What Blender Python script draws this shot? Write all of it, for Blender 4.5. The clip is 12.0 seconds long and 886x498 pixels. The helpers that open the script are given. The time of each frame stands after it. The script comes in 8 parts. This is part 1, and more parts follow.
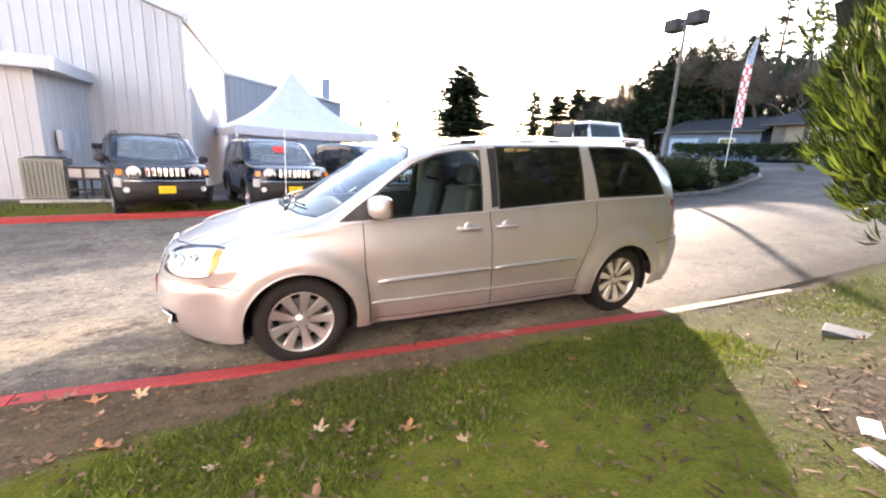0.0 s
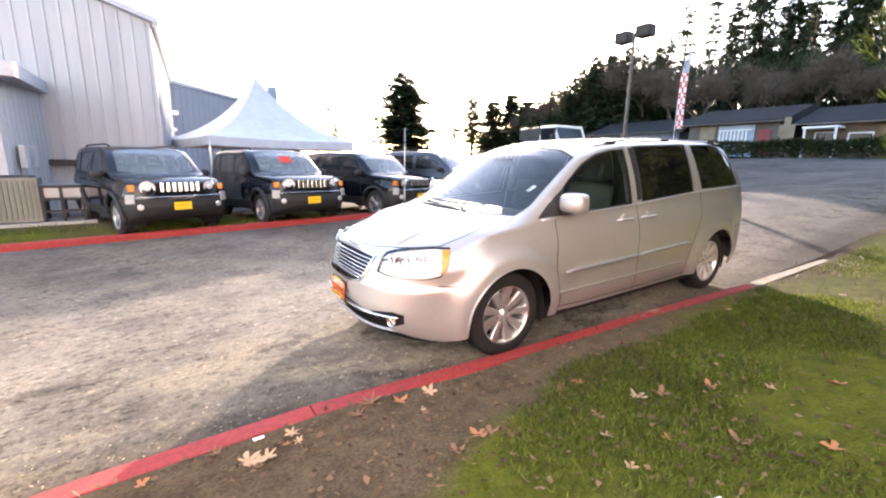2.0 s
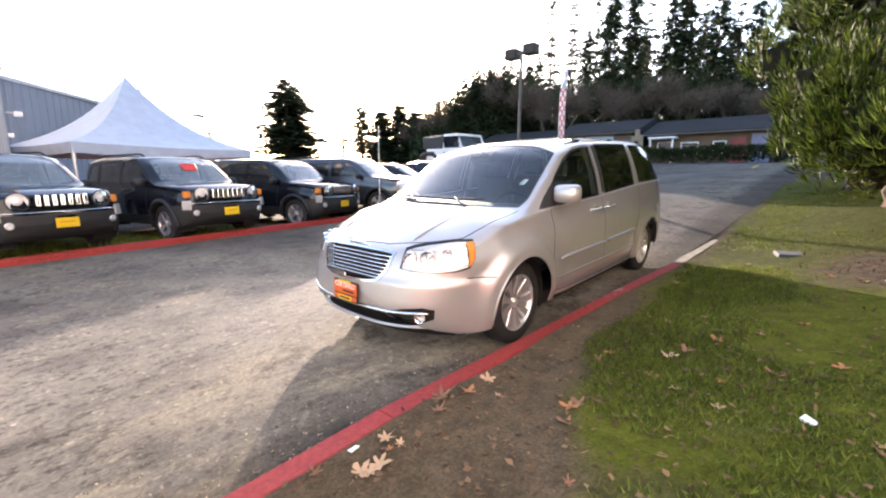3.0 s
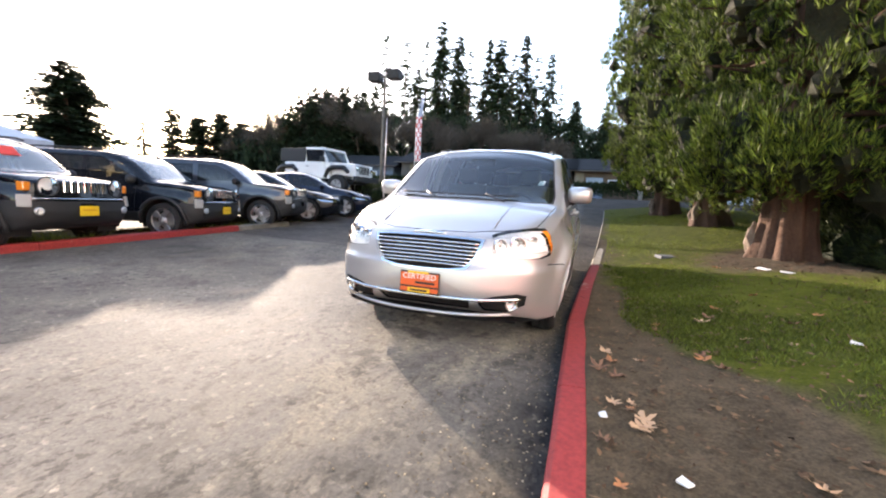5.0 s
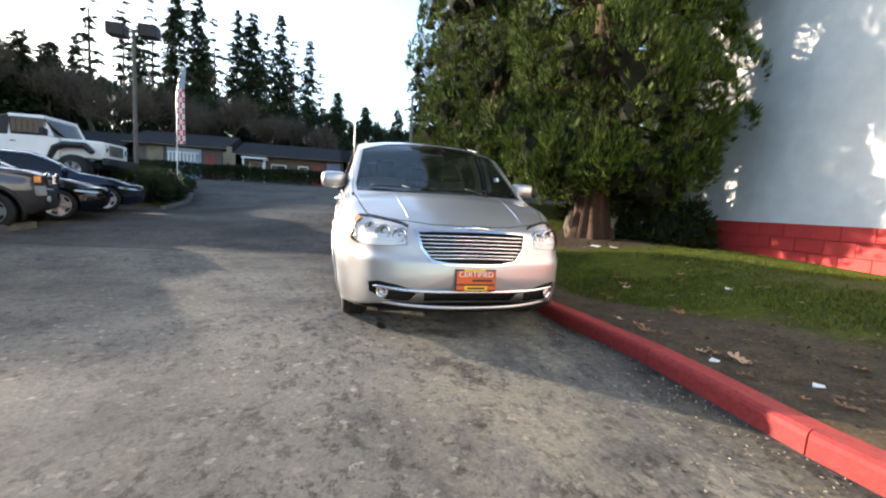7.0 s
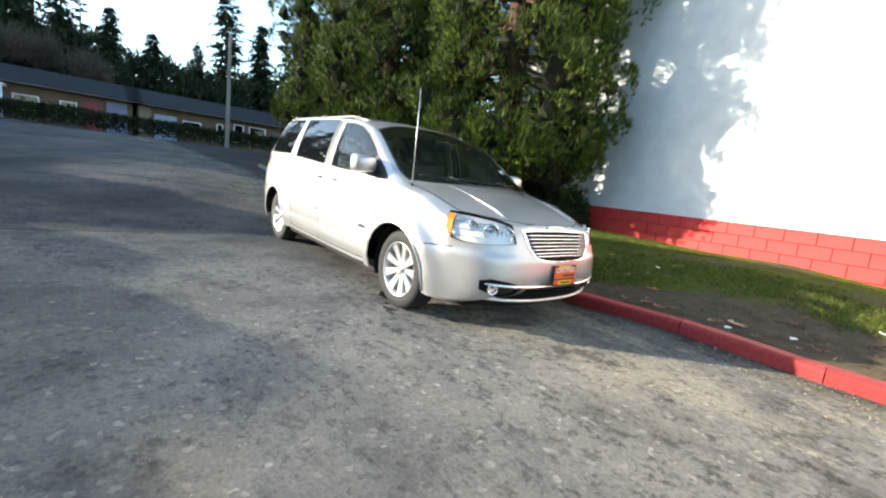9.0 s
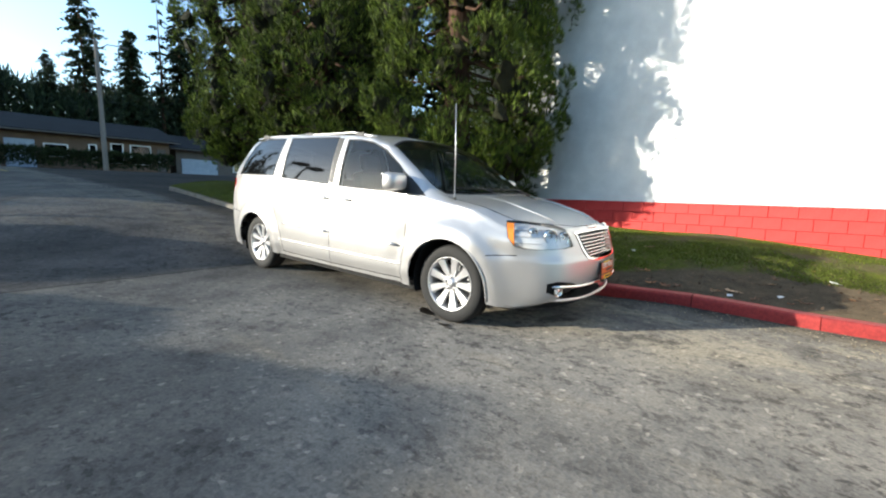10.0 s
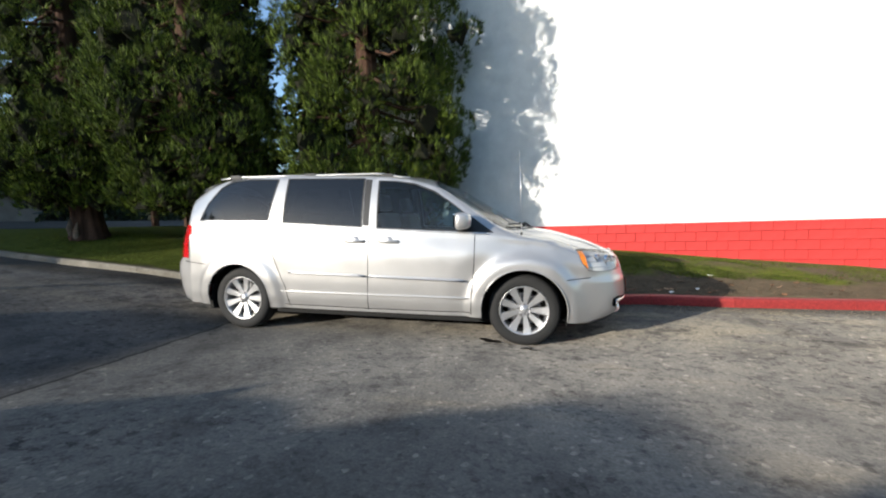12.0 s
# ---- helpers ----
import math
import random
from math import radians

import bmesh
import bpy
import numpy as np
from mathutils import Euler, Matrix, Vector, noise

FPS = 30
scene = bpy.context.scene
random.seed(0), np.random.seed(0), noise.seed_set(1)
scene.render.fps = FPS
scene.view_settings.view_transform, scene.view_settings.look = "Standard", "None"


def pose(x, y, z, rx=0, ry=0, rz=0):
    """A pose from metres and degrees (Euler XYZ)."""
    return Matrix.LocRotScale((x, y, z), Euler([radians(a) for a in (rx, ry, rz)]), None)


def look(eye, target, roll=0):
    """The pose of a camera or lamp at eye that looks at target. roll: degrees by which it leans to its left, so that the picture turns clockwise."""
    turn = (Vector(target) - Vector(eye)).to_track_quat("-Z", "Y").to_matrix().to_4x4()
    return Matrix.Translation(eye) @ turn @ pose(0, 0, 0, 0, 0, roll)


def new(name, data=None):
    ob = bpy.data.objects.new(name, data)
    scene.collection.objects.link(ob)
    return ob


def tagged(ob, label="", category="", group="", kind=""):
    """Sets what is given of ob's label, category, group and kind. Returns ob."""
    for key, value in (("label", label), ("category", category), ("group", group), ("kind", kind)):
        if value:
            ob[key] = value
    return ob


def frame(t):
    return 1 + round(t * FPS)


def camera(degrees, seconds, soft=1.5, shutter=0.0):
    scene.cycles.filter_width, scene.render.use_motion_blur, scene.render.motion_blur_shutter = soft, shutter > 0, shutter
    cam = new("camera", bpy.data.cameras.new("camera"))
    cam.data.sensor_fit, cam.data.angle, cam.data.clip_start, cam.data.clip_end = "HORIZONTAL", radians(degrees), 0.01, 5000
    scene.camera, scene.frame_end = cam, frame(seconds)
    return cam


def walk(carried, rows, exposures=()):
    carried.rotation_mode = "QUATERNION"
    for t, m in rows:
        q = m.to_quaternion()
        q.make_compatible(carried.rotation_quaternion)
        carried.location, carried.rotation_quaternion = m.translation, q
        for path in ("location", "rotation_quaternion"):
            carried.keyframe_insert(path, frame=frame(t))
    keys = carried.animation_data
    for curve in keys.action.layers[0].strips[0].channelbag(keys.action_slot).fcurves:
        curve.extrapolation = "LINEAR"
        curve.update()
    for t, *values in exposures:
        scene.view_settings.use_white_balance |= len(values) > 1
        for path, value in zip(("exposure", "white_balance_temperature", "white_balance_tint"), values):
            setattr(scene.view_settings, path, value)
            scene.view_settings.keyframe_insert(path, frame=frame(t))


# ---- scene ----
cam = camera(92.8, 12.0, soft=2.1)
PATH = [
    (0, (0.249, 4.006, 1.634), (-0.532, 2.221, 1.185), 2.85),
    (0.5, (0.695, 3.868, 1.561), (-0.204, 2.152, 1.068), 4.20),
    (1, (1.162, 3.728, 1.567), (0.106, 2.086, 1.132), 3.20),
    (1.5, (1.678, 3.554, 1.577), (0.635, 1.896, 1.170), 2.73),
    (2, (2.149, 3.282, 1.527), (1.088, 1.636, 1.118), 1.07),
    (2.5, (2.572, 3.012, 1.486), (1.271, 1.527, 1.167), -0.38),
    (3, (2.895, 2.691, 1.395), (1.437, 1.369, 1.038), 0.18),
    (3.2, (3.025, 2.553, 1.369), (1.516, 1.281, 1.046), 0.62),
    (4.8, (3.770, 1.278, 1.084), (1.935, 0.511, 0.873), 2.26),
    (5, (3.852, 1.102, 1.078), (1.967, 0.472, 0.857), 3.24),
    (5.5, (3.925, 0.668, 1.013), (1.972, 0.303, 0.783), 2.81),
    (6, (3.945, 0.125, 1.009), (1.961, 0.035, 0.779), 2.87),
    (6.5, (3.965, -0.414, 1.016), (1.993, -0.150, 0.813), 0.63),
    (7, (3.883, -0.969, 1.008), (1.954, -0.482, 0.806), 3.03),
    (7.5, (3.807, -1.493, 0.998), (1.994, -0.666, 0.826), 2.19),
    (7.7, (3.744, -1.700, 1.004), (1.960, -0.820, 0.798), 1.65),
    (9.3, (2.744, -3.198, 1.106), (1.318, -1.816, 0.866), 4.88),
    (9.5, (2.587, -3.373, 1.072), (1.224, -1.923, 0.869), 2.70),
    (10, (2.149, -3.766, 1.129), (0.936, -2.198, 0.862), 1.22),
    (10.5, (1.648, -4.110, 1.157), (0.507, -2.473, 1.018), 1.42),
    (11, (1.205, -4.450, 1.167), (0.355, -2.648, 0.998), 1.01),
    (11.5, (0.669, -4.693, 1.174), (-0.052, -2.832, 1.043), 0.48),
    (12, (0.163, -4.949, 1.217), (-0.282, -3.003, 1.087), -1.80),
]
EXPOSURES = [(0.0, 3.75, 7400, 22), (1.0, 3.75, 7500, 24), (2.0, 3.56, 7400, 23), (3.2, 3.12, 7300, 22), (5.0, 3.06, 7200, 20), (6.0, 2.8, 7100, 17), (6.5, 2.48, 7000, 14), (7.0, 2.5, 6900, 12), (7.7, 2.8, 6700, 9), (10.0, 2.05, 6300, 5), (12.0, 1.44, 6200, 8)]
walk(cam, [(t, look(eye, target, roll)) for t, eye, target, roll in PATH], EXPOSURES)

# ---- light ----
SUN_EL, SUN_AZ = radians(13.4), radians(228.0)   # azimuth counted from +x towards +y
world = bpy.data.worlds.new("sky")
scene.world = world
world.use_nodes = True
wn, wl = world.node_tree.nodes, world.node_tree.links
sky = wn.new("ShaderNodeTexSky")
sky.sky_type, sky.sun_disc = "NISHITA", False
sky.sun_elevation, sky.sun_rotation = SUN_EL, radians(90.0) - SUN_AZ
sky.air_density, sky.dust_density, sky.ozone_density = 1.0, 0.7, 1.8
wn["Background"].inputs["Strength"].default_value = 0.112
wl.new(sky.outputs[0], wn["Background"].inputs["Color"])
sun_data = bpy.data.lights.new("sun", "SUN")
sun_data.energy, sun_data.angle, sun_data.color = 2.7, radians(0.7), (1.0, 0.9, 0.76)
sun_way = Vector((math.cos(SUN_AZ) * math.cos(SUN_EL), math.sin(SUN_AZ) * math.cos(SUN_EL), math.sin(SUN_EL)))
sun = new("sun", sun_data)
sun.matrix_world = look(sun_way * 60, (0, 0, 0))

# ---- materials ----


def mat(name, rough=0.7, metal=0.0):
    m = bpy.data.materials.new(name)
    m.use_nodes = True
    b = m.node_tree.nodes["Principled BSDF"]
    b.inputs["Roughness"].default_value, b.inputs["Metallic"].default_value = rough, metal
    return m, m.node_tree.nodes, m.node_tree.links, b


def grain(n, l, scale, detail=4.0, rough=0.6, coords="Object", stretch=None):
    """A noise texture in object coordinates."""
    tc = n.new("ShaderNodeTexCoord")
    t = n.new("ShaderNodeTexNoise")
    t.inputs["Scale"].default_value, t.inputs["Detail"].default_value, t.inputs["Roughness"].default_value = scale, detail, rough
    src = tc.outputs[coords]
    if stretch:
        mp = n.new("ShaderNodeMapping")
        mp.inputs["Scale"].default_value = stretch
        l.new(src, mp.inputs["Vector"])
        src = mp.outputs[0]
    l.new(src, t.inputs["Vector"])
    return t


def ramp(n, l, src, stops):
    r = n.new("ShaderNodeValToRGB")
    e = r.color_ramp.elements
    while len(e) < len(stops):
        e.new(0.5)
    for el, (p, c) in zip(e, stops):
        el.position, el.color = p, (*c, 1) if len(c) == 3 else c
    l.new(src, r.inputs["Fac"])
    return r


def mixc(n, l, fac, a, b, mode="MIX"):
    m = n.new("ShaderNodeMix")
    m.data_type, m.blend_type = "RGBA", mode
    for sock, v in ((m.inputs[0], fac), (m.inputs[6], a), (m.inputs[7], b)):
        if isinstance(v, (int, float)):
            sock.default_value = v
        elif isinstance(v, tuple):
            sock.default_value = (*v, 1)
        else:
            l.new(v, sock)
    return m.outputs[2]


def bump(n, l, b, src, strength, dist):
    bp = n.new("ShaderNodeBump")
    bp.inputs["Strength"].default_value, bp.inputs["Distance"].default_value = strength, dist
    l.new(src, bp.inputs["Height"])
    l.new(bp.outputs[0], b.inputs["Normal"])
    return bp


def worn(name, dark, light, rough=0.7, metal=0.0, big=1.2, fine=40.0, relief=0.25, dist=0.004, stretch=None):
    """A surface with stains at two scales and a fine relief."""
    m, n, l, b = mat(name, rough, metal)
    t1, t2 = grain(n, l, big, 5.0, stretch=stretch), grain(n, l, fine, 3.0)
    b.inputs["Specular IOR Level"].default_value = 0.25
    r1 = ramp(n, l, t1.outputs[0], [(0.3, dark), (0.7, light)])
    r2 = ramp(n, l, t2.outputs[0], [(0.25, (0.72, 0.72, 0.72)), (0.75, (1.1, 1.1, 1.1))])
    l.new(mixc(n, l, 1.0, r1.outputs[0], r2.outputs[0], "MULTIPLY"), b.inputs["Base Color"])
    rr = n.new("ShaderNodeMapRange")
    rr.inputs[3].default_value, rr.inputs[4].default_value = max(0.02, rough - 0.12), min(1, rough + 0.12)
    l.new(t1.outputs[0], rr.inputs[0])
    l.new(rr.outputs[0], b.inputs["Roughness"])
    if relief:
        bump(n, l, b, t2.outputs[0], relief, dist)
    return m


def plain(name, colour, rough=0.5, metal=0.0, coat=0.0, relief=0.0, fine=60.0):
    """A smooth made surface, with a slight change of tone."""
    m, n, l, b = mat(name, rough, metal)
    t = grain(n, l, 3.0, 3.0)
    r = ramp(n, l, t.outputs[0], [(0.3, tuple(0.9 * c for c in colour)), (0.7, tuple(min(1, 1.06 * c) for c in colour))])
    l.new(r.outputs[0], b.inputs["Base Color"])
    if coat:
        b.inputs["Coat Weight"].default_value, b.inputs["Coat Roughness"].default_value = coat, 0.03
    if relief:
        bump(n, l, b, grain(n, l, fine).outputs[0], relief, 0.003)
    return m


def make_asphalt():
    m, n, l, b = mat("asphalt", 0.85)
    big, mid, fine = grain(n, l, 0.22, 5.0, 0.6), grain(n, l, 1.6, 6.0, 0.65), grain(n, l, 55.0, 3.0, 0.7)
    streak = grain(n, l, 0.9, 4.0, 0.6, stretch=(0.35, 1.6, 1.0))
    vor = n.new("ShaderNodeTexVoronoi")
    vor.inputs["Scale"].default_value = 34.0
    tc = n.new("ShaderNodeTexCoord")
    l.new(tc.outputs["Object"], vor.inputs["Vector"])
    base = ramp(n, l, big.outputs[0], [(0.38, (0.116, 0.109, 0.1)), (0.62, (0.232, 0.215, 0.193))])
    blot = ramp(n, l, mid.outputs[0], [(0.34, (0.6, 0.6, 0.61)), (0.47, (0.9, 0.9, 0.9)), (0.68, (1.14, 1.12, 1.08))])
    sand = ramp(n, l, streak.outputs[0], [(0.55, (1, 1, 1)), (0.7, (1.2, 1.14, 1.04))])
    grit = ramp(n, l, fine.outputs[0], [(0.3, (0.68, 0.68, 0.68)), (0.55, (1, 1, 1)), (0.75, (1.35, 1.33, 1.28))])
    c = mixc(n, l, 1.0, base.outputs[0], blot.outputs[0], "MULTIPLY")
    c = mixc(n, l, 1.0, c, sand.outputs[0], "MULTIPLY")
    # dirt washed along the gutter: a band of tan and of dark damp blotches beside the kerb
    xyz = n.new("ShaderNodeSeparateXYZ")
    l.new(tc.outputs["Object"], xyz.inputs[0])
    band = ramp(n, l, xyz.outputs["Y"], [(0.0, (0, 0, 0)), (0.3, (1, 1, 1)), (0.85, (1, 1, 1)), (1.0, (0, 0, 0))])
    shift = n.new("ShaderNodeMapRange")
    shift.inputs[1].default_value, shift.inputs[2].default_value = -0.9, 1.2
    l.new(xyz.outputs["Y"], shift.inputs[0])
    l.new(shift.outputs[0], band.inputs["Fac"])
    dirt, damp = grain(n, l, 1.3, 6.0, 0.7, stretch=(0.6, 1.4, 1.0)), grain(n, l, 2.1, 6.0, 0.72)
    dm = ramp(n, l, dirt.outputs[0], [(0.46, (0, 0, 0)), (0.6, (0.9, 0.9, 0.9))])
    wm = ramp(n, l, damp.outputs[0], [(0.53, (0, 0, 0)), (0.62, (0.85, 0.85, 0.85))])
    c = mixc(n, l, mixc(n, l, 1.0, dm.outputs[0], band.outputs[0], "MULTIPLY"), c, (0.225, 0.2, 0.16))
    c = mixc(n, l, mixc(n, l, 1.0, wm.outputs[0], band.outputs[0], "MULTIPLY"), c, (0.07, 0.066, 0.06))
    # dark damp line in the gutter itself
    gutter = n.new("ShaderNodeMapRange")
    gutter.inputs[1].default_value, gutter.inputs[2].default_value = 0.62, 0.98
    ragged = n.new("ShaderNodeMath")
    ragged.operation = "MULTIPLY_ADD"
    ragged.inputs[1].default_value = 0.5
    l.new(dirt.outputs[0], ragged.inputs[0])
    lower = n.new("ShaderNodeMath")
    lower.operation = "SUBTRACT"
    lower.inputs[1].default_value = 0.25
    l.new(xyz.outputs["Y"], lower.inputs[0])
    l.new(lower.outputs[0], ragged.inputs[2])
    l.new(ragged.outputs[0], gutter.inputs[0])
    past = ramp(n, l, gutter.outputs[0], [(0.0, (1, 1, 1)), (1.0, (0.45, 0.44, 0.43))])
    c = mixc(n, l, 1.0, c, past.outputs[0], "MULTIPLY")
    # the parked cars' shade put into the colour: darker far side, lighter by the kerb
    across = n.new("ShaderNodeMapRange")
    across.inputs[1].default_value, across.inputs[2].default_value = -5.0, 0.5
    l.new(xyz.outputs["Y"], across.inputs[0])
    far_shade = ramp(n, l, across.outputs[0], [(0.0, (0.78, 0.78, 0.79)), (0.45, (0.95, 0.95, 0.95)), (1.0, (1.1, 1.09, 1.07))])
    c = mixc(n, l, 1.0, c, far_shade.outputs[0], "MULTIPLY")
    # coarse stones and dark pits
    pits = ramp(n, l, vor.outputs["Color"], [(0.0, (0.6, 0.6, 0.6)), (0.3, (0.95, 0.95, 0.95)), (0.82, (1.05, 1.04, 1.02)), (1.0, (2.1, 2.05, 1.95))])
    c = mixc(n, l, 0.85, c, pits.outputs[0], "MULTIPLY")
    c = mixc(n, l, 0.8, c, grit.outputs[0], "MULTIPLY")
    # cracks
    ck = n.new("ShaderNodeTexVoronoi")
    ck.feature = "DISTANCE_TO_EDGE"
    ck.inputs["Scale"].default_value = 0.45
    wob = n.new("ShaderNodeVectorMath")
    wob.operation = "MULTIPLY_ADD"
    wob.inputs[1].default_value = (0.5, 0.5, 0.5)
    l.new(mid.outputs["Color"], wob.inputs[0])
    l.new(tc.outputs["Object"], wob.inputs[2])
    l.new(wob.outputs[0], ck.inputs["Vector"])
    cm = ramp(n, l, ck.outputs["Distance"], [(0.0, (0.45, 0.45, 0.45)), (0.012, (1, 1, 1))])
    c = mixc(n, l, 0.22, c, cm.outputs[0], "MULTIPLY")
    # worn surface: dark pock marks where the fines have gone
    pock, where = grain(n, l, 13.0, 5.0, 0.75, stretch=(0.75, 1.0, 1.0)), grain(n, l, 0.5, 4.0, 0.6)
    pk = ramp(n, l, pock.outputs[0], [(0.4, (0.46, 0.46, 0.47)), (0.47, (0.97, 0.97, 0.97)), (0.62, (1.0, 1.0, 1.0)), (0.74, (1.25, 1.24, 1.2))])
    pw = ramp(n, l, where.outputs[0], [(0.4, (0.25, 0.25, 0.25)), (0.58, (1, 1, 1))])
    c = mixc(n, l, pw.outputs[0], c, mixc(n, l, 1.0, c, pk.outputs[0], "MULTIPLY"))
    # an older, darker pavement begins at a ragged joint behind the parked van
    wavy = n.new("ShaderNodeMath")
    wavy.operation = "MULTIPLY_ADD"
    wavy.inputs[1].default_value = 0.22
    l.new(mid.outputs[0], wavy.inputs[0])
    l.new(xyz.outputs["X"], wavy.inputs[2])
    old = n.new("ShaderNodeMapRange")
    old.inputs[1].default_value, old.inputs[2].default_value = -3.34, -3.28
    l.new(wavy.outputs[0], old.inputs[0])
    seam = ramp(n, l, old.outputs[0], [(0.0, (0.72, 0.72, 0.745)), (0.3, (0.3, 0.3, 0.3)), (0.7, (0.3, 0.3, 0.3)), (1.0, (1, 1, 1))])
    c = mixc(n, l, 1.0, c, seam.outputs[0], "MULTIPLY")
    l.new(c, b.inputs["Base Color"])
    b.inputs["Specular IOR Level"].default_value = 0.055
    b.inputs["Diffuse Roughness"].default_value = 0.8
    rr = n.new("ShaderNodeMapRange")
    rr.inputs[3].default_value, rr.inputs[4].default_value = 0.7, 0.97
    l.new(mid.outputs[0], rr.inputs[0])
    l.new(rr.outputs[0], b.inputs["Roughness"])
    bp = bump(n, l, b, vor.outputs["Distance"], 0.4, 0.005)
    bp2 = n.new("ShaderNodeBump")
    bp2.inputs["Strength"].default_value, bp2.inputs["Distance"].default_value = 0.3, 0.02
    l.new(mid.outputs[0], bp2.inputs["Height"])
    bp3 = n.new("ShaderNodeBump")
    bp3.inputs["Strength"].default_value, bp3.inputs["Distance"].default_value = 0.15, 0.012
    l.new(pock.outputs[0], bp3.inputs["Height"])
    l.new(bp2.outputs[0], bp3.inputs["Normal"])
    l.new(bp3.outputs[0], bp.inputs["Normal"])
    return m


def make_lawn(name, graded=True):
    m, n, l, b = mat(name, 0.95)
    big, mid, fine = grain(n, l, 0.55, 5.0, 0.6), grain(n, l, 6.0, 5.0, 0.7), grain(n, l, 60.0, 4.0, 0.7)
    soil = ramp(n, l, mid.outputs[0], [(0.3, (0.062, 0.047, 0.032)), (0.7, (0.125, 0.095, 0.064))])
    moss = ramp(n, l, mid.outputs[0], [(0.3, (0.048, 0.058, 0.01)), (0.7, (0.106, 0.118, 0.018))])
    # more moss towards the trees, bare soil by the kerb in front
    tc = n.new("ShaderNodeTexCoord")
    xyz = n.new("ShaderNodeSeparateXYZ")
    l.new(tc.outputs["Object"], xyz.inputs[0])
    far = n.new("ShaderNodeMapRange")
    far.inputs[1].default_value, far.inputs[2].default_value, far.inputs[3].default_value, far.inputs[4].default_value = 2.5, -3.0, 0.0, 0.2
    l.new(xyz.outputs["X"], far.inputs[0])
    near = n.new("ShaderNodeMapRange")
    near.inputs[1].default_value, near.inputs[2].default_value, near.inputs[3].default_value, near.inputs[4].default_value = 1.15, 1.9, -0.42, 0.0
    spread = n.new("ShaderNodeMapRange")
    spread.inputs[1].default_value, spread.inputs[2].default_value, spread.inputs[3].default_value, spread.inputs[4].default_value = 0.2, 1.9, 0.0, -0.45
    l.new(xyz.outputs["X"], spread.inputs[0])
    edge = n.new("ShaderNodeMath")
    edge.operation = "ADD"
    l.new(xyz.outputs["Y"], edge.inputs[0])
    l.new(spread.outputs[0], edge.inputs[1])
    l.new(edge.outputs[0], near.inputs[0])
    part_sum = n.new("ShaderNodeMath")
    part_sum.operation = "ADD"
    # bare ground under the first sequoia
    foot = n.new("ShaderNodeVectorMath")
    foot.operation = "DISTANCE"
    foot.inputs[1].default_value = (-3.3, 3.9, 0.4)
    l.new(tc.outputs["Object"], foot.inputs[0])
    worn_ = n.new("ShaderNodeMapRange")
    worn_.inputs[1].default_value, worn_.inputs[2].default_value, worn_.inputs[3].default_value, worn_.inputs[4].default_value = 0.6, 1.7, -0.5, 0.0
    l.new(foot.outputs["Value"], worn_.inputs[0])
    both = n.new("ShaderNodeMath")
    both.operation = "ADD"
    l.new(near.outputs[0], both.inputs[0])
    l.new(worn_.outputs[0], both.inputs[1])
    l.new(both.outputs[0], part_sum.inputs[0])
    l.new(far.outputs[0], part_sum.inputs[1])
    add = n.new("ShaderNodeMath")
    add.operation = "ADD"
    l.new(big.outputs[0], add.inputs[0])
    l.new(part_sum.outputs[0], add.inputs[1])
    mask = ramp(n, l, add.outputs[0] if graded else big.outputs[0], [(0.42, (0, 0, 0)), (0.56, (1, 1, 1))])
    c = mixc(n, l, mask.outputs[0], soil.outputs[0], moss.outputs[0])
    f = ramp(n, l, fine.outputs[0], [(0.3, (0.6, 0.6, 0.6)), (0.7, (1.25, 1.25, 1.2))])
    l.new(mixc(n, l, 1.0, c, f.outputs[0], "MULTIPLY"), b.inputs["Base Color"])
    bump(n, l, b, fine.outputs[0], 0.8, 0.012)
    b.inputs["Specular IOR Level"].default_value = 0.05
    b.inputs["Diffuse Roughness"].default_value = 1.0
    return m


def make_leafy(name, dark, light, rough=0.6, trans=0.25, bend=0.5):
    m, n, l, b = mat(name, rough)
    g = n.new("ShaderNodeNewGeometry")
    t = grain(n, l, 1.3, 3.0)
    r = ramp(n, l, g.outputs["Random Per Island"], [(0.0, dark), (0.45, tuple(p + (q - p) * bend for p, q in zip(dark, light))), (0.8, light), (1.0, tuple(1.35 * c for c in light))])
    s = ramp(n, l, t.outputs[0], [(0.3, (0.7, 0.7, 0.7)), (0.7, (1.15, 1.15, 1.1))])
    c = mixc(n, l, 1.0, r.outputs[0], s.outputs[0], "MULTIPLY")
    l.new(c, b.inputs["Base Color"])
    b.inputs["Specular IOR Level"].default_value = 0.15
    if trans:
        tr = n.new("ShaderNodeBsdfTranslucent")
        l.new(c, tr.inputs["Color"])
        mx = n.new("ShaderNodeMixShader")
        mx.inputs[0].default_value = trans
        l.new(b.outputs[0], mx.inputs[1])
        l.new(tr.outputs[0], mx.inputs[2])
        l.new(mx.outputs[0], n["Material Output"].inputs["Surface"])
    return m


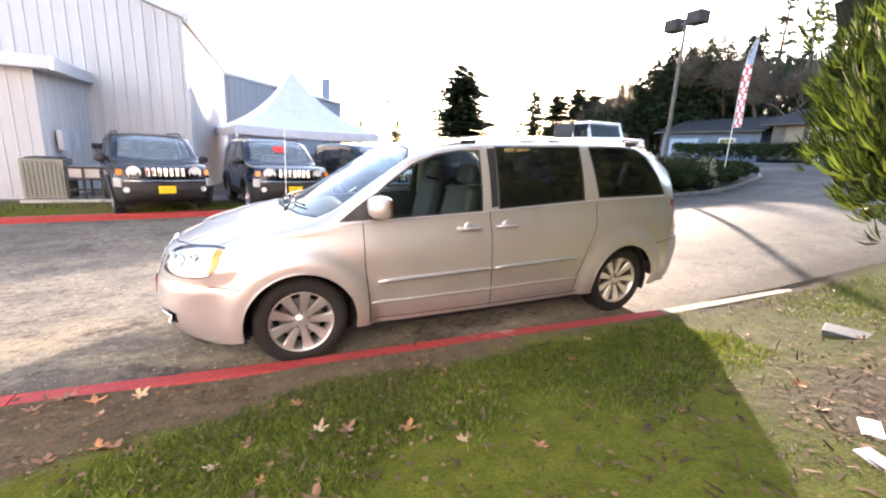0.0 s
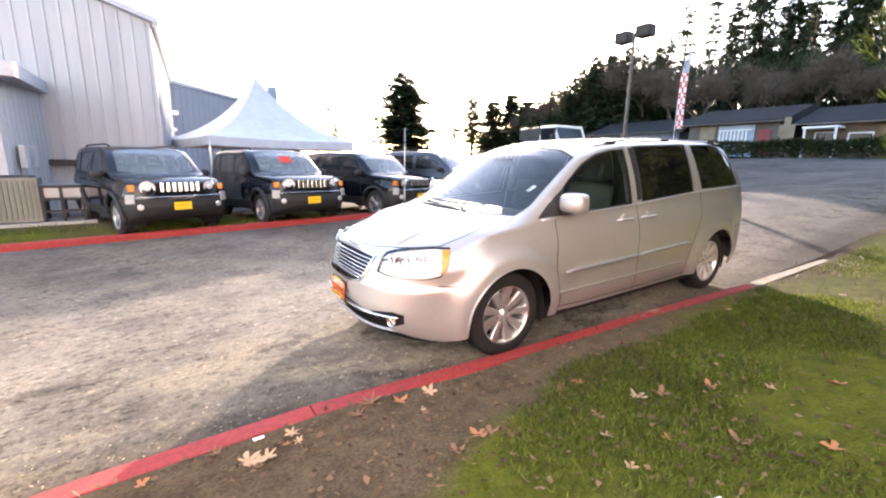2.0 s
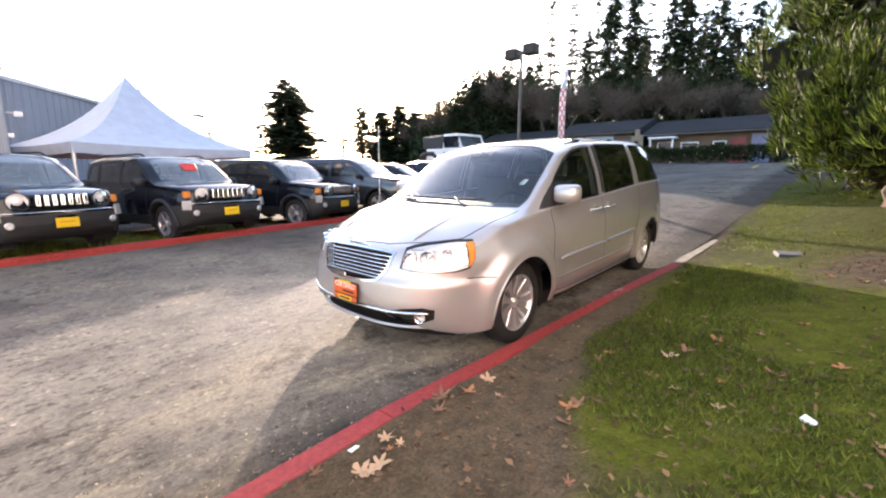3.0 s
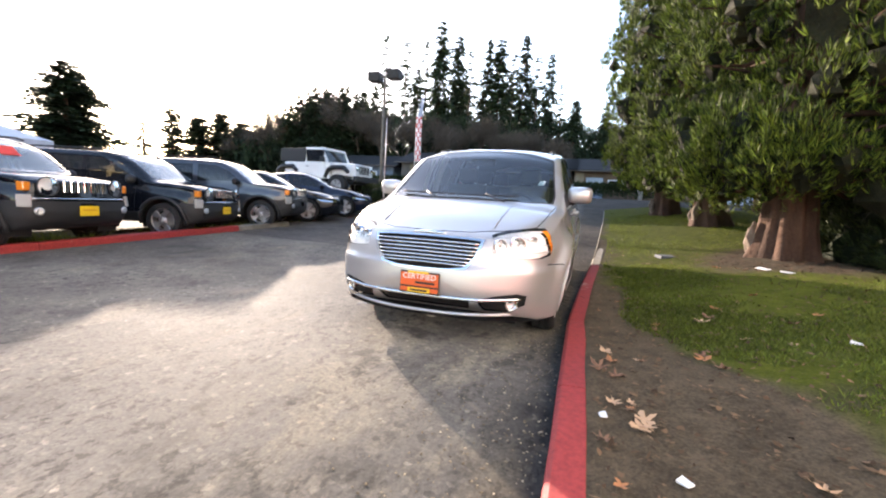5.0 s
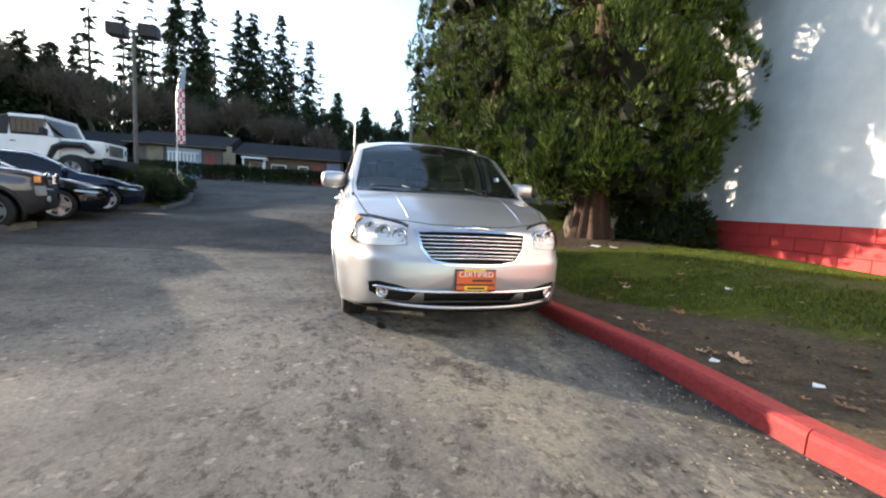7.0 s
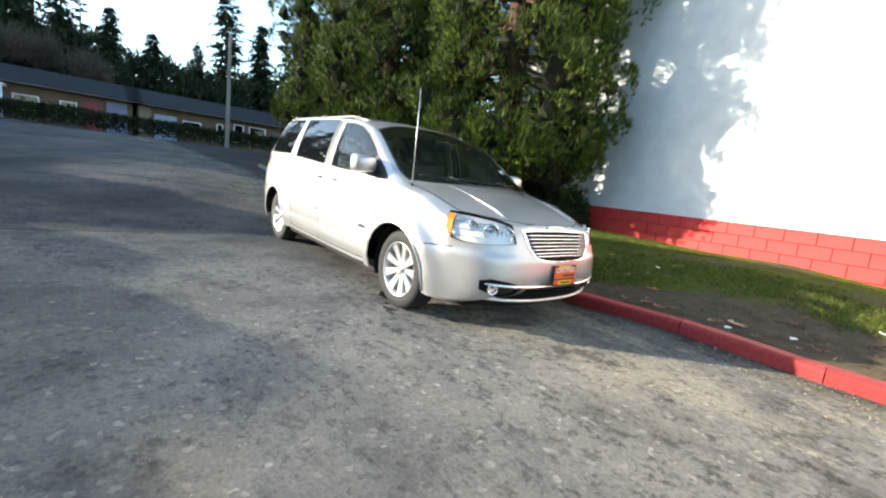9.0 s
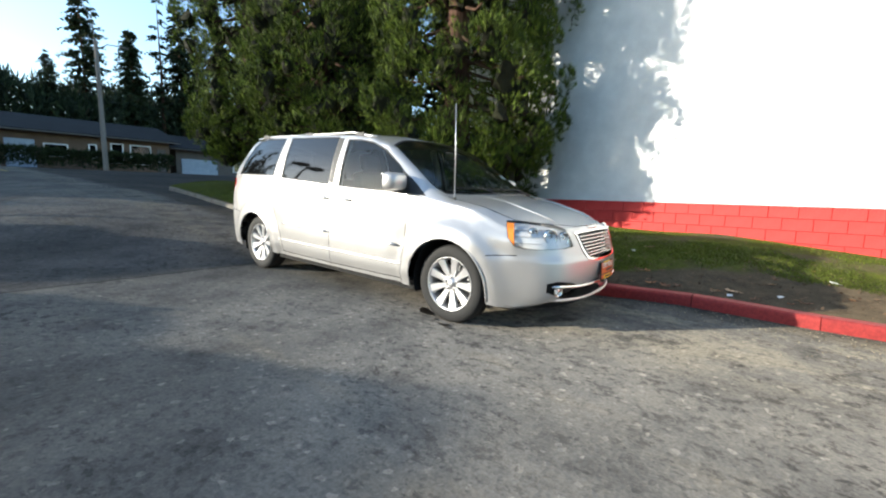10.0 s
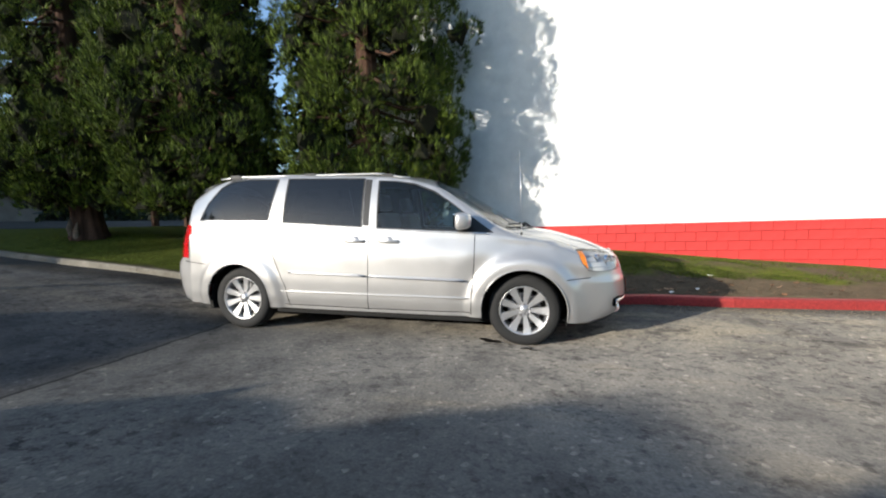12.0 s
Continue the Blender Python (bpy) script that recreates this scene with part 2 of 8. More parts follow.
def make_paint(name, colour, metal=0.6, rough=0.32):
    """Car paint: metallic base under a clear coat, with road dust."""
    m, n, l, b = mat(name, rough, metal)
    t = grain(n, l, 2.2, 4.0)
    r = ramp(n, l, t.outputs[0], [(0.3, tuple(0.93 * c for c in colour)), (0.7, tuple(min(1, 1.04 * c) for c in colour))])
    l.new(r.outputs[0], b.inputs["Base Color"])
    rr = n.new("ShaderNodeMapRange")
    rr.inputs[3].default_value, rr.inputs[4].default_value = rough - 0.05, rough + 0.1
    l.new(t.outputs[0], rr.inputs[0])
    l.new(rr.outputs[0], b.inputs["Roughness"])
    b.inputs["Coat Weight"].default_value, b.inputs["Coat Roughness"].default_value = (1.0 if metal > 0.5 else 0.8), 0.04
    b.inputs["Specular IOR Level"].default_value = 0.0 if metal < 0.5 else 0.5
    return m


def make_glass(name, tint, through_=0.5, rough=0.02, haze=0.12):
    """Thin car glass: part of the light goes straight through, tinted; the rest is a dark glossy pane."""
    m, n, l, b = mat(name, rough)
    b.inputs["Base Color"].default_value = (*[haze * c for c in tint], 1)
    b.inputs["IOR"].default_value = 1.5
    tr = n.new("ShaderNodeBsdfTransparent")
    tr.inputs["Color"].default_value = (*tint, 1)
    mx = n.new("ShaderNodeMixShader")
    mx.inputs[0].default_value = through_
    gl = n.new("ShaderNodeBsdfGlossy")
    gl.inputs["Roughness"].default_value = rough
    fr = n.new("ShaderNodeFresnel")
    fr.inputs["IOR"].default_value = 1.5
    l.new(b.outputs[0], mx.inputs[1])
    l.new(tr.outputs[0], mx.inputs[2])
    top = n.new("ShaderNodeMixShader")
    l.new(fr.outputs[0], top.inputs[0])
    l.new(mx.outputs[0], top.inputs[1])
    l.new(gl.outputs[0], top.inputs[2])
    l.new(top.outputs[0], n["Material Output"].inputs["Surface"])
    return m


def make_kerb_paint():
    """Red paint worn off to pale concrete along the edges and in patches."""
    m, n, l, b = mat("red_kerb_paint", 0.75)
    big, fine = grain(n, l, 1.6, 6.0, 0.7), grain(n, l, 30.0, 4.0, 0.7)
    red = ramp(n, l, fine.outputs[0], [(0.3, (0.2, 0.016, 0.015)), (0.7, (0.36, 0.034, 0.03))])
    con = ramp(n, l, fine.outputs[0], [(0.3, (0.32, 0.26, 0.22)), (0.7, (0.5, 0.44, 0.4))])
    mask = ramp(n, l, big.outputs[0], [(0.62, (0, 0, 0)), (0.72, (0.7, 0.7, 0.7))])
    l.new(mixc(n, l, mask.outputs[0], red.outputs[0], con.outputs[0]), b.inputs["Base Color"])
    bump(n, l, b, fine.outputs[0], 0.4, 0.004)
    return m


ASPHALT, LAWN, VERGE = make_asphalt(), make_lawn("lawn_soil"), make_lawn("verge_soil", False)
LAMP_GREY = plain("lamp_bowl", (0.8, 0.8, 0.8), 0.35, 0.2)
KERB_RED = make_kerb_paint()
CONCRETE = worn("concrete", (0.3, 0.28, 0.25), (0.46, 0.44, 0.4), 0.85, big=1.5, fine=35)
OLD_CONCRETE = worn("mossy_concrete", (0.12, 0.108, 0.085), (0.24, 0.22, 0.185), 0.9, big=2.5, fine=30)
WHITE_WALL = plain("white_wall_paint", (0.69, 0.69, 0.68), 0.7, relief=0.08, fine=40.0)
BLOCK_RED = worn("red_block_paint", (0.5, 0.04, 0.035), (0.62, 0.06, 0.055), 0.65, big=2.0, fine=45, relief=0.3)
SILVER = make_paint("silver_paint", (0.47, 0.46, 0.453), 0.55, 0.34)
BLACK_PAINT = make_paint("black_paint", (0.006, 0.007, 0.01), 0.0, 0.25)
WHITE_PAINT = make_paint("white_paint", (0.78, 0.78, 0.77), 0.0, 0.35)
RED_PAINT = make_paint("red_paint", (0.35, 0.02, 0.02), 0.2, 0.3)
CHROME = plain("chrome", (0.8, 0.8, 0.8), 0.08, 1.0)
ALLOY = plain("alloy", (0.62, 0.62, 0.63), 0.34, 0.8)
REFLECTOR = plain("lamp_reflector", (0.97, 0.97, 0.97), 0.3, 0.12, relief=0.8, fine=45.0)
RUBBER = plain("rubber", (0.011, 0.011, 0.0115), 0.8, relief=0.2)
BLACK_PLASTIC = plain("black_plastic", (0.014, 0.014, 0.015), 0.62, relief=0.15)
# near-black puts the shade of wells, recesses and undersides into the colour
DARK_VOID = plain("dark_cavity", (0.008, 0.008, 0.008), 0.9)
GLASS = make_glass("windscreen_glass", (0.66, 0.8, 0.77), 0.85, 0.02, 0.06)
# pale base colour stands in for the bright sky mirrored in these panes
SKY_HAZE_GLASS = make_glass("sky_haze_windscreen", (0.8, 0.9, 0.88), 0.6, 0.03, 0.3)
DARK_ALLOY = plain("dark_alloy", (0.36, 0.36, 0.37), 0.35, 0.8)
SIDE_GLASS = make_glass("side_glass", (0.7, 0.86, 0.88), 0.9, 0.02, 0.05)
TINTED = make_glass("tinted_glass", (0.12, 0.13, 0.14), 0.6)
LENS = make_glass("clear_lens", (0.97, 0.97, 0.97), 0.96)
AMBER = plain("amber_lens", (0.75, 0.22, 0.02), 0.15, coat=0.5)
TAIL_RED = plain("red_lens", (0.5, 0.01, 0.012), 0.12, coat=0.6)
TRIM_GREY = plain("grey_seat_cloth", (0.07, 0.068, 0.064), 0.9, relief=0.3)
LINING = plain("grey_headlining", (0.07, 0.068, 0.064), 0.9)
BARK = worn("red_bark", (0.04, 0.022, 0.015), (0.105, 0.058, 0.038), 0.95, big=5, fine=28, relief=0.8, dist=0.02, stretch=(1, 1, 0.2))
NEEDLE = make_leafy("sequoia_foliage", (0.004, 0.01, 0.003), (0.14, 0.192, 0.026), trans=0.07, bend=0.2)
# near-black foliage: the shade deep inside crowns and shrubs is put into the colour
NEEDLE_SHADE = worn("foliage_shade_core", (0.008, 0.008, 0.004), (0.024, 0.026, 0.01), 0.95, big=4, fine=30, relief=0.9, dist=0.03)
HEDGE_SHADE = worn("hedge_shade_core", (0.006, 0.009, 0.004), (0.016, 0.022, 0.009), 0.95, big=4, fine=25, relief=0.9, dist=0.03)
FIR = make_leafy("fir_foliage", (0.012, 0.022, 0.012), (0.035, 0.05, 0.022), trans=0.1)
HEDGE = make_leafy("hedge_foliage", (0.012, 0.022, 0.01), (0.04, 0.055, 0.018), trans=0.1)
GRASS = make_leafy("grass_blades", (0.048, 0.064, 0.012), (0.138, 0.168, 0.027), trans=0.3)
METAL_WALL = worn("painted_sheet_metal", (0.36, 0.37, 0.385), (0.45, 0.46, 0.475), 0.55, big=0.8, fine=90, relief=0.02, stretch=(3, 3, 0.3))

# ---- tools for building ----


def sm(a, b, v):
    v = max(0.0, min(1.0, (v - a) / (b - a)))
    return v * v * (3 - 2 * v)


def mesh_of(name, verts, faces, material, smooth=False):
    me = bpy.data.meshes.new(name)
    me.from_pydata([tuple(v) for v in verts], [], faces)
    for m_ in (material if isinstance(material, (list, tuple)) else [material]):
        me.materials.append(m_)
    if smooth:
        me.shade_smooth()
    me.update()
    return me


def from_bm(name, bm, material, smooth=False):
    me = bpy.data.meshes.new(name)
    bm.to_mesh(me)
    bm.free()
    me.materials.append(material)
    if smooth:
        me.shade_smooth()
    return me


def part(name, me, parent, label="", m=None):
    ob = new(name, me)
    ob.parent = parent
    if m is not None:
        ob.matrix_basis = m
    if label:
        ob["label"] = label
    return ob


def thing(name, label, category, m=None, group="", kind="", me=None):
    ob = new(name, me)
    if m is not None:
        ob.matrix_basis = m
    return tagged(ob, label, category, group, kind)


def box_bm(sx, sy, sz, bevel=0.0, at=(0, 0, 0), bm=None, segs=2):
    """A box of that size with bevelled edges, its centre at the place given."""
    b2 = bmesh.new()
    bmesh.ops.create_cube(b2, size=1.0)
    for v in b2.verts:
        v.co = Vector((v.co.x * sx, v.co.y * sy, v.co.z * sz))
    if bevel:
        bmesh.ops.bevel(b2, geom=b2.edges[:], offset=bevel, segments=segs, affect="EDGES", profile=0.7)
    for v in b2.verts:
        v.co += Vector(at)
    if bm is None:
        return b2
    me = bpy.data.meshes.new("joined")
    b2.to_mesh(me)
    b2.free()
    bm.from_mesh(me)
    bpy.data.meshes.remove(me)
    return bm


def tube_bm(points, radii, sides=10, bm=None, cap=True):
    """A round tube through the points."""
    bm = bm or bmesh.new()
    rings = []
    pts = [Vector(p) for p in points]
    for i, p in enumerate(pts):
        d = (pts[min(i + 1, len(pts) - 1)] - pts[max(i - 1, 0)]).normalized()
        side = d.cross(Vector((0, 0, 1)) if abs(d.z) < 0.9 else Vector((1, 0, 0))).normalized()
        up = side.cross(d)
        r = radii[i] if isinstance(radii, (list, tuple)) else radii
        rings.append([bm.verts.new(p + side * (r * math.cos(a)) + up * (r * math.sin(a))) for a in [2 * math.pi * k / sides for k in range(sides)]])
    for a, b in zip(rings, rings[1:]):
        for k in range(sides):
            bm.faces.new((a[k], a[(k + 1) % sides], b[(k + 1) % sides], b[k]))
    if cap:
        bm.faces.new(rings[0][::-1])
        bm.faces.new(rings[-1])
    return bm


def spin_bm(profile, sides=32, bm=None, axis="y"):
    """A turned shape about the y axis: profile of (radius, y)."""
    bm = bm or bmesh.new()
    rings = []
    for r, y in profile:
        rings.append([bm.verts.new((r * math.cos(a), y, r * math.sin(a))) for a in [2 * math.pi * k / sides for k in range(sides)]])
    for a, b in zip(rings, rings[1:]):
        for k in range(sides):
            bm.faces.new((a[k], a[(k + 1) % sides], b[(k + 1) % sides], b[k]))
    return bm


def lerp_table(table, x):
    """Straight lines between the pairs of a table, sorted upwards."""
    if x <= table[0][0]:
        return table[0][1]
    for (a, p), (b, q) in zip(table, table[1:]):
        if x <= b:
            return p + (q - p) * (x - a) / (b - a)
    return table[-1][1]


# ---- the lie of the land: the road falls by 3 in 100 along x, and climbs faster behind the van ----
FALL = 0.03
KERB_LINE = [(-14.0, 1.72), (-11.0, 1.62), (-9.0, 1.53), (-7.0, 1.43), (-5.0, 1.32), (-3.0, 1.2), (-1.7, 1.1), (0.0, 1.01), (1.0, 1.025), (1.6, 1.025), (2.4, 1.02), (2.8, 1.05), (3.5, 1.13), (5.0, 1.3), (12.0, 2.1)]


def kerb_y(x):
    return lerp_table(KERB_LINE, x)


CLIMB = [(-34.0, 0.0), (-22.0, 0.35), (-16.0, 0.61), (-13.0, 0.59), (-11.0, 0.46), (-9.0, 0.32), (-7.0, 0.21), (-5.0, 0.05), (-3.7, 0.0)]


def road_z(x, y):
    z = -FALL * x
    z += lerp_table(CLIMB, x) * sm(-6.0, -0.5, y)
    z += 0.06 * sm(-2.0, -6.3, y) if y < -2 else 0.0
    z += 0.085 * sm(0.2, 1.6, x) * sm(-1.4, 0.8, y)   # the gutter ahead of the van lies a little higher
    if x < -14:
        z += 0.055 * (-14 - x) * sm(-14, -20, x)
    if x < -34:
        z -= 0.06 * (-34 - x)
    return z


def bank_z(x, y):
    s = y - kerb_y(x)
    cap = 0.45 - 0.055 * max(0.0, x - 1.5) - 0.02 * max(0.0, -8.0 - x)
    edge = road_z(x, kerb_y(x)) - road_z(x, 0) if x > -3 else 0.0
    return road_z(x, 0) + 0.125 + edge * (1 - sm(0.3, 3.0, s)) + (max(cap, 0.13) - 0.125) * sm(0.0, 2.8, s)


LOT_LINE = [(-12.0, 0.46), (-9.0, 0.4), (-6.5, 0.24), (-5.4, 0.17), (-3.3, 0.07), (-0.5, 0.035), (2.0, 0.045), (6.0, 0.02), (12.0, -0.2)]


def lot_z(x, y):
    """The strip behind the far kerb, where the cars stand, a little below the kerb's top."""
    level = lerp_table(LOT_LINE, x) if x > -12 else road_z(x, -6.3) + 0.04
    edge = road_z(x, -6.3) + 0.09 * sm(-7.0, -5.6, x)   # flush past the kerb's end
    return edge + (level - edge) * sm(-6.45, -6.95, y) - 0.04 * min(7.0, max(0.0, -10.0 - y))

# ---- ground, kerbs, lawn ----


def spaced(stops):
    """Grid lines: pairs of a place and the step up to the next one."""
    out = []
    for (a, step), (b, _) in zip(stops, stops[1:]):
        k = max(1, round((b - a) / step))
        out += [a + (b - a) * i / k for i in range(k)]
    return out + [stops[-1][0]]


def field(xs, ys, height):
    verts = [(x, y, height(x, y)) for y in ys for x in xs]
    w = len(xs)
    faces = [(j * w + i, j * w + i + 1, (j + 1) * w + i + 1, (j + 1) * w + i) for j in range(len(ys) - 1) for i in range(w - 1)]
    return verts, faces


def ground_z(x, y):
    z = road_z(max(-45, min(20, x)), max(-7.0, min(3.0, y)))
    if y < -6.44 and x > -12.2 or y < -6.9 - 0.1 * max(0.0, -12 - x):
        z = lot_z(max(-45, min(20, x)), max(y, -30))
    return z


xs = spaced([(-600, 120), (-120, 15), (-45, 1.5), (-20, 0.5), (8, 2), (30, 30), (120, 160), (600, 1)])
ys = spaced([(-600, 120), (-120, 15), (-40, 3), (-9, 0.5), (-6.8, 0.1), (-6.2, 0.5), (8, 3), (40, 20), (120, 160), (600, 1)])
v_, f_ = field(xs, ys, ground_z)
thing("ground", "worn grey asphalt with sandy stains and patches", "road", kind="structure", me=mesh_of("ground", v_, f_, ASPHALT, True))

# lawn between the kerb and the white building, out to the rounded tip behind the trees
lx = spaced([(-15.98, 0.1), (-13.0, 0.4), (-6.0, 0.2), (6.0, 0.4), (16.0, 1)])
verts, faces = [], []
rows = 26


def lawn_edges(x):
    near = kerb_y(x) + 0.135 - 0.11 * sm(-3.0, -3.8, x)
    if x < -13:
        near += 3.5 * (1 - math.sqrt(max(0.0, 1 - ((-13 - x) / 3.0) ** 2)))
    return near


for x in lx:
    near, far = lawn_edges(x), 14.0
    for j in range(rows):
        y = near + (far - near) * (j / (rows - 1)) ** 1.7
        verts.append((x, y, bank_z(x, y) + 0.012 * noise.noise((x * 1.3, y * 1.3, 0)) + 0.02 * noise.noise((x * 0.4, y * 0.4, 5)) if j else bank_z(x, y) - 0.02 + 0.03 * sm(-3.4, -4.2, x)))
for i in range(len(lx) - 1):
    for j in range(rows - 1):
        faces.append((i * rows + j, (i + 1) * rows + j, (i + 1) * rows + j + 1, i * rows + j + 1))
thing("lawn", "thin mossy lawn with bare brown soil along the kerb", "lawn", kind="structure", me=mesh_of("lawn", verts, faces, LAWN, True))


def kerb_stone(name, a, b, za, zb, material, parent, high=0.115, wide=0.16, inward=1):
    """One length of kerb from a to b, its road face along that line, rounded at the top edge."""
    a, b = Vector((a[0], a[1], za)), Vector((b[0], b[1], zb))
    d = (b - a)
    n_ = Vector((-d.y, d.x, 0)).normalized() * inward
    d = d.normalized()
    a, b = a + d * 0.004, b - d * 0.004
    prof = [(0.0, -0.1), (0.008, high - 0.035), (0.014, high - 0.014), (0.032, high), (wide - 0.012, high + 0.002), (wide, high - 0.012), (wide, -0.1)]
    bm = bmesh.new()
    steps = 6
    rings = []
    for k in range(steps + 1):
        p = a.lerp(b, k / steps)
        w = 0.004 * noise.noise(p * 2.3)
        rings.append([bm.verts.new(p + n_ * (u + w * (1 if 0 < i < 5 else 0)) + Vector((0, 0, h + (w * 0.7 if 0 < i < 6 else 0)))) for i, (u, h) in enumerate(prof)])
    for r, s in zip(rings, rings[1:]):
        for i in range(len(prof) - 1):
            bm.faces.new((r[i], r[i + 1], s[i + 1], s[i]) if inward < 0 else (r[i], s[i], s[i + 1], r[i + 1]))
    bm.faces.new(rings[0])
    bm.faces.new(rings[-1][::-1])
    bmesh.ops.recalc_face_normals(bm, faces=bm.faces)
    return part(name, from_bm(name, bm, material), parent)


KERB = thing("kerb", "red-painted concrete kerb with worn paint along the lawn", "kerb", kind="structure")
stones = [12.0, 9.4, 7.0, 5.4, 3.95, 2.58, 1.6, 0.05, -1.6, -3.3]
for a, b in zip(stones, stones[1:]):
    kerb_stone("kerb_stone", (b, kerb_y(b)), (a, kerb_y(a)), road_z(b, kerb_y(b)), road_z(a, kerb_y(a)), KERB_RED, KERB)
grey = [(x, kerb_y(x)) for x in (-3.3, -5.2, -7.2, -9.2, -11.2, -13.0)]
for k in range(1, 10):
    x = -13 - 2.98 * math.sin(radians(k * 9.9))
    grey.append((x, lawn_edges(x) - 0.05))
GREY_KERB = thing("kerb", "bare grey concrete kerb round the lawn's tip", "kerb", kind="structure")
for a, b in zip(grey, grey[1:]):
    kerb_stone("kerb_stone", b, a, road_z(*b), road_z(*a), OLD_CONCRETE, GREY_KERB, inward=-1 if b[0] > a[0] else 1)
FAR_KERB = thing("kerb", "red-painted kerb in front of the parked cars", "kerb", kind="structure")
far_stones = [10.0, 8.0, 6.0, 4.0, 2.0, 0.0, -2.0, -3.7, -5.4]
for a, b in zip(far_stones, far_stones[1:]):
    kerb_stone("kerb_stone", (b, -6.3), (a, -6.3), road_z(b, -6.3), road_z(a, -6.3), KERB_RED if b > -5 else OLD_CONCRETE, FAR_KERB, inward=-1)

# strip of rough grass behind the far kerb
vx = spaced([(-6.6, 0.4), (9.5, 1)])
vy = [-6.47, -6.9, -7.4, -8.0, -8.6, -9.2]
v_, f_ = field(vx, vy[::-1], lambda x, y: lot_z(x, y) + (0.016 + 0.01 * noise.noise((x * 2, y * 2, 3)) if -9.1 < y < -6.48 else -0.01))
thing("verge", "strip of rough grass and soil behind the far kerb", "grass", kind="structure", me=mesh_of("verge", v_, f_, VERGE, True))

# ---- the minivan ----
TILT = pose(0, 0, 0, 0, math.degrees(math.atan(FALL)), 0)   # the road's fall along x


def clip_half(pts, flat, a, b):
    """Cuts a face by the line from a to b in its flat view: the pieces on the left and on the right of it."""
    side = [(b[0] - a[0]) * (q[1] - a[1]) - (b[1] - a[1]) * (q[0] - a[0]) for q in flat]
    if all(s >= -1e-9 for s in side):
        return (pts, flat), None
    if all(s <= 1e-9 for s in side):
        return None, (pts, flat)
    keep, rest = ([], []), ([], [])
    for i, s in enumerate(side):
        j = (i + 1) % len(pts)
        if s >= 0:
            keep[0].append(pts[i]), keep[1].append(flat[i])
        if s <= 0:
            rest[0].append(pts[i]), rest[1].append(flat[i])
        if s * side[j] < 0:
            f = s / (s - side[j])
            p, q = pts[i].lerp(pts[j], f), (flat[i][0] + (flat[j][0] - flat[i][0]) * f, flat[i][1] + (flat[j][1] - flat[i][1]) * f)
            for k in (keep, rest):
                k[0].append(p), k[1].append(q)
    return (keep if len(keep[0]) > 2 else None), (rest if len(rest[0]) > 2 else None)


def cut_out(faces, outline, view, wanted):
    """Splits faces along a convex outline, given anticlockwise in the view (two axes): what lies inside it, and the rest."""
    area = sum(a[0] * b[1] - b[0] * a[1] for a, b in zip(outline, outline[1:] + outline[:1]))
    if area < 0:
        outline = outline[::-1]
    lo = [min(p[k] for p in outline) for k in (0, 1)]
    hi = [max(p[k] for p in outline) for k in (0, 1)]
    inside, rest = [], []
    for pts in faces:
        flat = [view(p) for p in pts] if callable(view) else [(p[view[0]], p[view[1]]) for p in pts]
        if max(q[0] for q in flat) <= lo[0] or min(q[0] for q in flat) >= hi[0] or max(q[1] for q in flat) <= lo[1] or min(q[1] for q in flat) >= hi[1] or not wanted(pts):
            rest.append(pts)
            continue
        piece, cut = (pts, flat), []
        for a, b in zip(outline, outline[1:] + outline[:1]):
            piece, off = clip_half(*piece, a, b)
            if off:
                cut.append(off[0])
            if not piece:
                break
        if piece:
            inside.append(piece[0])
            rest += cut
        else:
            rest.append(pts)
    return inside, rest


def sheet(name, faces, material, parent, label="", smooth=True, shift=(0, 0, 0), inset=0.0):
    """One part from loose faces: welded, and pushed along its normals by inset if that is given."""
    bm = bmesh.new()
    for pts in faces:
        vs = [bm.verts.new(p + Vector(shift)) for p in pts]
        try:
            bm.faces.new(vs)
        except ValueError:
            pass
    bmesh.ops.remove_doubles(bm, verts=bm.verts, dist=0.0004)
    bmesh.ops.dissolve_degenerate(bm, dist=0.0003, edges=bm.edges)
    if inset:
        bm.normal_update()
        for v, n_ in [(v, v.normal.copy()) for v in bm.verts]:
            v.co += n_ * inset
    me = from_bm(name, bm, material, smooth)
    return part(name, me, parent, label)


W_MAX = [(-4.0, 0.9), (-3.7, 0.955), (-3.2, 0.985), (-1.5, 0.992), (0.0, 0.985), (0.35, 0.972), (0.55, 0.945), (0.7, 0.905), (0.85, 0.85)]
Z_BELT = [(-4.0, 1.15), (-3.6, 1.195), (-2.6, 1.17), (-1.5, 1.125), (-0.5, 1.075), (-0.25, 1.06), (0.0, 1.035), (0.4, 0.955), (0.8, 0.84)]
W_BELT = [(-3.95, 0.845), (-3.6, 0.895), (-3.0, 0.928), (-1.0, 0.937), (-0.3, 0.928), (0.0, 0.915), (0.28, 0.905), (0.61, 0.87), (0.8, 0.815)]
Z_TOP = [(-3.95, 1.655), (-3.8, 1.705), (-3.4, 1.745), (-2.44, 1.765), (-1.75, 1.745), (-1.16, 1.69), (-1.0, 1.655), (-0.78, 1.575), (-0.36, 1.325), (-0.12, 1.185),
         (-0.04, 1.148), (0.04, 1.125), (0.28, 1.085), (0.61, 0.995), (0.8, 0.915)]
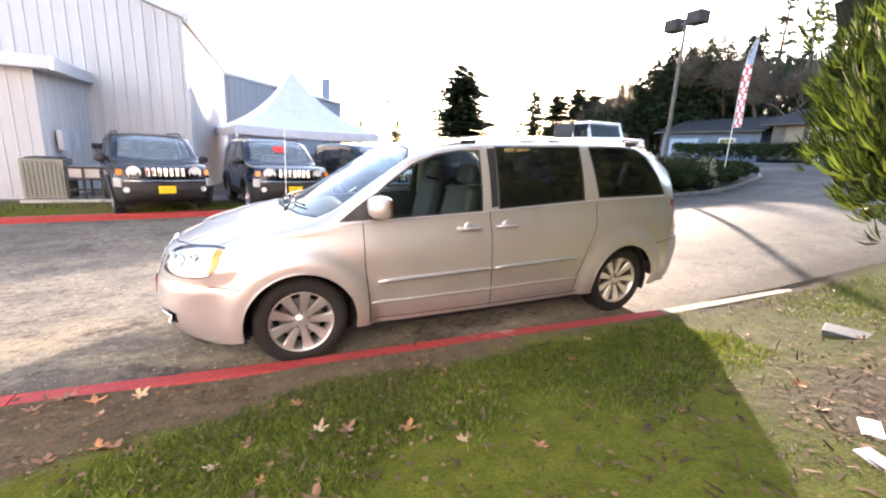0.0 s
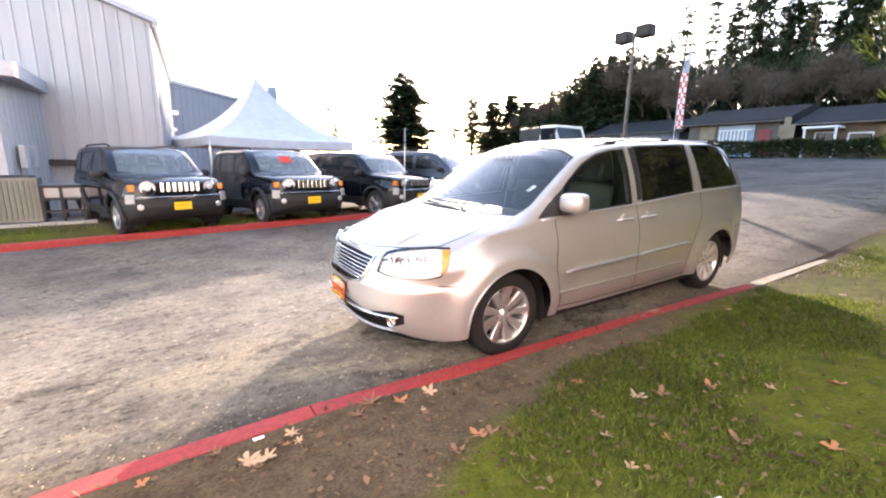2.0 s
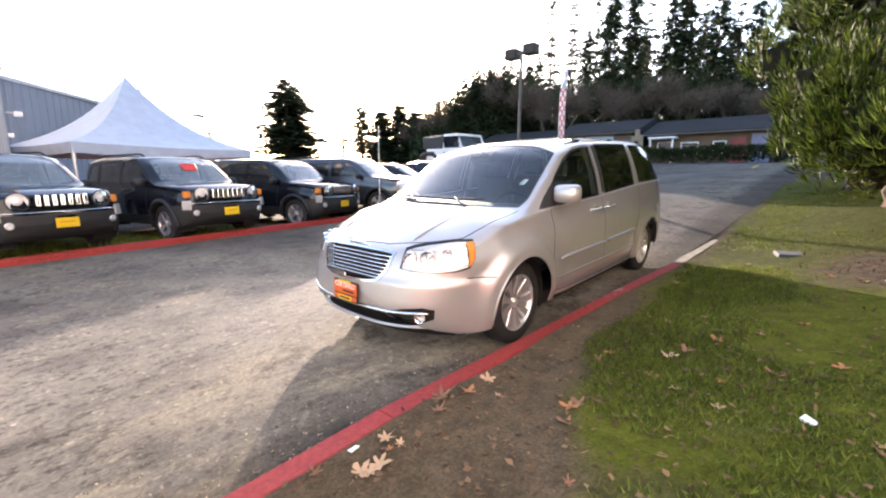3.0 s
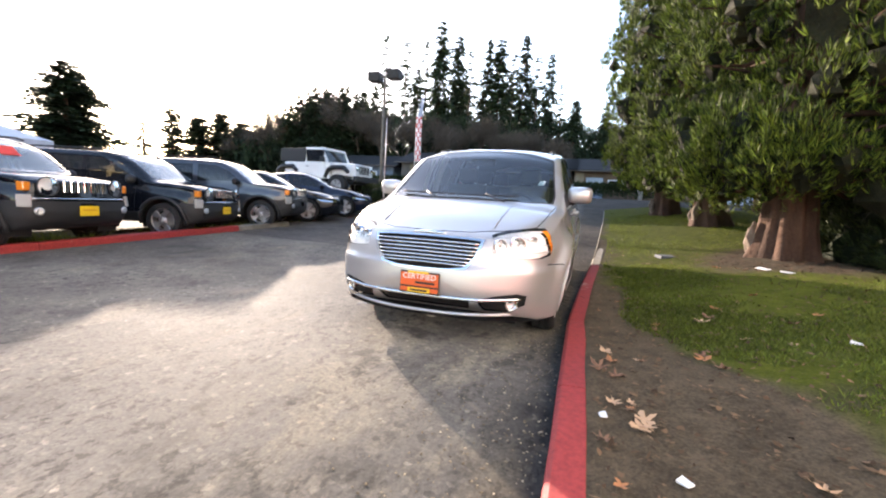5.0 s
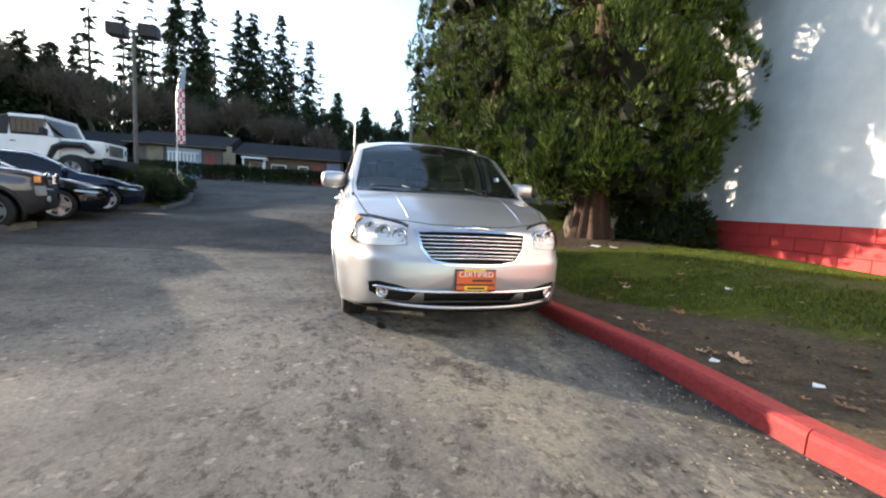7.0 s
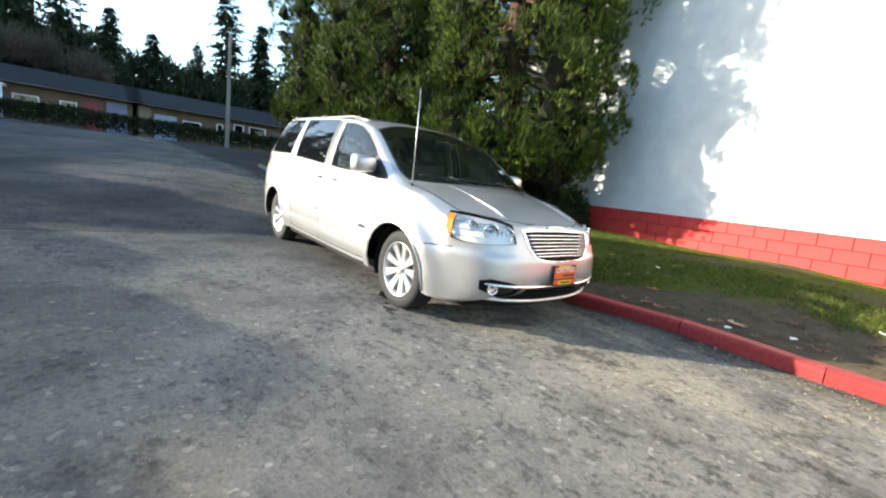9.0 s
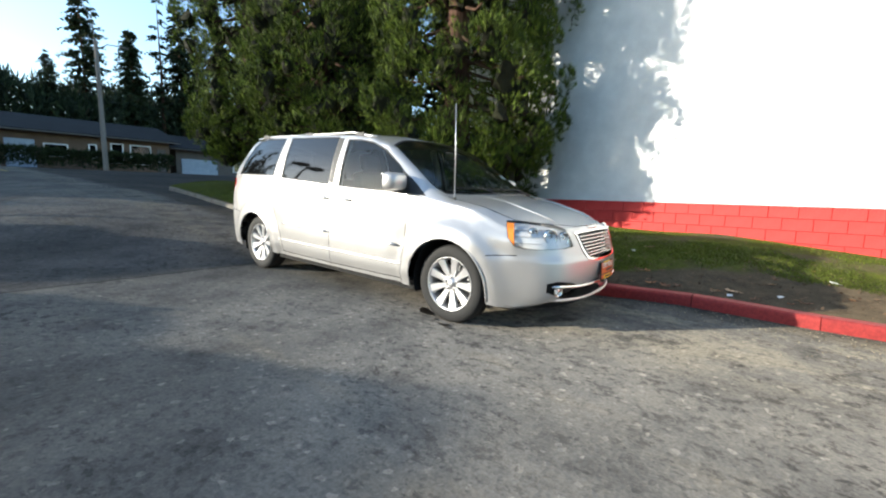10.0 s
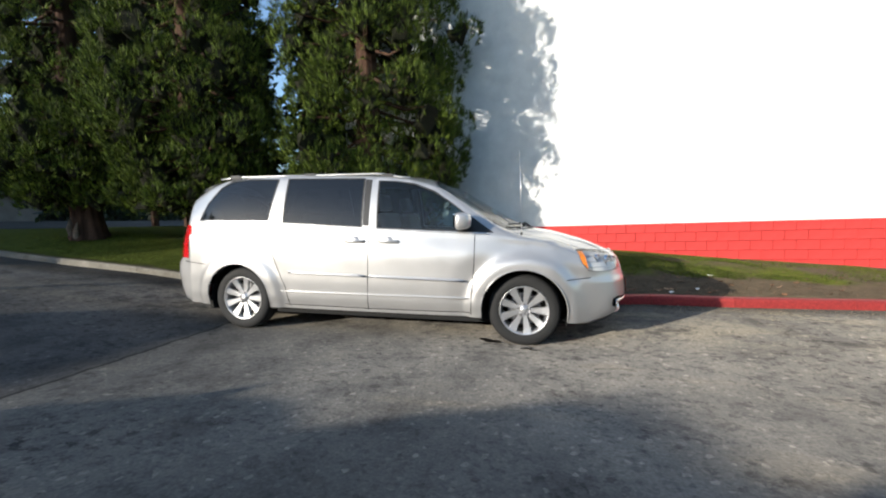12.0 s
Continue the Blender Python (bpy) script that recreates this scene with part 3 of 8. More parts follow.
Z_EDGE = [(-3.95, 1.38), (-3.8, 1.47), (-3.6, 1.57), (-3.4, 1.635), (-3.1, 1.675), (-2.5, 1.685), (-1.41, 1.65), (-1.19, 1.62), (-0.87, 1.535), (-0.53, 1.315),
          (-0.36, 1.2), (-0.26, 1.135), (-0.12, 1.085), (0.0, 1.062), (0.28, 1.02), (0.61, 0.93), (0.8, 0.865)]
W_EDGE = [(-3.95, 0.7), (-3.5, 0.738), (-2.5, 0.755), (-1.2, 0.76), (-0.87, 0.785), (-0.53, 0.83), (-0.26, 0.865), (-0.12, 0.86), (0.0, 0.85), (0.28, 0.825), (0.61, 0.79), (0.8, 0.745)]
NOSE = [(0.2, 0.86), (0.27, 0.93), (0.34, 0.985), (0.48, 1.015), (0.6, 1.0), (0.66, 0.99), (0.75, 0.965), (0.84, 0.925), (0.9, 0.87), (0.95, 0.8)]
TAIL = [(0.2, -3.98), (0.3, -4.06), (0.6, -4.11), (0.72, -4.1), (0.78, -4.05), (1.0, -4.03), (1.2, -3.99), (1.5, -3.88), (1.66, -3.8), (1.8, -3.7)]


def smooth_table(table, x, d=0.06):
    return (lerp_table(table, x - d) + 2 * lerp_table(table, x) + lerp_table(table, x + d)) / 4


def half_ring(x):
    """The body's outline across, on the left, from the sill to the middle of the top: pairs of y and z, 24 + 10 + 12 rows."""
    wm, zb, wb = (smooth_table(t, x) for t in (W_MAX, Z_BELT, W_BELT))
    zt, ze, we = smooth_table(Z_TOP, x, 0.03), smooth_table(Z_EDGE, x, 0.05), smooth_table(W_EDGE, x)
    low = 0.27 if x < 0.3 else 0.27 - 0.03 * sm(0.3, 0.8, x)
    pts = []
    for i in range(24):
        f = i / 23
        z = low + (zb - low) * f
        bulge = 1.0 - 0.05 * (1 - sm(low, 0.42, z)) - 0.012 * sm(0.42, 0.6, 0.42 + 0.6 - z) * (1 - sm(0.3, 0.42, 0.72 - z))
        y = wm * bulge
        top = sm(0.74, zb, z)
        pts.append((y + (wb - wm) * top * top, z))
    for i in range(1, 11):
        f = i / 10
        pts.append((wb + (we - wb) * f + 0.018 * math.sin(math.pi * f) * (1 if ze - zb > 0.2 else 0.3), zb + (ze - zb) * f))
    power = 2.2 if x > -0.9 else 2.8
    for i in range(1, 13):
        f = math.sin(math.pi / 2 * i / 12)
        y = we * (1 - i / 12)
        pts.append((y, zt - (zt - ze) * (y / we) ** power))
    return pts


def nose_x(y, z):
    return lerp_table(NOSE, z) - 0.27 * (abs(y) / 0.85) ** 3


def tail_x(y, z):
    return lerp_table(TAIL, z) + 0.16 * (abs(y) / 0.9) ** 4


def van_shell():
    """All faces of the body's skin, as lists of corners."""
    stations = [-3.9 + (0.78 + 3.9) * i / 150 for i in range(151)]
    rings = []
    for x in stations:
        half = half_ring(x)
        full = half + [(-y, z) for y, z in half[-2::-1]]
        front, back = sm(0.1, 0.78, x), sm(-3.3, -3.9, x)
        rings.append([Vector((x - 0.17 * front * (abs(y) / 0.85) ** 3 * (1 if x > 0 else 0) + 0.14 * back * (abs(y) / 0.9) ** 4, y, z)) for y, z in full])
    first, last = rings[0], rings[-1]

    def close(ring, surface, steps, soft):
        out, mid = [], Vector((0, 0, 0.62))
        for k in steps:
            loop = []
            for p in ring:
                y, z = mid.y + (p.y - mid.y) * (1 - k), mid.z + (p.z - mid.z) * (1 - k)
                loop.append(Vector((p.x + (surface(y, z) - p.x) * sm(0, soft, k) ** 0.6, y, z)))
            out.append(loop)
        return out
    steps = [0.015, 0.035, 0.06, 0.09, 0.13, 0.18, 0.24, 0.31, 0.39, 0.48, 0.58, 0.68, 0.78, 0.88, 0.96, 1.0]
    rings = close(first, tail_x, steps, 0.14)[::-1] + rings + close(last, nose_x, steps, 0.16)
    # flared wheel arches and the bumper's ledge
    for ring in rings:
        for p in ring:
            side = math.copysign(1.0, p.y)
            if abs(p.y) > 0.6 and p.z < 1.0:
                for cx in (0.0, -3.078):
                    r = math.hypot(p.x - cx, p.z - 0.345)
                    p.y += side * ((0.034 if cx == 0 else 0.026) * (1 - sm(0.475, 0.56, r)) - (0.016 if cx == 0 else 0.006) * sm(0.5, 0.58, r) * (1 - sm(0.58, 0.78, r)))
            if p.x > 0.3:
                out = 0.014 * (1 - sm(0.635, 0.675, p.z)) * sm(0.3, 0.5, p.x)
                d = Vector((max(0.0, p.x - 0.3), p.y, 0)).normalized() * out
                p.x, p.y = p.x + d.x, p.y + d.y
    start = next(j for j, r in enumerate(rings) if r[0].x > 0.35)
    for turn in range(3):
        for j in range(start, len(rings) - 3):
            rings[j] = [(a + b * 2 + c) / 4 for a, b, c in zip(rings[j - 1], rings[j], rings[j + 1])]
    faces, under = [], []
    for a, b in zip(rings, rings[1:]):
        for k in range(len(a) - 1):
            quad = [a[k], a[k + 1], b[k + 1], b[k]]
            if (quad[0] - quad[2]).length > 1e-4 and (quad[1] - quad[3]).length > 1e-4:
                if (quad[0] - quad[3]).length < 1e-5:
                    quad = quad[:3]
                elif (quad[1] - quad[2]).length < 1e-5:
                    quad = [quad[0], quad[1], quad[3]]
                faces.append(quad)
        # the closing strip of the nose and tail below the sill line
        faces.append([a[-1], a[0], b[0], b[-1]]) if (a[-1] - a[0]).length > 1e-4 and abs(a[0].x) > 0.5 and (a[0].x > 0.5 or a[0].x < -3.8) and len(faces) else None
    return faces


def arc_points(cx, cz, r, a0, a1, n):
    return [(cx + r * math.cos(radians(a0 + (a1 - a0) * i / n)), cz + r * math.sin(radians(a0 + (a1 - a0) * i / n))) for i in range(n + 1)]


def side_y(x, z):
    """How far out the body's side lies at a place."""
    half = half_ring(max(-3.9, min(0.78, x)))
    for (y0, z0), (y1, z1) in zip(half, half[1:]):
        if z0 <= z <= z1:
            return y0 + (y1 - y0) * (z - z0) / (z1 - z0 + 1e-9)
    return half[0][0] if z < half[0][1] else 0.3


def strip(points, width):
    """Thin convex outlines along a line of points."""
    out = []
    for a, b in zip(points, points[1:]):
        d = Vector((b[0] - a[0], b[1] - a[1])).normalized()
        n_, d = Vector((-d.y, d.x)) * width / 2, d * width * 0.3
        out.append([(a[0] - d.x - n_.x, a[1] - d.y - n_.y), (b[0] + d.x - n_.x, b[1] + d.y - n_.y), (b[0] + d.x + n_.x, b[1] + d.y + n_.y), (a[0] - d.x + n_.x, a[1] - d.y + n_.y)])
    return out


def build_wheel(parent, m, spokes=9, tyre_r=0.345, rim_r=0.23, width=0.215, metal=None):
    """A wheel whose face looks along +y, its middle at the origin of m."""
    wheel = part("wheel", None, parent, "", m)
    metal = metal or ALLOY
    w = width / 2
    prof = [(rim_r - 0.004, -w * 0.9), (rim_r + 0.03, -w), (tyre_r - 0.03, -w), (tyre_r - 0.008, -w * 0.82), (tyre_r, -w * 0.6), (tyre_r, -w * 0.22), (tyre_r - 0.008, -w * 0.2), (tyre_r - 0.008, -w * 0.14),
            (tyre_r, -w * 0.12), (tyre_r, w * 0.12), (tyre_r - 0.008, w * 0.14), (tyre_r - 0.008, w * 0.2), (tyre_r, w * 0.22), (tyre_r, w * 0.6), (tyre_r - 0.008, w * 0.82), (tyre_r - 0.03, w), (rim_r + 0.035, w * 1.02), (rim_r + 0.012, w * 0.96), (rim_r - 0.004, w * 0.9)]
    part("tyre", from_bm("tyre", spin_bm(prof, 48), RUBBER, True), wheel)
    rim = spin_bm([(rim_r - 0.03, -w * 0.8), (rim_r - 0.012, w * 0.2), (rim_r - 0.012, w * 0.78), (rim_r, w * 0.9), (rim_r + 0.006, w * 0.95), (rim_r + 0.002, w * 0.97), (rim_r - 0.007, w * 0.9), (rim_r - 0.014, w * 0.5), (rim_r - 0.02, -w * 0.2)], 48)
    part("rim", from_bm("rim", rim, metal, True), wheel, "machined alloy rim")
    part("brake_disc", from_bm("brake_disc", spin_bm([(0.0, 0.0), (0.155, 0.0), (0.16, -0.01), (0.16, -0.03), (0.0, -0.03)], 32), DARK_ALLOY, False), wheel, "grey steel brake disc")
    part("back_plate", from_bm("back_plate", spin_bm([(0.0, -0.045), (rim_r - 0.02, -0.045), (rim_r - 0.02, -0.06), (0.0, -0.06)], 32), DARK_VOID, False), wheel)
    bm = bmesh.new()
    y1 = w * 0.72
    for i in range(spokes):
        a = 2 * math.pi * (i + 0.5) / spokes
        ca, sa = math.cos(a), math.sin(a)
        prof2 = [(0.05, 0.021, y1 * 0.9), (0.1, 0.025, y1 * 0.95), (0.165, 0.033 * 9 / spokes, y1 * 1.04), (rim_r - 0.012, 0.041 * 9 / spokes, y1 * 1.16), (rim_r + 0.001, 0.044 * 9 / spokes, y1 * 1.2)]
        rows = []
        for r, half, yy in prof2:
            rows.append([bm.verts.new((r * ca - s * half * sa, yy - d, r * sa + s * half * ca)) for s, d in ((-1, 0.034), (-1, 0.008), (-0.82, 0.0), (0.82, 0.0), (1, 0.008), (1, 0.034))])
        for p, q in zip(rows, rows[1:]):
            for k in range(5):
                bm.faces.new((p[k], q[k], q[k + 1], p[k + 1]))
    part("spokes", from_bm("spokes", bm, metal, False), wheel)
    part("hub_cap", from_bm("hub_cap", spin_bm([(0.062, y1 * 0.6), (0.06, y1 * 0.9), (0.034, y1 * 0.94), (0.03, y1 * 1.06), (0.02, y1 * 1.1), (0.0, y1 * 1.1)], 24), ALLOY, True), wheel)
    for i in range(5):
        a = 2 * math.pi * i / 5 + 0.3
        part("wheel_nut", from_bm("wheel_nut", spin_bm([(0.013, 0), (0.013, 0.003), (0.0095, 0.004), (0.0095, 0.01), (0.006, 0.013), (0.0, 0.013)], 10), DARK_ALLOY), wheel, "", pose(0.057 * math.cos(a), y1 * 0.9, 0.057 * math.sin(a)))
    return wheel


def build_seat(parent, m, wide=0.5):
    seat = part("seat", None, parent, "grey cloth seat", m)
    part("cushion", from_bm("cushion", box_bm(0.5, wide, 0.16, 0.05, (0, 0, 0.08)), TRIM_GREY, True), seat)
    bm = box_bm(0.13, wide, 0.62, 0.05, (0, 0, 0.31))
    part("backrest", from_bm("backrest", bm, TRIM_GREY, True), seat, "", pose(-0.25, 0, 0.1, 0, -14, 0))
    bm = box_bm(0.09, wide * 0.5, 0.18, 0.04, (0, 0, 0.74))
    part("headrest", from_bm("headrest", bm, TRIM_GREY, True), seat, "", pose(-0.25, 0, 0.1, 0, -14, 0))


def build_van():
    van = thing("minivan", "silver minivan parked tight along the red kerb", "minivan", TILT)
    faces = van_shell()
    left, right = (lambda p: p[0].y > 0.55 and p[1].y > 0.4), (lambda p: p[0].y < -0.55 and p[1].y < -0.4)
    both = (lambda p: abs(p[0].y) > 0.5)
    ahead = (lambda p: p[0].x > 0.3 and p[0].z < 0.98)
    behind = (lambda p: p[0].x < -3.5)
    above = (lambda p: p[0].z > 0.8 and p[1].z > 0.8)
    # wheel arches
    for cx, r in ((0.0, 0.405), (-3.078, 0.395)):
        ring = arc_points(cx, 0.345, r, 0, 360, 40)[:-1]
        _, faces = cut_out(faces, ring, (0, 2), lambda p: abs(p[0].y) > 0.55 and p[0].z < 0.9)
        _, faces = cut_out(faces, [(cx - r * 0.985, 0.1), (cx + r * 0.985, 0.1), (cx + r * 0.985, 0.345), (cx - r * 0.985, 0.345)], (0, 2), lambda p: abs(p[0].y) > 0.55 and p[0].z < 0.5)
    # side windows with a black seal round each
    panes = {"rear_quarter_window": [(-3.62, 1.215), (-3.54, 1.4), (-3.4, 1.57), (-3.28, 1.635), (-3.1, 1.655), (-2.68, 1.655), (-2.73, 1.21)],
             "sliding_door_window": [(-2.53, 1.19), (-2.54, 1.655), (-1.665, 1.64), (-1.645, 1.145)],
             "front_door_window": [(-1.46, 1.135), (-1.485, 1.612), (-1.3, 1.602), (-1.1, 1.565), (-0.91, 1.49), (-0.7, 1.36), (-0.62, 1.3), (-0.62, 1.105)],
             "vent_window": [(-0.6, 1.105), (-0.6, 1.29), (-0.5, 1.225), (-0.3, 1.09)]}
    for name, outline in panes.items():
        mid = (sum(p[0] for p in outline) / len(outline), sum(p[1] for p in outline) / len(outline))
        wide = []
        for p in outline:
            d = Vector((p[0] - mid[0], p[1] - mid[1]))
            k = d.normalized() * (0.02 if "vent" not in name else 0.012)
            wide.append((p[0] + k.x, p[1] + k.y))
        tint = TINTED if name in ("rear_quarter_window", "sliding_door_window") else SIDE_GLASS
        if name == "vent_window":
            for want in (left, right):
                band, faces = cut_out(faces, wide, (0, 2), lambda p, w=want: w(p) and p[0].z > 0.95)
                sheet("mirror_sail", band, BLACK_PLASTIC, van, "black triangular trim behind the mirror")
            continue
        for want in (left, right):
            band, faces = cut_out(faces, wide, (0, 2), lambda p, w=want: w(p) and p[0].z > 0.95)
            pane, seal = cut_out(band, outline, (0, 2), lambda p: True)
            g_ = sheet("side_window", pane, tint, van, "dark tinted side glass" if tint is TINTED else "clear side glass", inset=-0.004)
            g_.visible_shadow = tint is TINTED
            sheet("window_seal", seal, BLACK_PLASTIC, van)
    for want in (left, right):
        band, faces = cut_out(faces, [(-1.56, 1.15), (-1.57, 1.63), (-1.645, 1.635), (-1.625, 1.155)], (0, 2), lambda p, w=want: w(p) and p[0].z > 0.95)
        sheet("pillar_strip", band, BLACK_PLASTIC, van, "black strip on the middle pillar", inset=0.001)
    for s in (1, -1):
        pts = [(x, s * (side_y(x, z) + 0.004), z) for x, z in [(x, lerp_table([(-3.62, 1.195), (-2.6, 1.178), (-1.55, 1.122), (-0.62, 1.087), (-0.3, 1.07)], x)) for x in [-3.6 + 3.28 * k / 40 for k in range(41)]]]
        part("belt_strip", from_bm("belt_strip", tube_bm(pts, 0.006, 6), ALLOY, True), van, "thin bright strip under the windows")
    # windscreen and its black border
    screen = [(0.035, 0.0), (0.02, 0.3), (-0.05, 0.6), (-0.16, 0.79), (-0.3, 0.795), (-0.87, 0.71), (-0.95, 0.5), (-0.985, 0.0)]
    screen = screen + [(x, -y) for x, y in screen[-2:0:-1]]
    rim = [(x + (0.02 if x > -0.2 else -0.02 if x < -0.85 else 0), y * 1.02) for x, y in screen]
    band, faces = cut_out(faces, rim, (0, 1), above)
    pane, seal = cut_out(band, screen, (0, 1), lambda p: True)
    g_ = sheet("windscreen", pane, GLASS, van, "clear windscreen with a paper sticker", inset=-0.004)
    g_.visible_shadow = False
    sheet("windscreen_seal", seal, BLACK_PLASTIC, van)
    # headlamps
    lamp = [(71.5, 0.93), (63, 0.93), (50, 0.912), (42, 0.895), (37.5, 0.878), (35.0, 0.752), (41, 0.738), (52, 0.728), (60, 0.727), (66, 0.745), (69.5, 0.81)]
    lamp_rim = [(a + (0.3 if a > 54 else -0.3), z + (0.003 if z > 0.84 else -0.004)) for a, z in lamp]
    for s in (1, -1):
        def wrap(p, k=s):
            return math.degrees(math.atan2(k * p.y, p.x - 0.2)), p.z
        whole, faces = cut_out(faces, lamp_rim, wrap, lambda p, k=s: p[0].x > 0.35 and 0.68 < p[0].z < 1.02 and p[0].y * k > 0.3)
        whole, seal = cut_out(whole, lamp, wrap, lambda p: True)
        amber, rest = cut_out(whole, [(66.0, 0.7), (84, 0.7), (84, 0.925), (67.5, 0.915)], wrap, lambda p: True)
        head = part("headlamp", None, van, "clear headlamp with an amber corner")
        sheet("seal", seal, BLACK_PLASTIC, head, inset=-0.004)
        sheet("lens", rest, LENS, head).visible_shadow = False
        sheet("reflector", rest, REFLECTOR, head, inset=-0.022)
        sheet("amber_corner", amber, AMBER, head, inset=0.001)
        skin = [p for f in rest for p in f]
        for y, z, r in ((0.54, 0.81, 0.052), (0.655, 0.82, 0.06), (0.745, 0.85, 0.036)):
            near = min(skin, key=lambda p: (abs(p.y) - y) ** 2 + (p.z - z) ** 2)
            bm = spin_bm([(r, -0.03), (r, 0.0), (r * 0.9, 0.004), (r * 0.72, -0.014), (r * 0.4, -0.024), (r * 0.24, -0.01), (r * 0.2, 0.0), (0.0, 0.004)], 24)
            part("bulb_bowl", from_bm("bulb_bowl", bm, CHROME, True), head, "bright lamp bowl", pose(near.x - 0.02, s * y, z, 0, 0, -90 + s * 30))
        for k in range(3):
            z = 0.765 + 0.05 * k
            pts = [Vector((p.x - 0.03, p.y, z)) for p in sorted({(round(q.x, 3), round(q.y, 3)): q for q in skin if abs(q.z - z) < 0.02}.values(), key=lambda q: q.y)][::4]
            if len(pts) > 2:
                part("bezel_rib", from_bm("bezel_rib", tube_bm(pts, 0.004, 5), ALLOY, True), head)
    # grille, lower intake and fog lamp pockets
    grille = [(-0.405, 0.838), (-0.3, 0.846), (0.0, 0.851), (0.3, 0.846), (0.405, 0.838), (0.375, 0.735), (0.31, 0.655), (0.2, 0.637), (0.0, 0.632), (-0.2, 0.637), (-0.31, 0.655), (-0.375, 0.735)]
    big = [(y * 1.06, 0.748 + (z - 0.748) * 1.13) for y, z in grille]
    band, faces = cut_out(faces, big, (1, 2), ahead)
    hole, frame_ = cut_out(band, grille, (1, 2), lambda p: True)
    front = part("grille", None, van, "chrome-barred radiator grille")
    sheet("grille_frame", frame_, CHROME, front, inset=0.006)
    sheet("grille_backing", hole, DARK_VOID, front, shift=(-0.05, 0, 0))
    for i in range(7):
        z = 0.661 + 0.0262 * i + (0.004 if i == 0 else 0)
        half = 0.31 + 0.09 * min(1.0, (z - 0.64) / 0.15)
        pts = [(nose_x(y, z) - 0.004, y, z + 0.006 * (1 - (y / half) ** 2)) for y in [half * k / 10 for k in range(-10, 11)]]
        bm = tube_bm(pts, 0.006, 6)
        for v in bm.verts:
            v.co.z = z + (v.co.z - z) * 1.0
        part("grille_bar", from_bm("grille_bar", bm, CHROME, True), front)
    bm = tube_bm([(nose_x(y, 0.895) + 0.008, y, 0.882 - 0.35 * y * y) for y in [0.028 * k for k in range(-5, 6)]], [0.002, 0.006, 0.009, 0.011, 0.014, 0.016, 0.014, 0.011, 0.009, 0.006, 0.002], 8)
    part("bonnet_badge", from_bm("bonnet_badge", bm, CHROME, True), van, "small winged chrome badge")
    pockets = [[(-0.365, 0.43), (0.365, 0.43), (0.335, 0.328), (-0.335, 0.328)]]
    for s in (1, -1):
        pockets.append([(s * y, z) for y, z in ((0.405, 0.43), (0.55, 0.468), (0.68, 0.485), (0.745, 0.466), (0.735, 0.395), (0.62, 0.346), (0.45, 0.332))])
    for i, outline in enumerate(pockets):
        hole, faces = cut_out(faces, outline, (1, 2), ahead)
        sheet("bumper_intake" if i == 0 else "fog_lamp_pocket", hole, DARK_VOID, van, "black plastic intake", shift=(-0.035, 0, 0))
    for s in (1, -1):
        fog = part("fog_lamp", None, van, "round fog lamp in a chrome ring", pose(nose_x(0.645, 0.4) - 0.012, s * 0.645, 0.402, 0, 0, -90 + s * 24))
        part("ring", from_bm("ring", spin_bm([(0.03, -0.01), (0.042, 0.004), (0.045, 0.012), (0.038, 0.014), (0.034, 0.004)], 24), CHROME, True), fog)
        part("lens", from_bm("lens", spin_bm([(0.034, 0.002), (0.025, 0.01), (0.0, 0.013)], 24), LENS, True), fog)
        part("reflector", from_bm("reflector", spin_bm([(0.034, 0.0), (0.02, -0.012), (0.0, -0.014)], 24), ALLOY, True), fog)
    strip_pts = [(y, 0.43 + 0.012 * sm(0.38, 0.74, abs(y))) for y in [0.715 * k / 24 for k in range(-24, 25)]]
    bm = tube_bm([(nose_x(y, z) + 0.004, y, z) for y, z in strip_pts], [0.004] + [0.013] * 47 + [0.004], 8)
    part("chrome_strip", from_bm("chrome_strip", bm, CHROME, True), van)
    bm = tube_bm([(nose_x(y, 0.29) + 0.012 - 0.02 * (abs(y) / 0.85) ** 3, y, 0.3 + 0.03 * (abs(y) / 0.8) ** 2) for y in [0.7 * k / 24 for k in range(-24, 25)]], [0.002] + [0.013] * 47 + [0.002], 8)
    part("bumper_lip", from_bm("bumper_lip", bm, ALLOY, True), van, "bright lower bumper lip")
    # tail lamps and rear glass
    for s in (1, -1):
        lens_, faces = cut_out(faces, [(s * 0.69, 1.15), (s * 0.95, 1.15), (s * 0.97, 0.78), (s * 0.74, 0.78)], (1, 2), lambda p: p[0].x < -3.78)
        side_, faces = cut_out(faces, [(-4.2, 0.8), (-3.9, 0.82), (-3.87, 1.16), (-4.2, 1.16)], (0, 2), lambda p, k=s: p[0].x < -3.7 and p[0].y * k > 0.5)
        lens_ = lens_ + side_
        sheet("tail_lamp", lens_, TAIL_RED, van, "upright red tail lamp", inset=0.006)
    pane, faces = cut_out(faces, [(-0.66, 1.56), (0.66, 1.56), (0.7, 1.17), (-0.7, 1.17)], (1, 2), behind)
    sheet("tailgate_window", pane, TINTED, van, "dark tinted rear glass", inset=-0.004)
    # shut lines of the doors and the bonnet
    lines = [[(-1.545, 1.13), (-1.55, 0.7), (-1.565, 0.29)], [(-2.69, 1.18), (-2.68, 0.95), (-2.6, 0.74), (-2.5, 0.5), (-2.46, 0.29)],
             [(-0.47, 1.075), (-0.47, 0.8), (-0.49, 0.55), (-0.5, 0.3)], [(-2.52, 0.31), (-1.56, 0.305), (-0.5, 0.31)], [(-3.5, 0.72), (-3.75, 0.735), (-3.86, 0.74)],
             [(0.39, 0.655), (0.6, 0.672)]]
    gaps = []
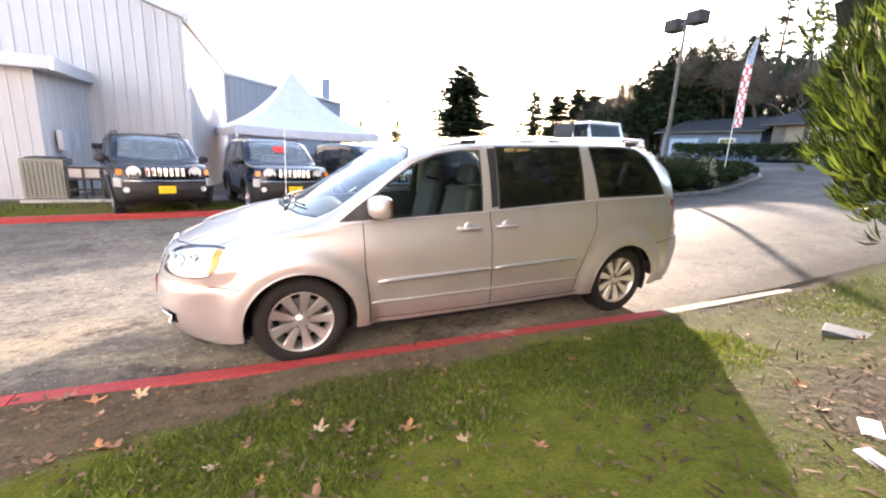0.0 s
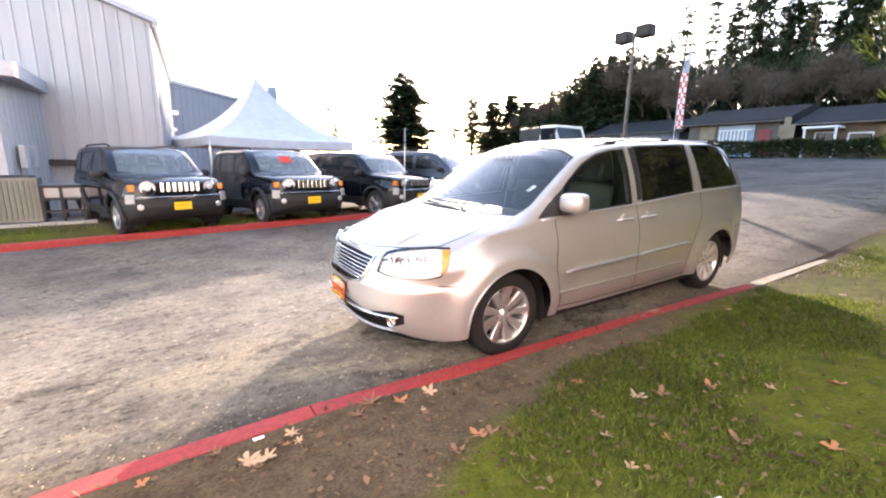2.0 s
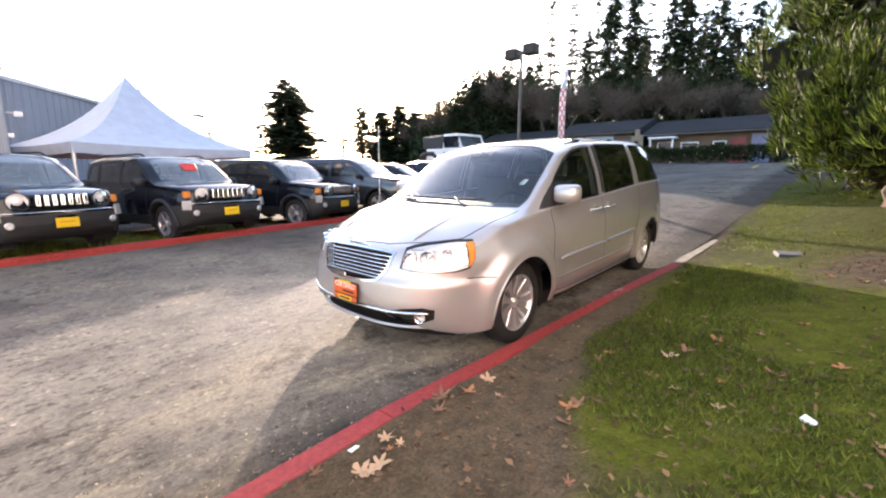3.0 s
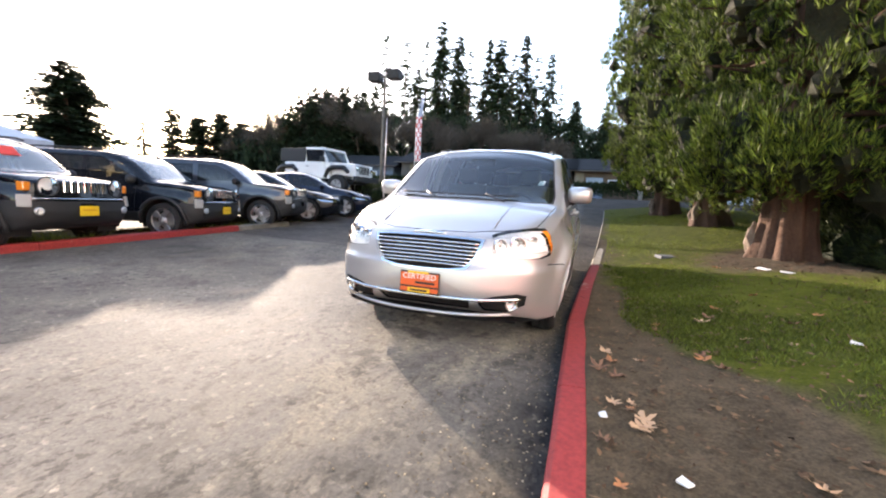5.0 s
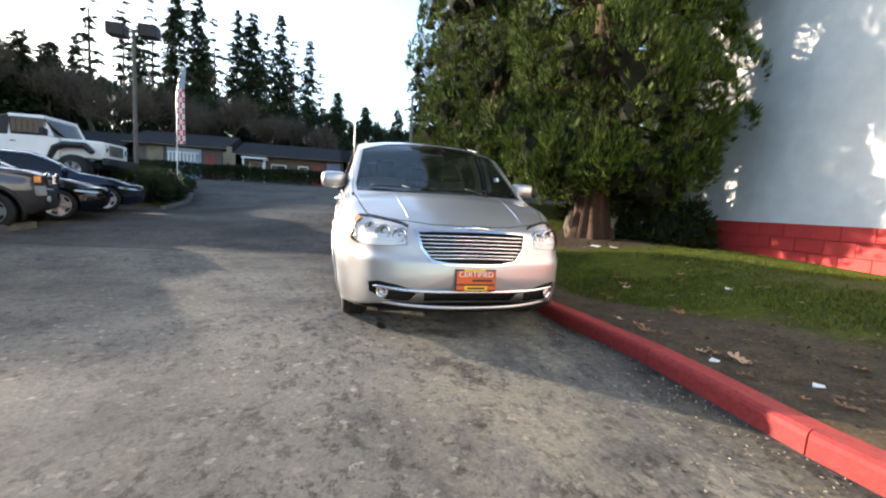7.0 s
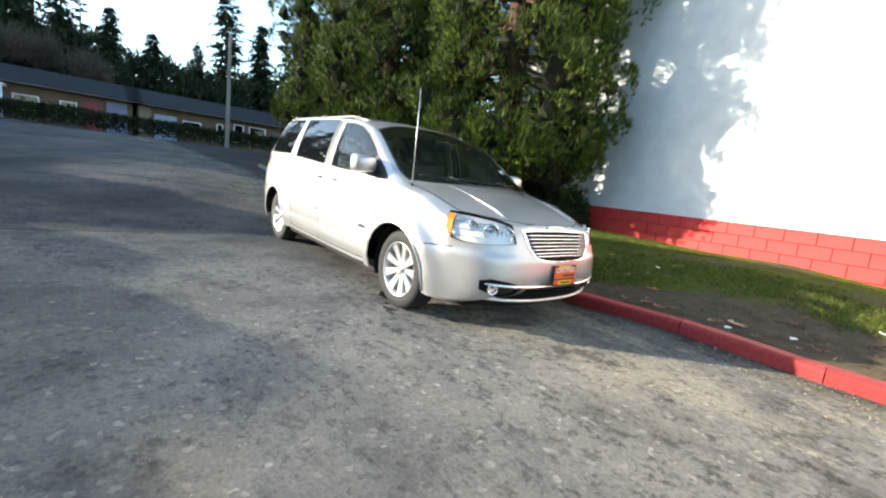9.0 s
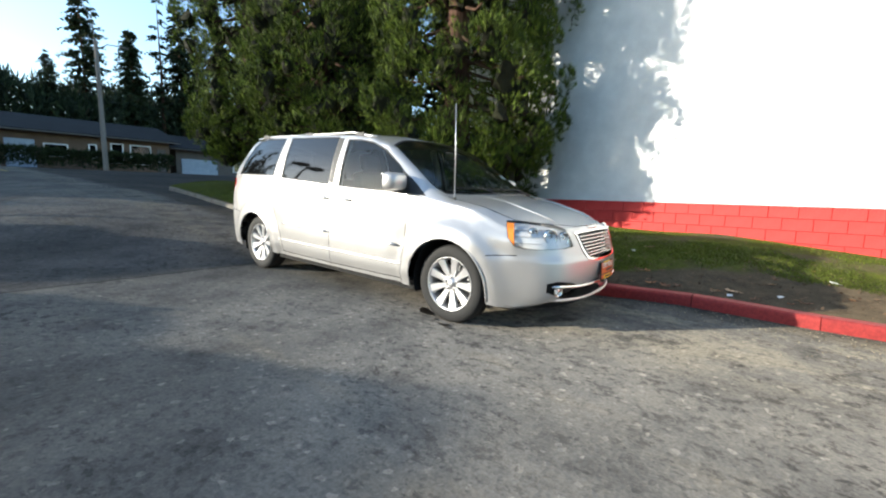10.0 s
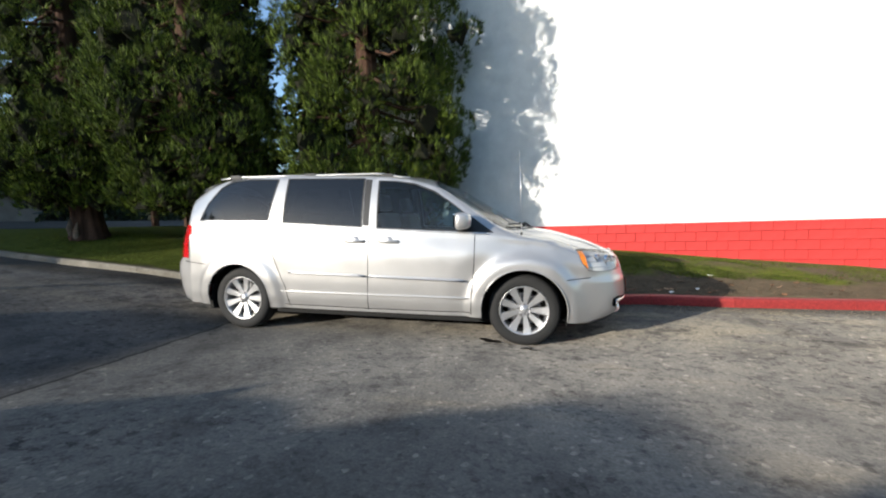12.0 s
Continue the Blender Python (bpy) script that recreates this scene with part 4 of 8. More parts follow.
    for line in lines:
        for outline in strip(line, 0.008):
            for want in (left, right):
                got, faces = cut_out(faces, outline, (0, 2), lambda p, w=want: w(p) and p[0].z < 1.25)
                gaps += got
    for s in (1, -1):
        for outline in strip([(-0.1, s * 0.835), (0.28, s * 0.8), (0.5, s * 0.75), (0.58, s * 0.7)], 0.008) + strip([(0.58, s * 0.7), (0.72, s * 0.52), (0.83, s * 0.3), (0.865, 0.0)], 0.009):
            got, faces = cut_out(faces, outline, (0, 1), lambda p: p[0].z > 0.85 and p[0].x > -0.3)
            gaps += got
    sheet("shut_line", gaps, DARK_VOID, van, inset=-0.008)
    # lower cladding of the body is the same silver: one skin
    sheet("body", faces, SILVER, van, "silver painted steel body")
    lining = [f for f in faces if all(p.z > 0.62 and -3.85 < p.x < -0.12 for p in f)]
    sheet("headlining", lining, LINING, van, "grey cabin lining", inset=-0.03)
    # arches, wells, floor
    for cx, r in ((0.0, 0.405), (-3.078, 0.395)):
        for s in (1, -1):
            pts = [(x, s * (side_y(x + 0.17 * sm(0.1, 0.78, x) if cx == 0 else x, max(z, 0.28)) + (0.03 if cx == 0 else 0.022)), z) for x, z in arc_points(cx, 0.345, r, -10, 190, 30)]
            part("wheel_arch", from_bm("wheel_arch", tube_bm(pts, 0.008, 8), SILVER, True), van)
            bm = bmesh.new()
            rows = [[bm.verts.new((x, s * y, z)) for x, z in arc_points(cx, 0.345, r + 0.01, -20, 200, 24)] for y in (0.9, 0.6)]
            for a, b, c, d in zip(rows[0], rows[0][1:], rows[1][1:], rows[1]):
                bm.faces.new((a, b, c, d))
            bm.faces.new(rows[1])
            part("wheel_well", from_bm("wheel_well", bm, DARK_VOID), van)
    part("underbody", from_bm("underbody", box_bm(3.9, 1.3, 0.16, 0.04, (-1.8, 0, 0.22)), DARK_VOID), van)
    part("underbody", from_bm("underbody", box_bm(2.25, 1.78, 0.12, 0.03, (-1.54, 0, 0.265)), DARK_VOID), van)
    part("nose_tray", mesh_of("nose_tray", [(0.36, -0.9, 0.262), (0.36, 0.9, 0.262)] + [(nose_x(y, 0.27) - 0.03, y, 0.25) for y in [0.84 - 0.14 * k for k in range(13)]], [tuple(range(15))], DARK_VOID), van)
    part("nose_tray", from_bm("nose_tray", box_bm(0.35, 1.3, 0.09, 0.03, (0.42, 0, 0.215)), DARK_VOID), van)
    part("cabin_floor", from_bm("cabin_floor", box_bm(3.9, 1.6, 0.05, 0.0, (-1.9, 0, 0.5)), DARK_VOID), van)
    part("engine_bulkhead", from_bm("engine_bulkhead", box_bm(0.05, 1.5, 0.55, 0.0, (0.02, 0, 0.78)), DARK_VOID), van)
    for x in (0.0, -3.078):
        for s in (1, -1):
            build_wheel(van, pose(x, s * 0.808, 0.345, 0, 0, 0 if s > 0 else 180))
    # cabin
    dash = box_bm(0.5, 1.5, 0.3, 0.09, (0, 0, 0))
    part("dashboard", from_bm("dashboard", dash, BLACK_PLASTIC, True), van, "dark dashboard", pose(-0.28, 0, 0.93, 0, 8, 0))
    bm = bmesh.new()
    ringp = [(0.0, 0.185 * math.cos(2 * math.pi * k / 24), 0.185 * math.sin(2 * math.pi * k / 24)) for k in range(25)]
    part("steering_wheel", from_bm("steering_wheel", tube_bm(ringp, 0.015, 8, bm, cap=False), BLACK_PLASTIC, True), van, "", pose(-0.62, 0.4, 1.02, 0, -25, 0))
    for x, ys in ((-1.15, (0.4, -0.4)), (-2.05, (0.42, -0.42)), (-2.95, (0.32, -0.32))):
        for y in ys:
            build_seat(van, pose(x, y, 0.58))
    for s in (1, -1):
        bm = tube_bm([(-1.56, s * 0.86, 1.13), (-1.56, s * 0.8, 1.4), (-1.56, s * 0.7, 1.62)], 0.04, 8)
        part("pillar_trim", from_bm("pillar_trim", bm, plain_trim(), True), van, "pale grey pillar trim")
    bm = box_bm(0.03, 0.26, 0.07, 0.015, (-0.72, 0.0, 1.5))
    part("inner_mirror", from_bm("inner_mirror", bm, BLACK_PLASTIC), van)
    # mirrors, handles, mouldings
    for s in (1, -1):
        mirror = part("door_mirror", None, van, "silver door mirror on a black foot", pose(-0.6, s * 1.02, 1.2))
        bm = bmesh.new()
        bmesh.ops.create_uvsphere(bm, u_segments=20, v_segments=12, radius=1.0)
        for v in bm.verts:
            x, y, z = v.co
            k = 1.0 if x > 0 else 0.35
            sq = lambda c: math.copysign(abs(c) ** 0.48, c)
            v.co = Vector((x * 0.11 * k, sq(y) * 0.12, sq(z) * 0.082))
        part("shell", from_bm("shell", bm, SILVER, True), mirror)
        part("mirror_glass", from_bm("mirror_glass", box_bm(0.006, 0.19, 0.135, 0.01, (-0.04, 0, 0)), CHROME), mirror)
        bm = box_bm(0.1, 0.12, 0.05, 0.018, (0.01, -s * 0.1, -0.075))
        part("foot", from_bm("foot", bm, BLACK_PLASTIC, True), mirror)
        for x in (-1.34, -1.7):
            handle = part("door_handle", None, van, "silver pull handle", pose(x, s * (side_y(x, 0.995) + 0.0), 0.995))
            bm = tube_bm([(-0.11, 0, 0), (-0.08, s * 0.03, 0.002), (0.0, s * 0.036, 0.003), (0.08, s * 0.03, 0.002), (0.11, 0, 0)], [0.013, 0.015, 0.014, 0.015, 0.013], 8)
            part("grip", from_bm("grip", bm, SILVER, True), handle)
            bm = spin_bm([(0.0, s * 0.004), (0.045, s * 0.004), (0.055, -s * 0.01)], 20)
            part("cup", from_bm("cup", bm, SILVER, True), handle, "", pose(0, 0, -0.004, 0, 0, 0))
        for a, b in ((-2.44, -1.58), (-1.54, -0.56)):
            pts = [(x, s * (side_y(x, 0.645) + 0.011), 0.665 - 0.018 * (x + 2.44)) for x in [a + (b - a) * k / 12 for k in range(13)]]
            bm = tube_bm(pts, [0.004] + [0.013] * 11 + [0.004], 8)
            part("side_moulding", from_bm("side_moulding", bm, SILVER, True), van)
            bm = tube_bm([(x, y + s * 0.01, z - 0.007) for x, y, z in pts], 0.008, 6)
            part("chrome_insert", from_bm("chrome_insert", bm, DARK_ALLOY, True), van, "dark chrome insert")
        pts = [(x, s * (side_y(x, 0.42) + 0.002), 0.455) for x in [-2.55 + 2.12 * k / 16 for k in range(17)]]
        part("sill_crease", from_bm("sill_crease", tube_bm(pts, [0.002] + [0.012] * 15 + [0.002], 6), SILVER, True), van)
        # roof rails
        rail = part("roof_rail", None, van, "silver roof rail on dark feet")
        pts = [(x, s * 0.66, 1.684 + 0.02 * sm(-3.5, -3.2, x) * sm(-1.2, -1.55, x) - 0.03 * sm(-1.6, -1.2, x)) for x in [-3.5 + 2.3 * k / 24 for k in range(25)]]
        part("rail", from_bm("rail", tube_bm(pts, 0.009, 8), SILVER, True), rail)
        for x in (-3.3, -2.35, -1.45):
            part("foot", from_bm("foot", box_bm(0.14, 0.03, 0.05, 0.012, (x, s * 0.66, 1.7 if x < -1.6 else 1.675)), BLACK_PLASTIC), rail)
        # wiper
        wiper = part("wiper", None, van, "black wiper arm")
        y0 = 0.5 if s > 0 else -0.1
        pts = [(screen_x(y), y, screen_z(y) + 0.018) for y in [y0 - 0.58 * k / 8 for k in range(9)]]
        part("blade", from_bm("blade", tube_bm(pts, 0.008, 6), RUBBER, True), wiper)
        part("arm", from_bm("arm", tube_bm([(0.05, y0 - 0.1, 1.115), (0.01, y0 - 0.2, 1.142), (screen_x(y0 - 0.3), y0 - 0.3, screen_z(y0 - 0.3) + 0.03)], 0.009, 6), BLACK_PLASTIC, True), wiper)
    part("cowl", from_bm("cowl", tube_bm([(0.055 - 0.22 * (abs(y) / 0.8) ** 2.2, y, 1.118 - 0.05 * (abs(y) / 0.8) ** 2) for y in [0.78 * k / 16 for k in range(-16, 17)]], 0.022, 6), BLACK_PLASTIC, True), van)
    # aerial on the right wing
    aerial = part("aerial", None, van, "thin bright whip aerial")
    part("mast", from_bm("mast", tube_bm([(-0.03, -0.845, 1.06), (-0.045, -0.845, 1.5), (-0.06, -0.845, 1.86)], [0.005, 0.004, 0.003], 6), ALLOY, True), aerial)
    part("base", from_bm("base", tube_bm([(-0.03, -0.845, 1.05), (-0.03, -0.845, 1.09)], [0.016, 0.009], 8), BLACK_PLASTIC, True), aerial)
    # bonnet ridges
    for s in (1, -1):
        pts = [(x, s * (0.5 - 0.05 * (x / 0.8)), bonnet_z(x, 0.5 - 0.05 * (x / 0.8)) - 0.004) for x in [0.02 + 0.72 * k / 12 for k in range(13)]]
        part("bonnet_ridge", from_bm("bonnet_ridge", tube_bm(pts, [0.001] + [0.007] * 11 + [0.001], 8), SILVER, True), van)
    # sticker on the glass, and the dealer's plate
    part("windscreen_sticker", from_bm("windscreen_sticker", box_bm(0.004, 0.055, 0.075, 0.0), plain("sticker_paper", (0.75, 0.8, 0.78), 0.6)), van, "small white paper sticker", pose(-0.455, 0.66, 1.3, 0, -56, -12))
    build_plate(van)
    return van


def build_plate(van):
    """The dealer's orange and yellow plate on the bumper."""
    orange, yellow, dark = plain("orange_print", (0.62, 0.1, 0.015), 0.5), plain("yellow_print", (0.8, 0.5, 0.01), 0.5), plain("plate_black", (0.02, 0.015, 0.012), 0.5)
    plate = part("dealer_plate", from_bm("dealer_plate", box_bm(0.012, 0.3, 0.16, 0.004), dark), van, "orange dealer plate in a black frame", pose(1.035, 0, 0.522, 0, -4, 0))
    part("orange_field", from_bm("orange_field", box_bm(0.004, 0.29, 0.092, 0.0, (0.008, 0, 0.022)), orange), plate)
    part("orange_field", from_bm("orange_field", box_bm(0.004, 0.29, 0.03, 0.0, (0.008, 0, -0.052)), orange), plate)
    part("yellow_strip", from_bm("yellow_strip", box_bm(0.004, 0.16, 0.014, 0.0, (0.0085, -0.01, 0.073)), yellow), plate)
    part("yellow_strip", from_bm("yellow_strip", box_bm(0.004, 0.17, 0.032, 0.0, (0.0095, 0.0, -0.055)), yellow), plate)
    part("print_bar", from_bm("print_bar", box_bm(0.003, 0.13, 0.014, 0.0, (0.0125, 0.0, -0.055)), dark), plate)
    part("print_bar", from_bm("print_bar", box_bm(0.003, 0.15, 0.016, 0.0, (0.0105, 0.045, 0.0)), dark), plate)
    cu = bpy.data.curves.new("word", "FONT")
    cu.body, cu.size, cu.extrude, cu.align_x, cu.align_y = "CERTIFIED", 0.056, 0.001, "CENTER", "CENTER"
    word = part("word", cu, plate, "white printed word", pose(0.0115, 0.0, 0.043, 90, 0, 90))
    cu.materials.append(plain("white_print", (0.8, 0.78, 0.72), 0.5))


def plain_trim():
    return plain("pale_trim", (0.45, 0.43, 0.38), 0.8)


def screen_x(y):
    return -0.03 - 0.2 * (abs(y) / 0.8) ** 2.2


def screen_z(y):
    x = screen_x(y)
    zt, ze, we = smooth_table(Z_TOP, x, 0.03), smooth_table(Z_EDGE, x, 0.05), smooth_table(W_EDGE, x)
    return zt - (zt - ze) * (abs(y) / we) ** 2.2


def bonnet_z(x, y):
    zt, ze, we = smooth_table(Z_TOP, x, 0.03), smooth_table(Z_EDGE, x, 0.05), smooth_table(W_EDGE, x)
    return zt - (zt - ze) * (abs(y) / we) ** 2.2


build_van()

# ---- the cars across the road ----
SUV = dict(
    x0=-3.25, x1=0.62, low=0.3, bow=0.13, rear_bow=0.08,
    wmax=[(-3.4, 0.84), (-3.1, 0.89), (-1.0, 0.9), (0.2, 0.895), (0.5, 0.87), (0.7, 0.82)],
    zbelt=[(-3.4, 1.13), (-0.7, 1.08), (-0.3, 1.05), (0.2, 1.0), (0.7, 0.95)], wbelt=[(-3.4, 0.8), (-3.0, 0.85), (-0.3, 0.85), (0.3, 0.84), (0.7, 0.77)],
    ztop=[(-3.4, 1.58), (-3.2, 1.63), (-2.6, 1.67), (-1.4, 1.665), (-1.0, 1.63), (-0.7, 1.5), (-0.3, 1.19), (-0.2, 1.12), (0.1, 1.1), (0.5, 1.06), (0.7, 1.0)],
    zedge=[(-3.4, 1.54), (-3.1, 1.6), (-2.6, 1.63), (-1.2, 1.62), (-0.95, 1.56), (-0.72, 1.44), (-0.3, 1.13), (-0.2, 1.09), (0.1, 1.07), (0.5, 1.04), (0.7, 0.99)],
    wedge=[(-3.4, 0.7), (-2.6, 0.725), (-1.2, 0.725), (-0.7, 0.75), (-0.3, 0.79), (0.1, 0.8), (0.7, 0.77)],
    crown=3.6,
    nose=[(0.28, 0.66), (0.4, 0.76), (0.55, 0.8), (0.72, 0.79), (1.0, 0.74), (1.08, 0.66)], tail=[(0.28, -3.3), (0.6, -3.44), (1.1, -3.4), (1.4, -3.34), (1.65, -3.24)],
    wheels=(0.0, -2.57), wheel_r=0.345, arch=0.42, track=0.77,
    panes=[[(-3.0, 1.17), (-2.95, 1.46), (-2.62, 1.52), (-2.58, 1.15)], [(-2.5, 1.14), (-2.5, 1.52), (-1.62, 1.53), (-1.6, 1.12)], [(-1.5, 1.12), (-1.5, 1.53), (-1.05, 1.5), (-0.75, 1.36), (-0.5, 1.14)]],
    screen=[(-0.2, 0.0), (-0.22, 0.4), (-0.32, 0.68), (-0.88, 0.6), (-0.95, 0.3), (-0.97, 0.0)], clad=0.5)
SEDAN = dict(
    x0=-3.75, x1=0.66, low=0.2, bow=0.3, rear_bow=0.16,
    wmax=[(-3.9, 0.78), (-3.5, 0.87), (-2.7, 0.91), (-0.5, 0.915), (0.2, 0.89), (0.5, 0.83), (0.8, 0.7)],
    zbelt=[(-3.9, 0.95), (-2.8, 0.97), (-1.0, 0.93), (-0.3, 0.89), (0.3, 0.78), (0.7, 0.68)], wbelt=[(-3.9, 0.7), (-3.0, 0.83), (-1.0, 0.84), (0.0, 0.82), (0.7, 0.66)],
    ztop=[(-3.9, 0.98), (-3.5, 1.05), (-3.2, 1.1), (-2.9, 1.22), (-2.4, 1.4), (-1.9, 1.45), (-1.4, 1.43), (-1.1, 1.34), (-0.5, 1.02), (-0.3, 0.96), (0.2, 0.88), (0.5, 0.8), (0.7, 0.72)],
    zedge=[(-3.9, 0.95), (-3.4, 1.0), (-3.0, 1.06), (-2.5, 1.3), (-1.9, 1.37), (-1.4, 1.35), (-1.1, 1.24), (-0.5, 0.95), (-0.2, 0.91), (0.3, 0.81), (0.7, 0.69)],
    wedge=[(-3.9, 0.66), (-3.0, 0.7), (-2.4, 0.58), (-1.4, 0.58), (-0.6, 0.74), (0.2, 0.76), (0.7, 0.6)],
    nose=[(0.18, 0.8), (0.3, 0.88), (0.5, 0.91), (0.65, 0.88), (0.75, 0.8)], tail=[(0.2, -3.88), (0.5, -3.95), (0.8, -3.93), (1.05, -3.85)],
    wheels=(0.0, -2.8), wheel_r=0.32, arch=0.37, track=0.78,
    panes=[[(-2.95, 1.02), (-2.5, 1.26), (-2.0, 1.33), (-1.95, 0.99)], [(-1.85, 0.98), (-1.87, 1.33), (-1.4, 1.31), (-1.1, 1.2), (-0.62, 0.94)]],
    screen=[(-0.36, 0.0), (-0.4, 0.4), (-0.52, 0.66), (-1.15, 0.53), (-1.25, 0.3), (-1.28, 0.0)], clad=0.0)


def car_ring(s, x):
    wm, zb, wb = (smooth_table(s[k], x) for k in ("wmax", "zbelt", "wbelt"))
    zt, ze, we = smooth_table(s["ztop"], x, 0.03), smooth_table(s["zedge"], x, 0.04), smooth_table(s["wedge"], x)
    pts = []
    for i in range(14):
        z = s["low"] + (zb - s["low"]) * i / 13
        top = sm(0.7 * zb, zb, z)
        pts.append((wm * (1 - 0.06 * (1 - sm(s["low"], s["low"] + 0.2, z))) + (wb - wm) * top * top, z))
    for i in range(1, 7):
        f = i / 6
        pts.append((wb + (we - wb) * f + 0.02 * math.sin(math.pi * f), zb + (ze - zb) * f))
    for i in range(1, 8):
        y = we * (1 - i / 7)
        pts.append((y, zt - (zt - ze) * (y / we) ** s.get("crown", 2.4)))
    return pts


def car_shell(s):
    n_ = 70
    rings = []
    for i in range(n_ + 1):
        x = s["x0"] + (s["x1"] - s["x0"]) * i / n_
        half = car_ring(s, x)
        full = half + [(-y, z) for y, z in half[-2::-1]]
        fr, bk = sm(0.0, s["x1"], x), sm(s["x0"] + 0.5, s["x0"], x)
        rings.append([Vector((x - s["bow"] * fr * (abs(y) / 0.85) ** 3 + s["rear_bow"] * bk * (abs(y) / 0.85) ** 4, y, z)) for y, z in full])

    def close(ring, table, bow, sign):
        out, mid = [], Vector((0, 0, 0.6))
        for k in (0.03, 0.07, 0.12, 0.2, 0.3, 0.42, 0.56, 0.7, 0.85, 1.0):
            loop = []
            for p in ring:
                y, z = p.y * (1 - k), mid.z + (p.z - mid.z) * (1 - k)
                loop.append(Vector((p.x + (lerp_table(table, z) - sign * bow * (abs(y) / 0.85) ** 3 - p.x) * sm(0, 0.14, k) ** 0.6, y, z)))
            out.append(loop)
        return out
    rings = close(rings[0], s["tail"], s["rear_bow"], -1)[::-1] + rings + close(rings[-1], s["nose"], s["bow"], 1)
    faces = []
    for a, b in zip(rings, rings[1:]):
        for k in range(len(a) - 1):
            q = [a[k], a[k + 1], b[k + 1], b[k]]
            if (q[0] - q[3]).length < 1e-5:
                q = q[:3]
            elif (q[1] - q[2]).length < 1e-5:
                q = [q[0], q[1], q[3]]
            faces.append(q)
        if a[0].x > s["x1"] - 0.3 or a[0].x < s["x0"] + 0.1:
            faces.append([a[-1], a[0], b[0], b[-1]])
    return [f for f in faces if len({tuple(round(c, 5) for c in p) for p in f}) == len(f)]


def spec_side(s, x, z):
    half = car_ring(s, max(s["x0"], min(s["x1"], x)))
    for (y0, z0), (y1, z1) in zip(half, half[1:]):
        if z0 <= z <= z1:
            return y0 + (y1 - y0) * (z - z0) / (z1 - z0 + 1e-9)
    return half[0][0]


PALE_PATCH = plain("pale_bumper_patch", (0.3, 0.3, 0.29), 0.45)


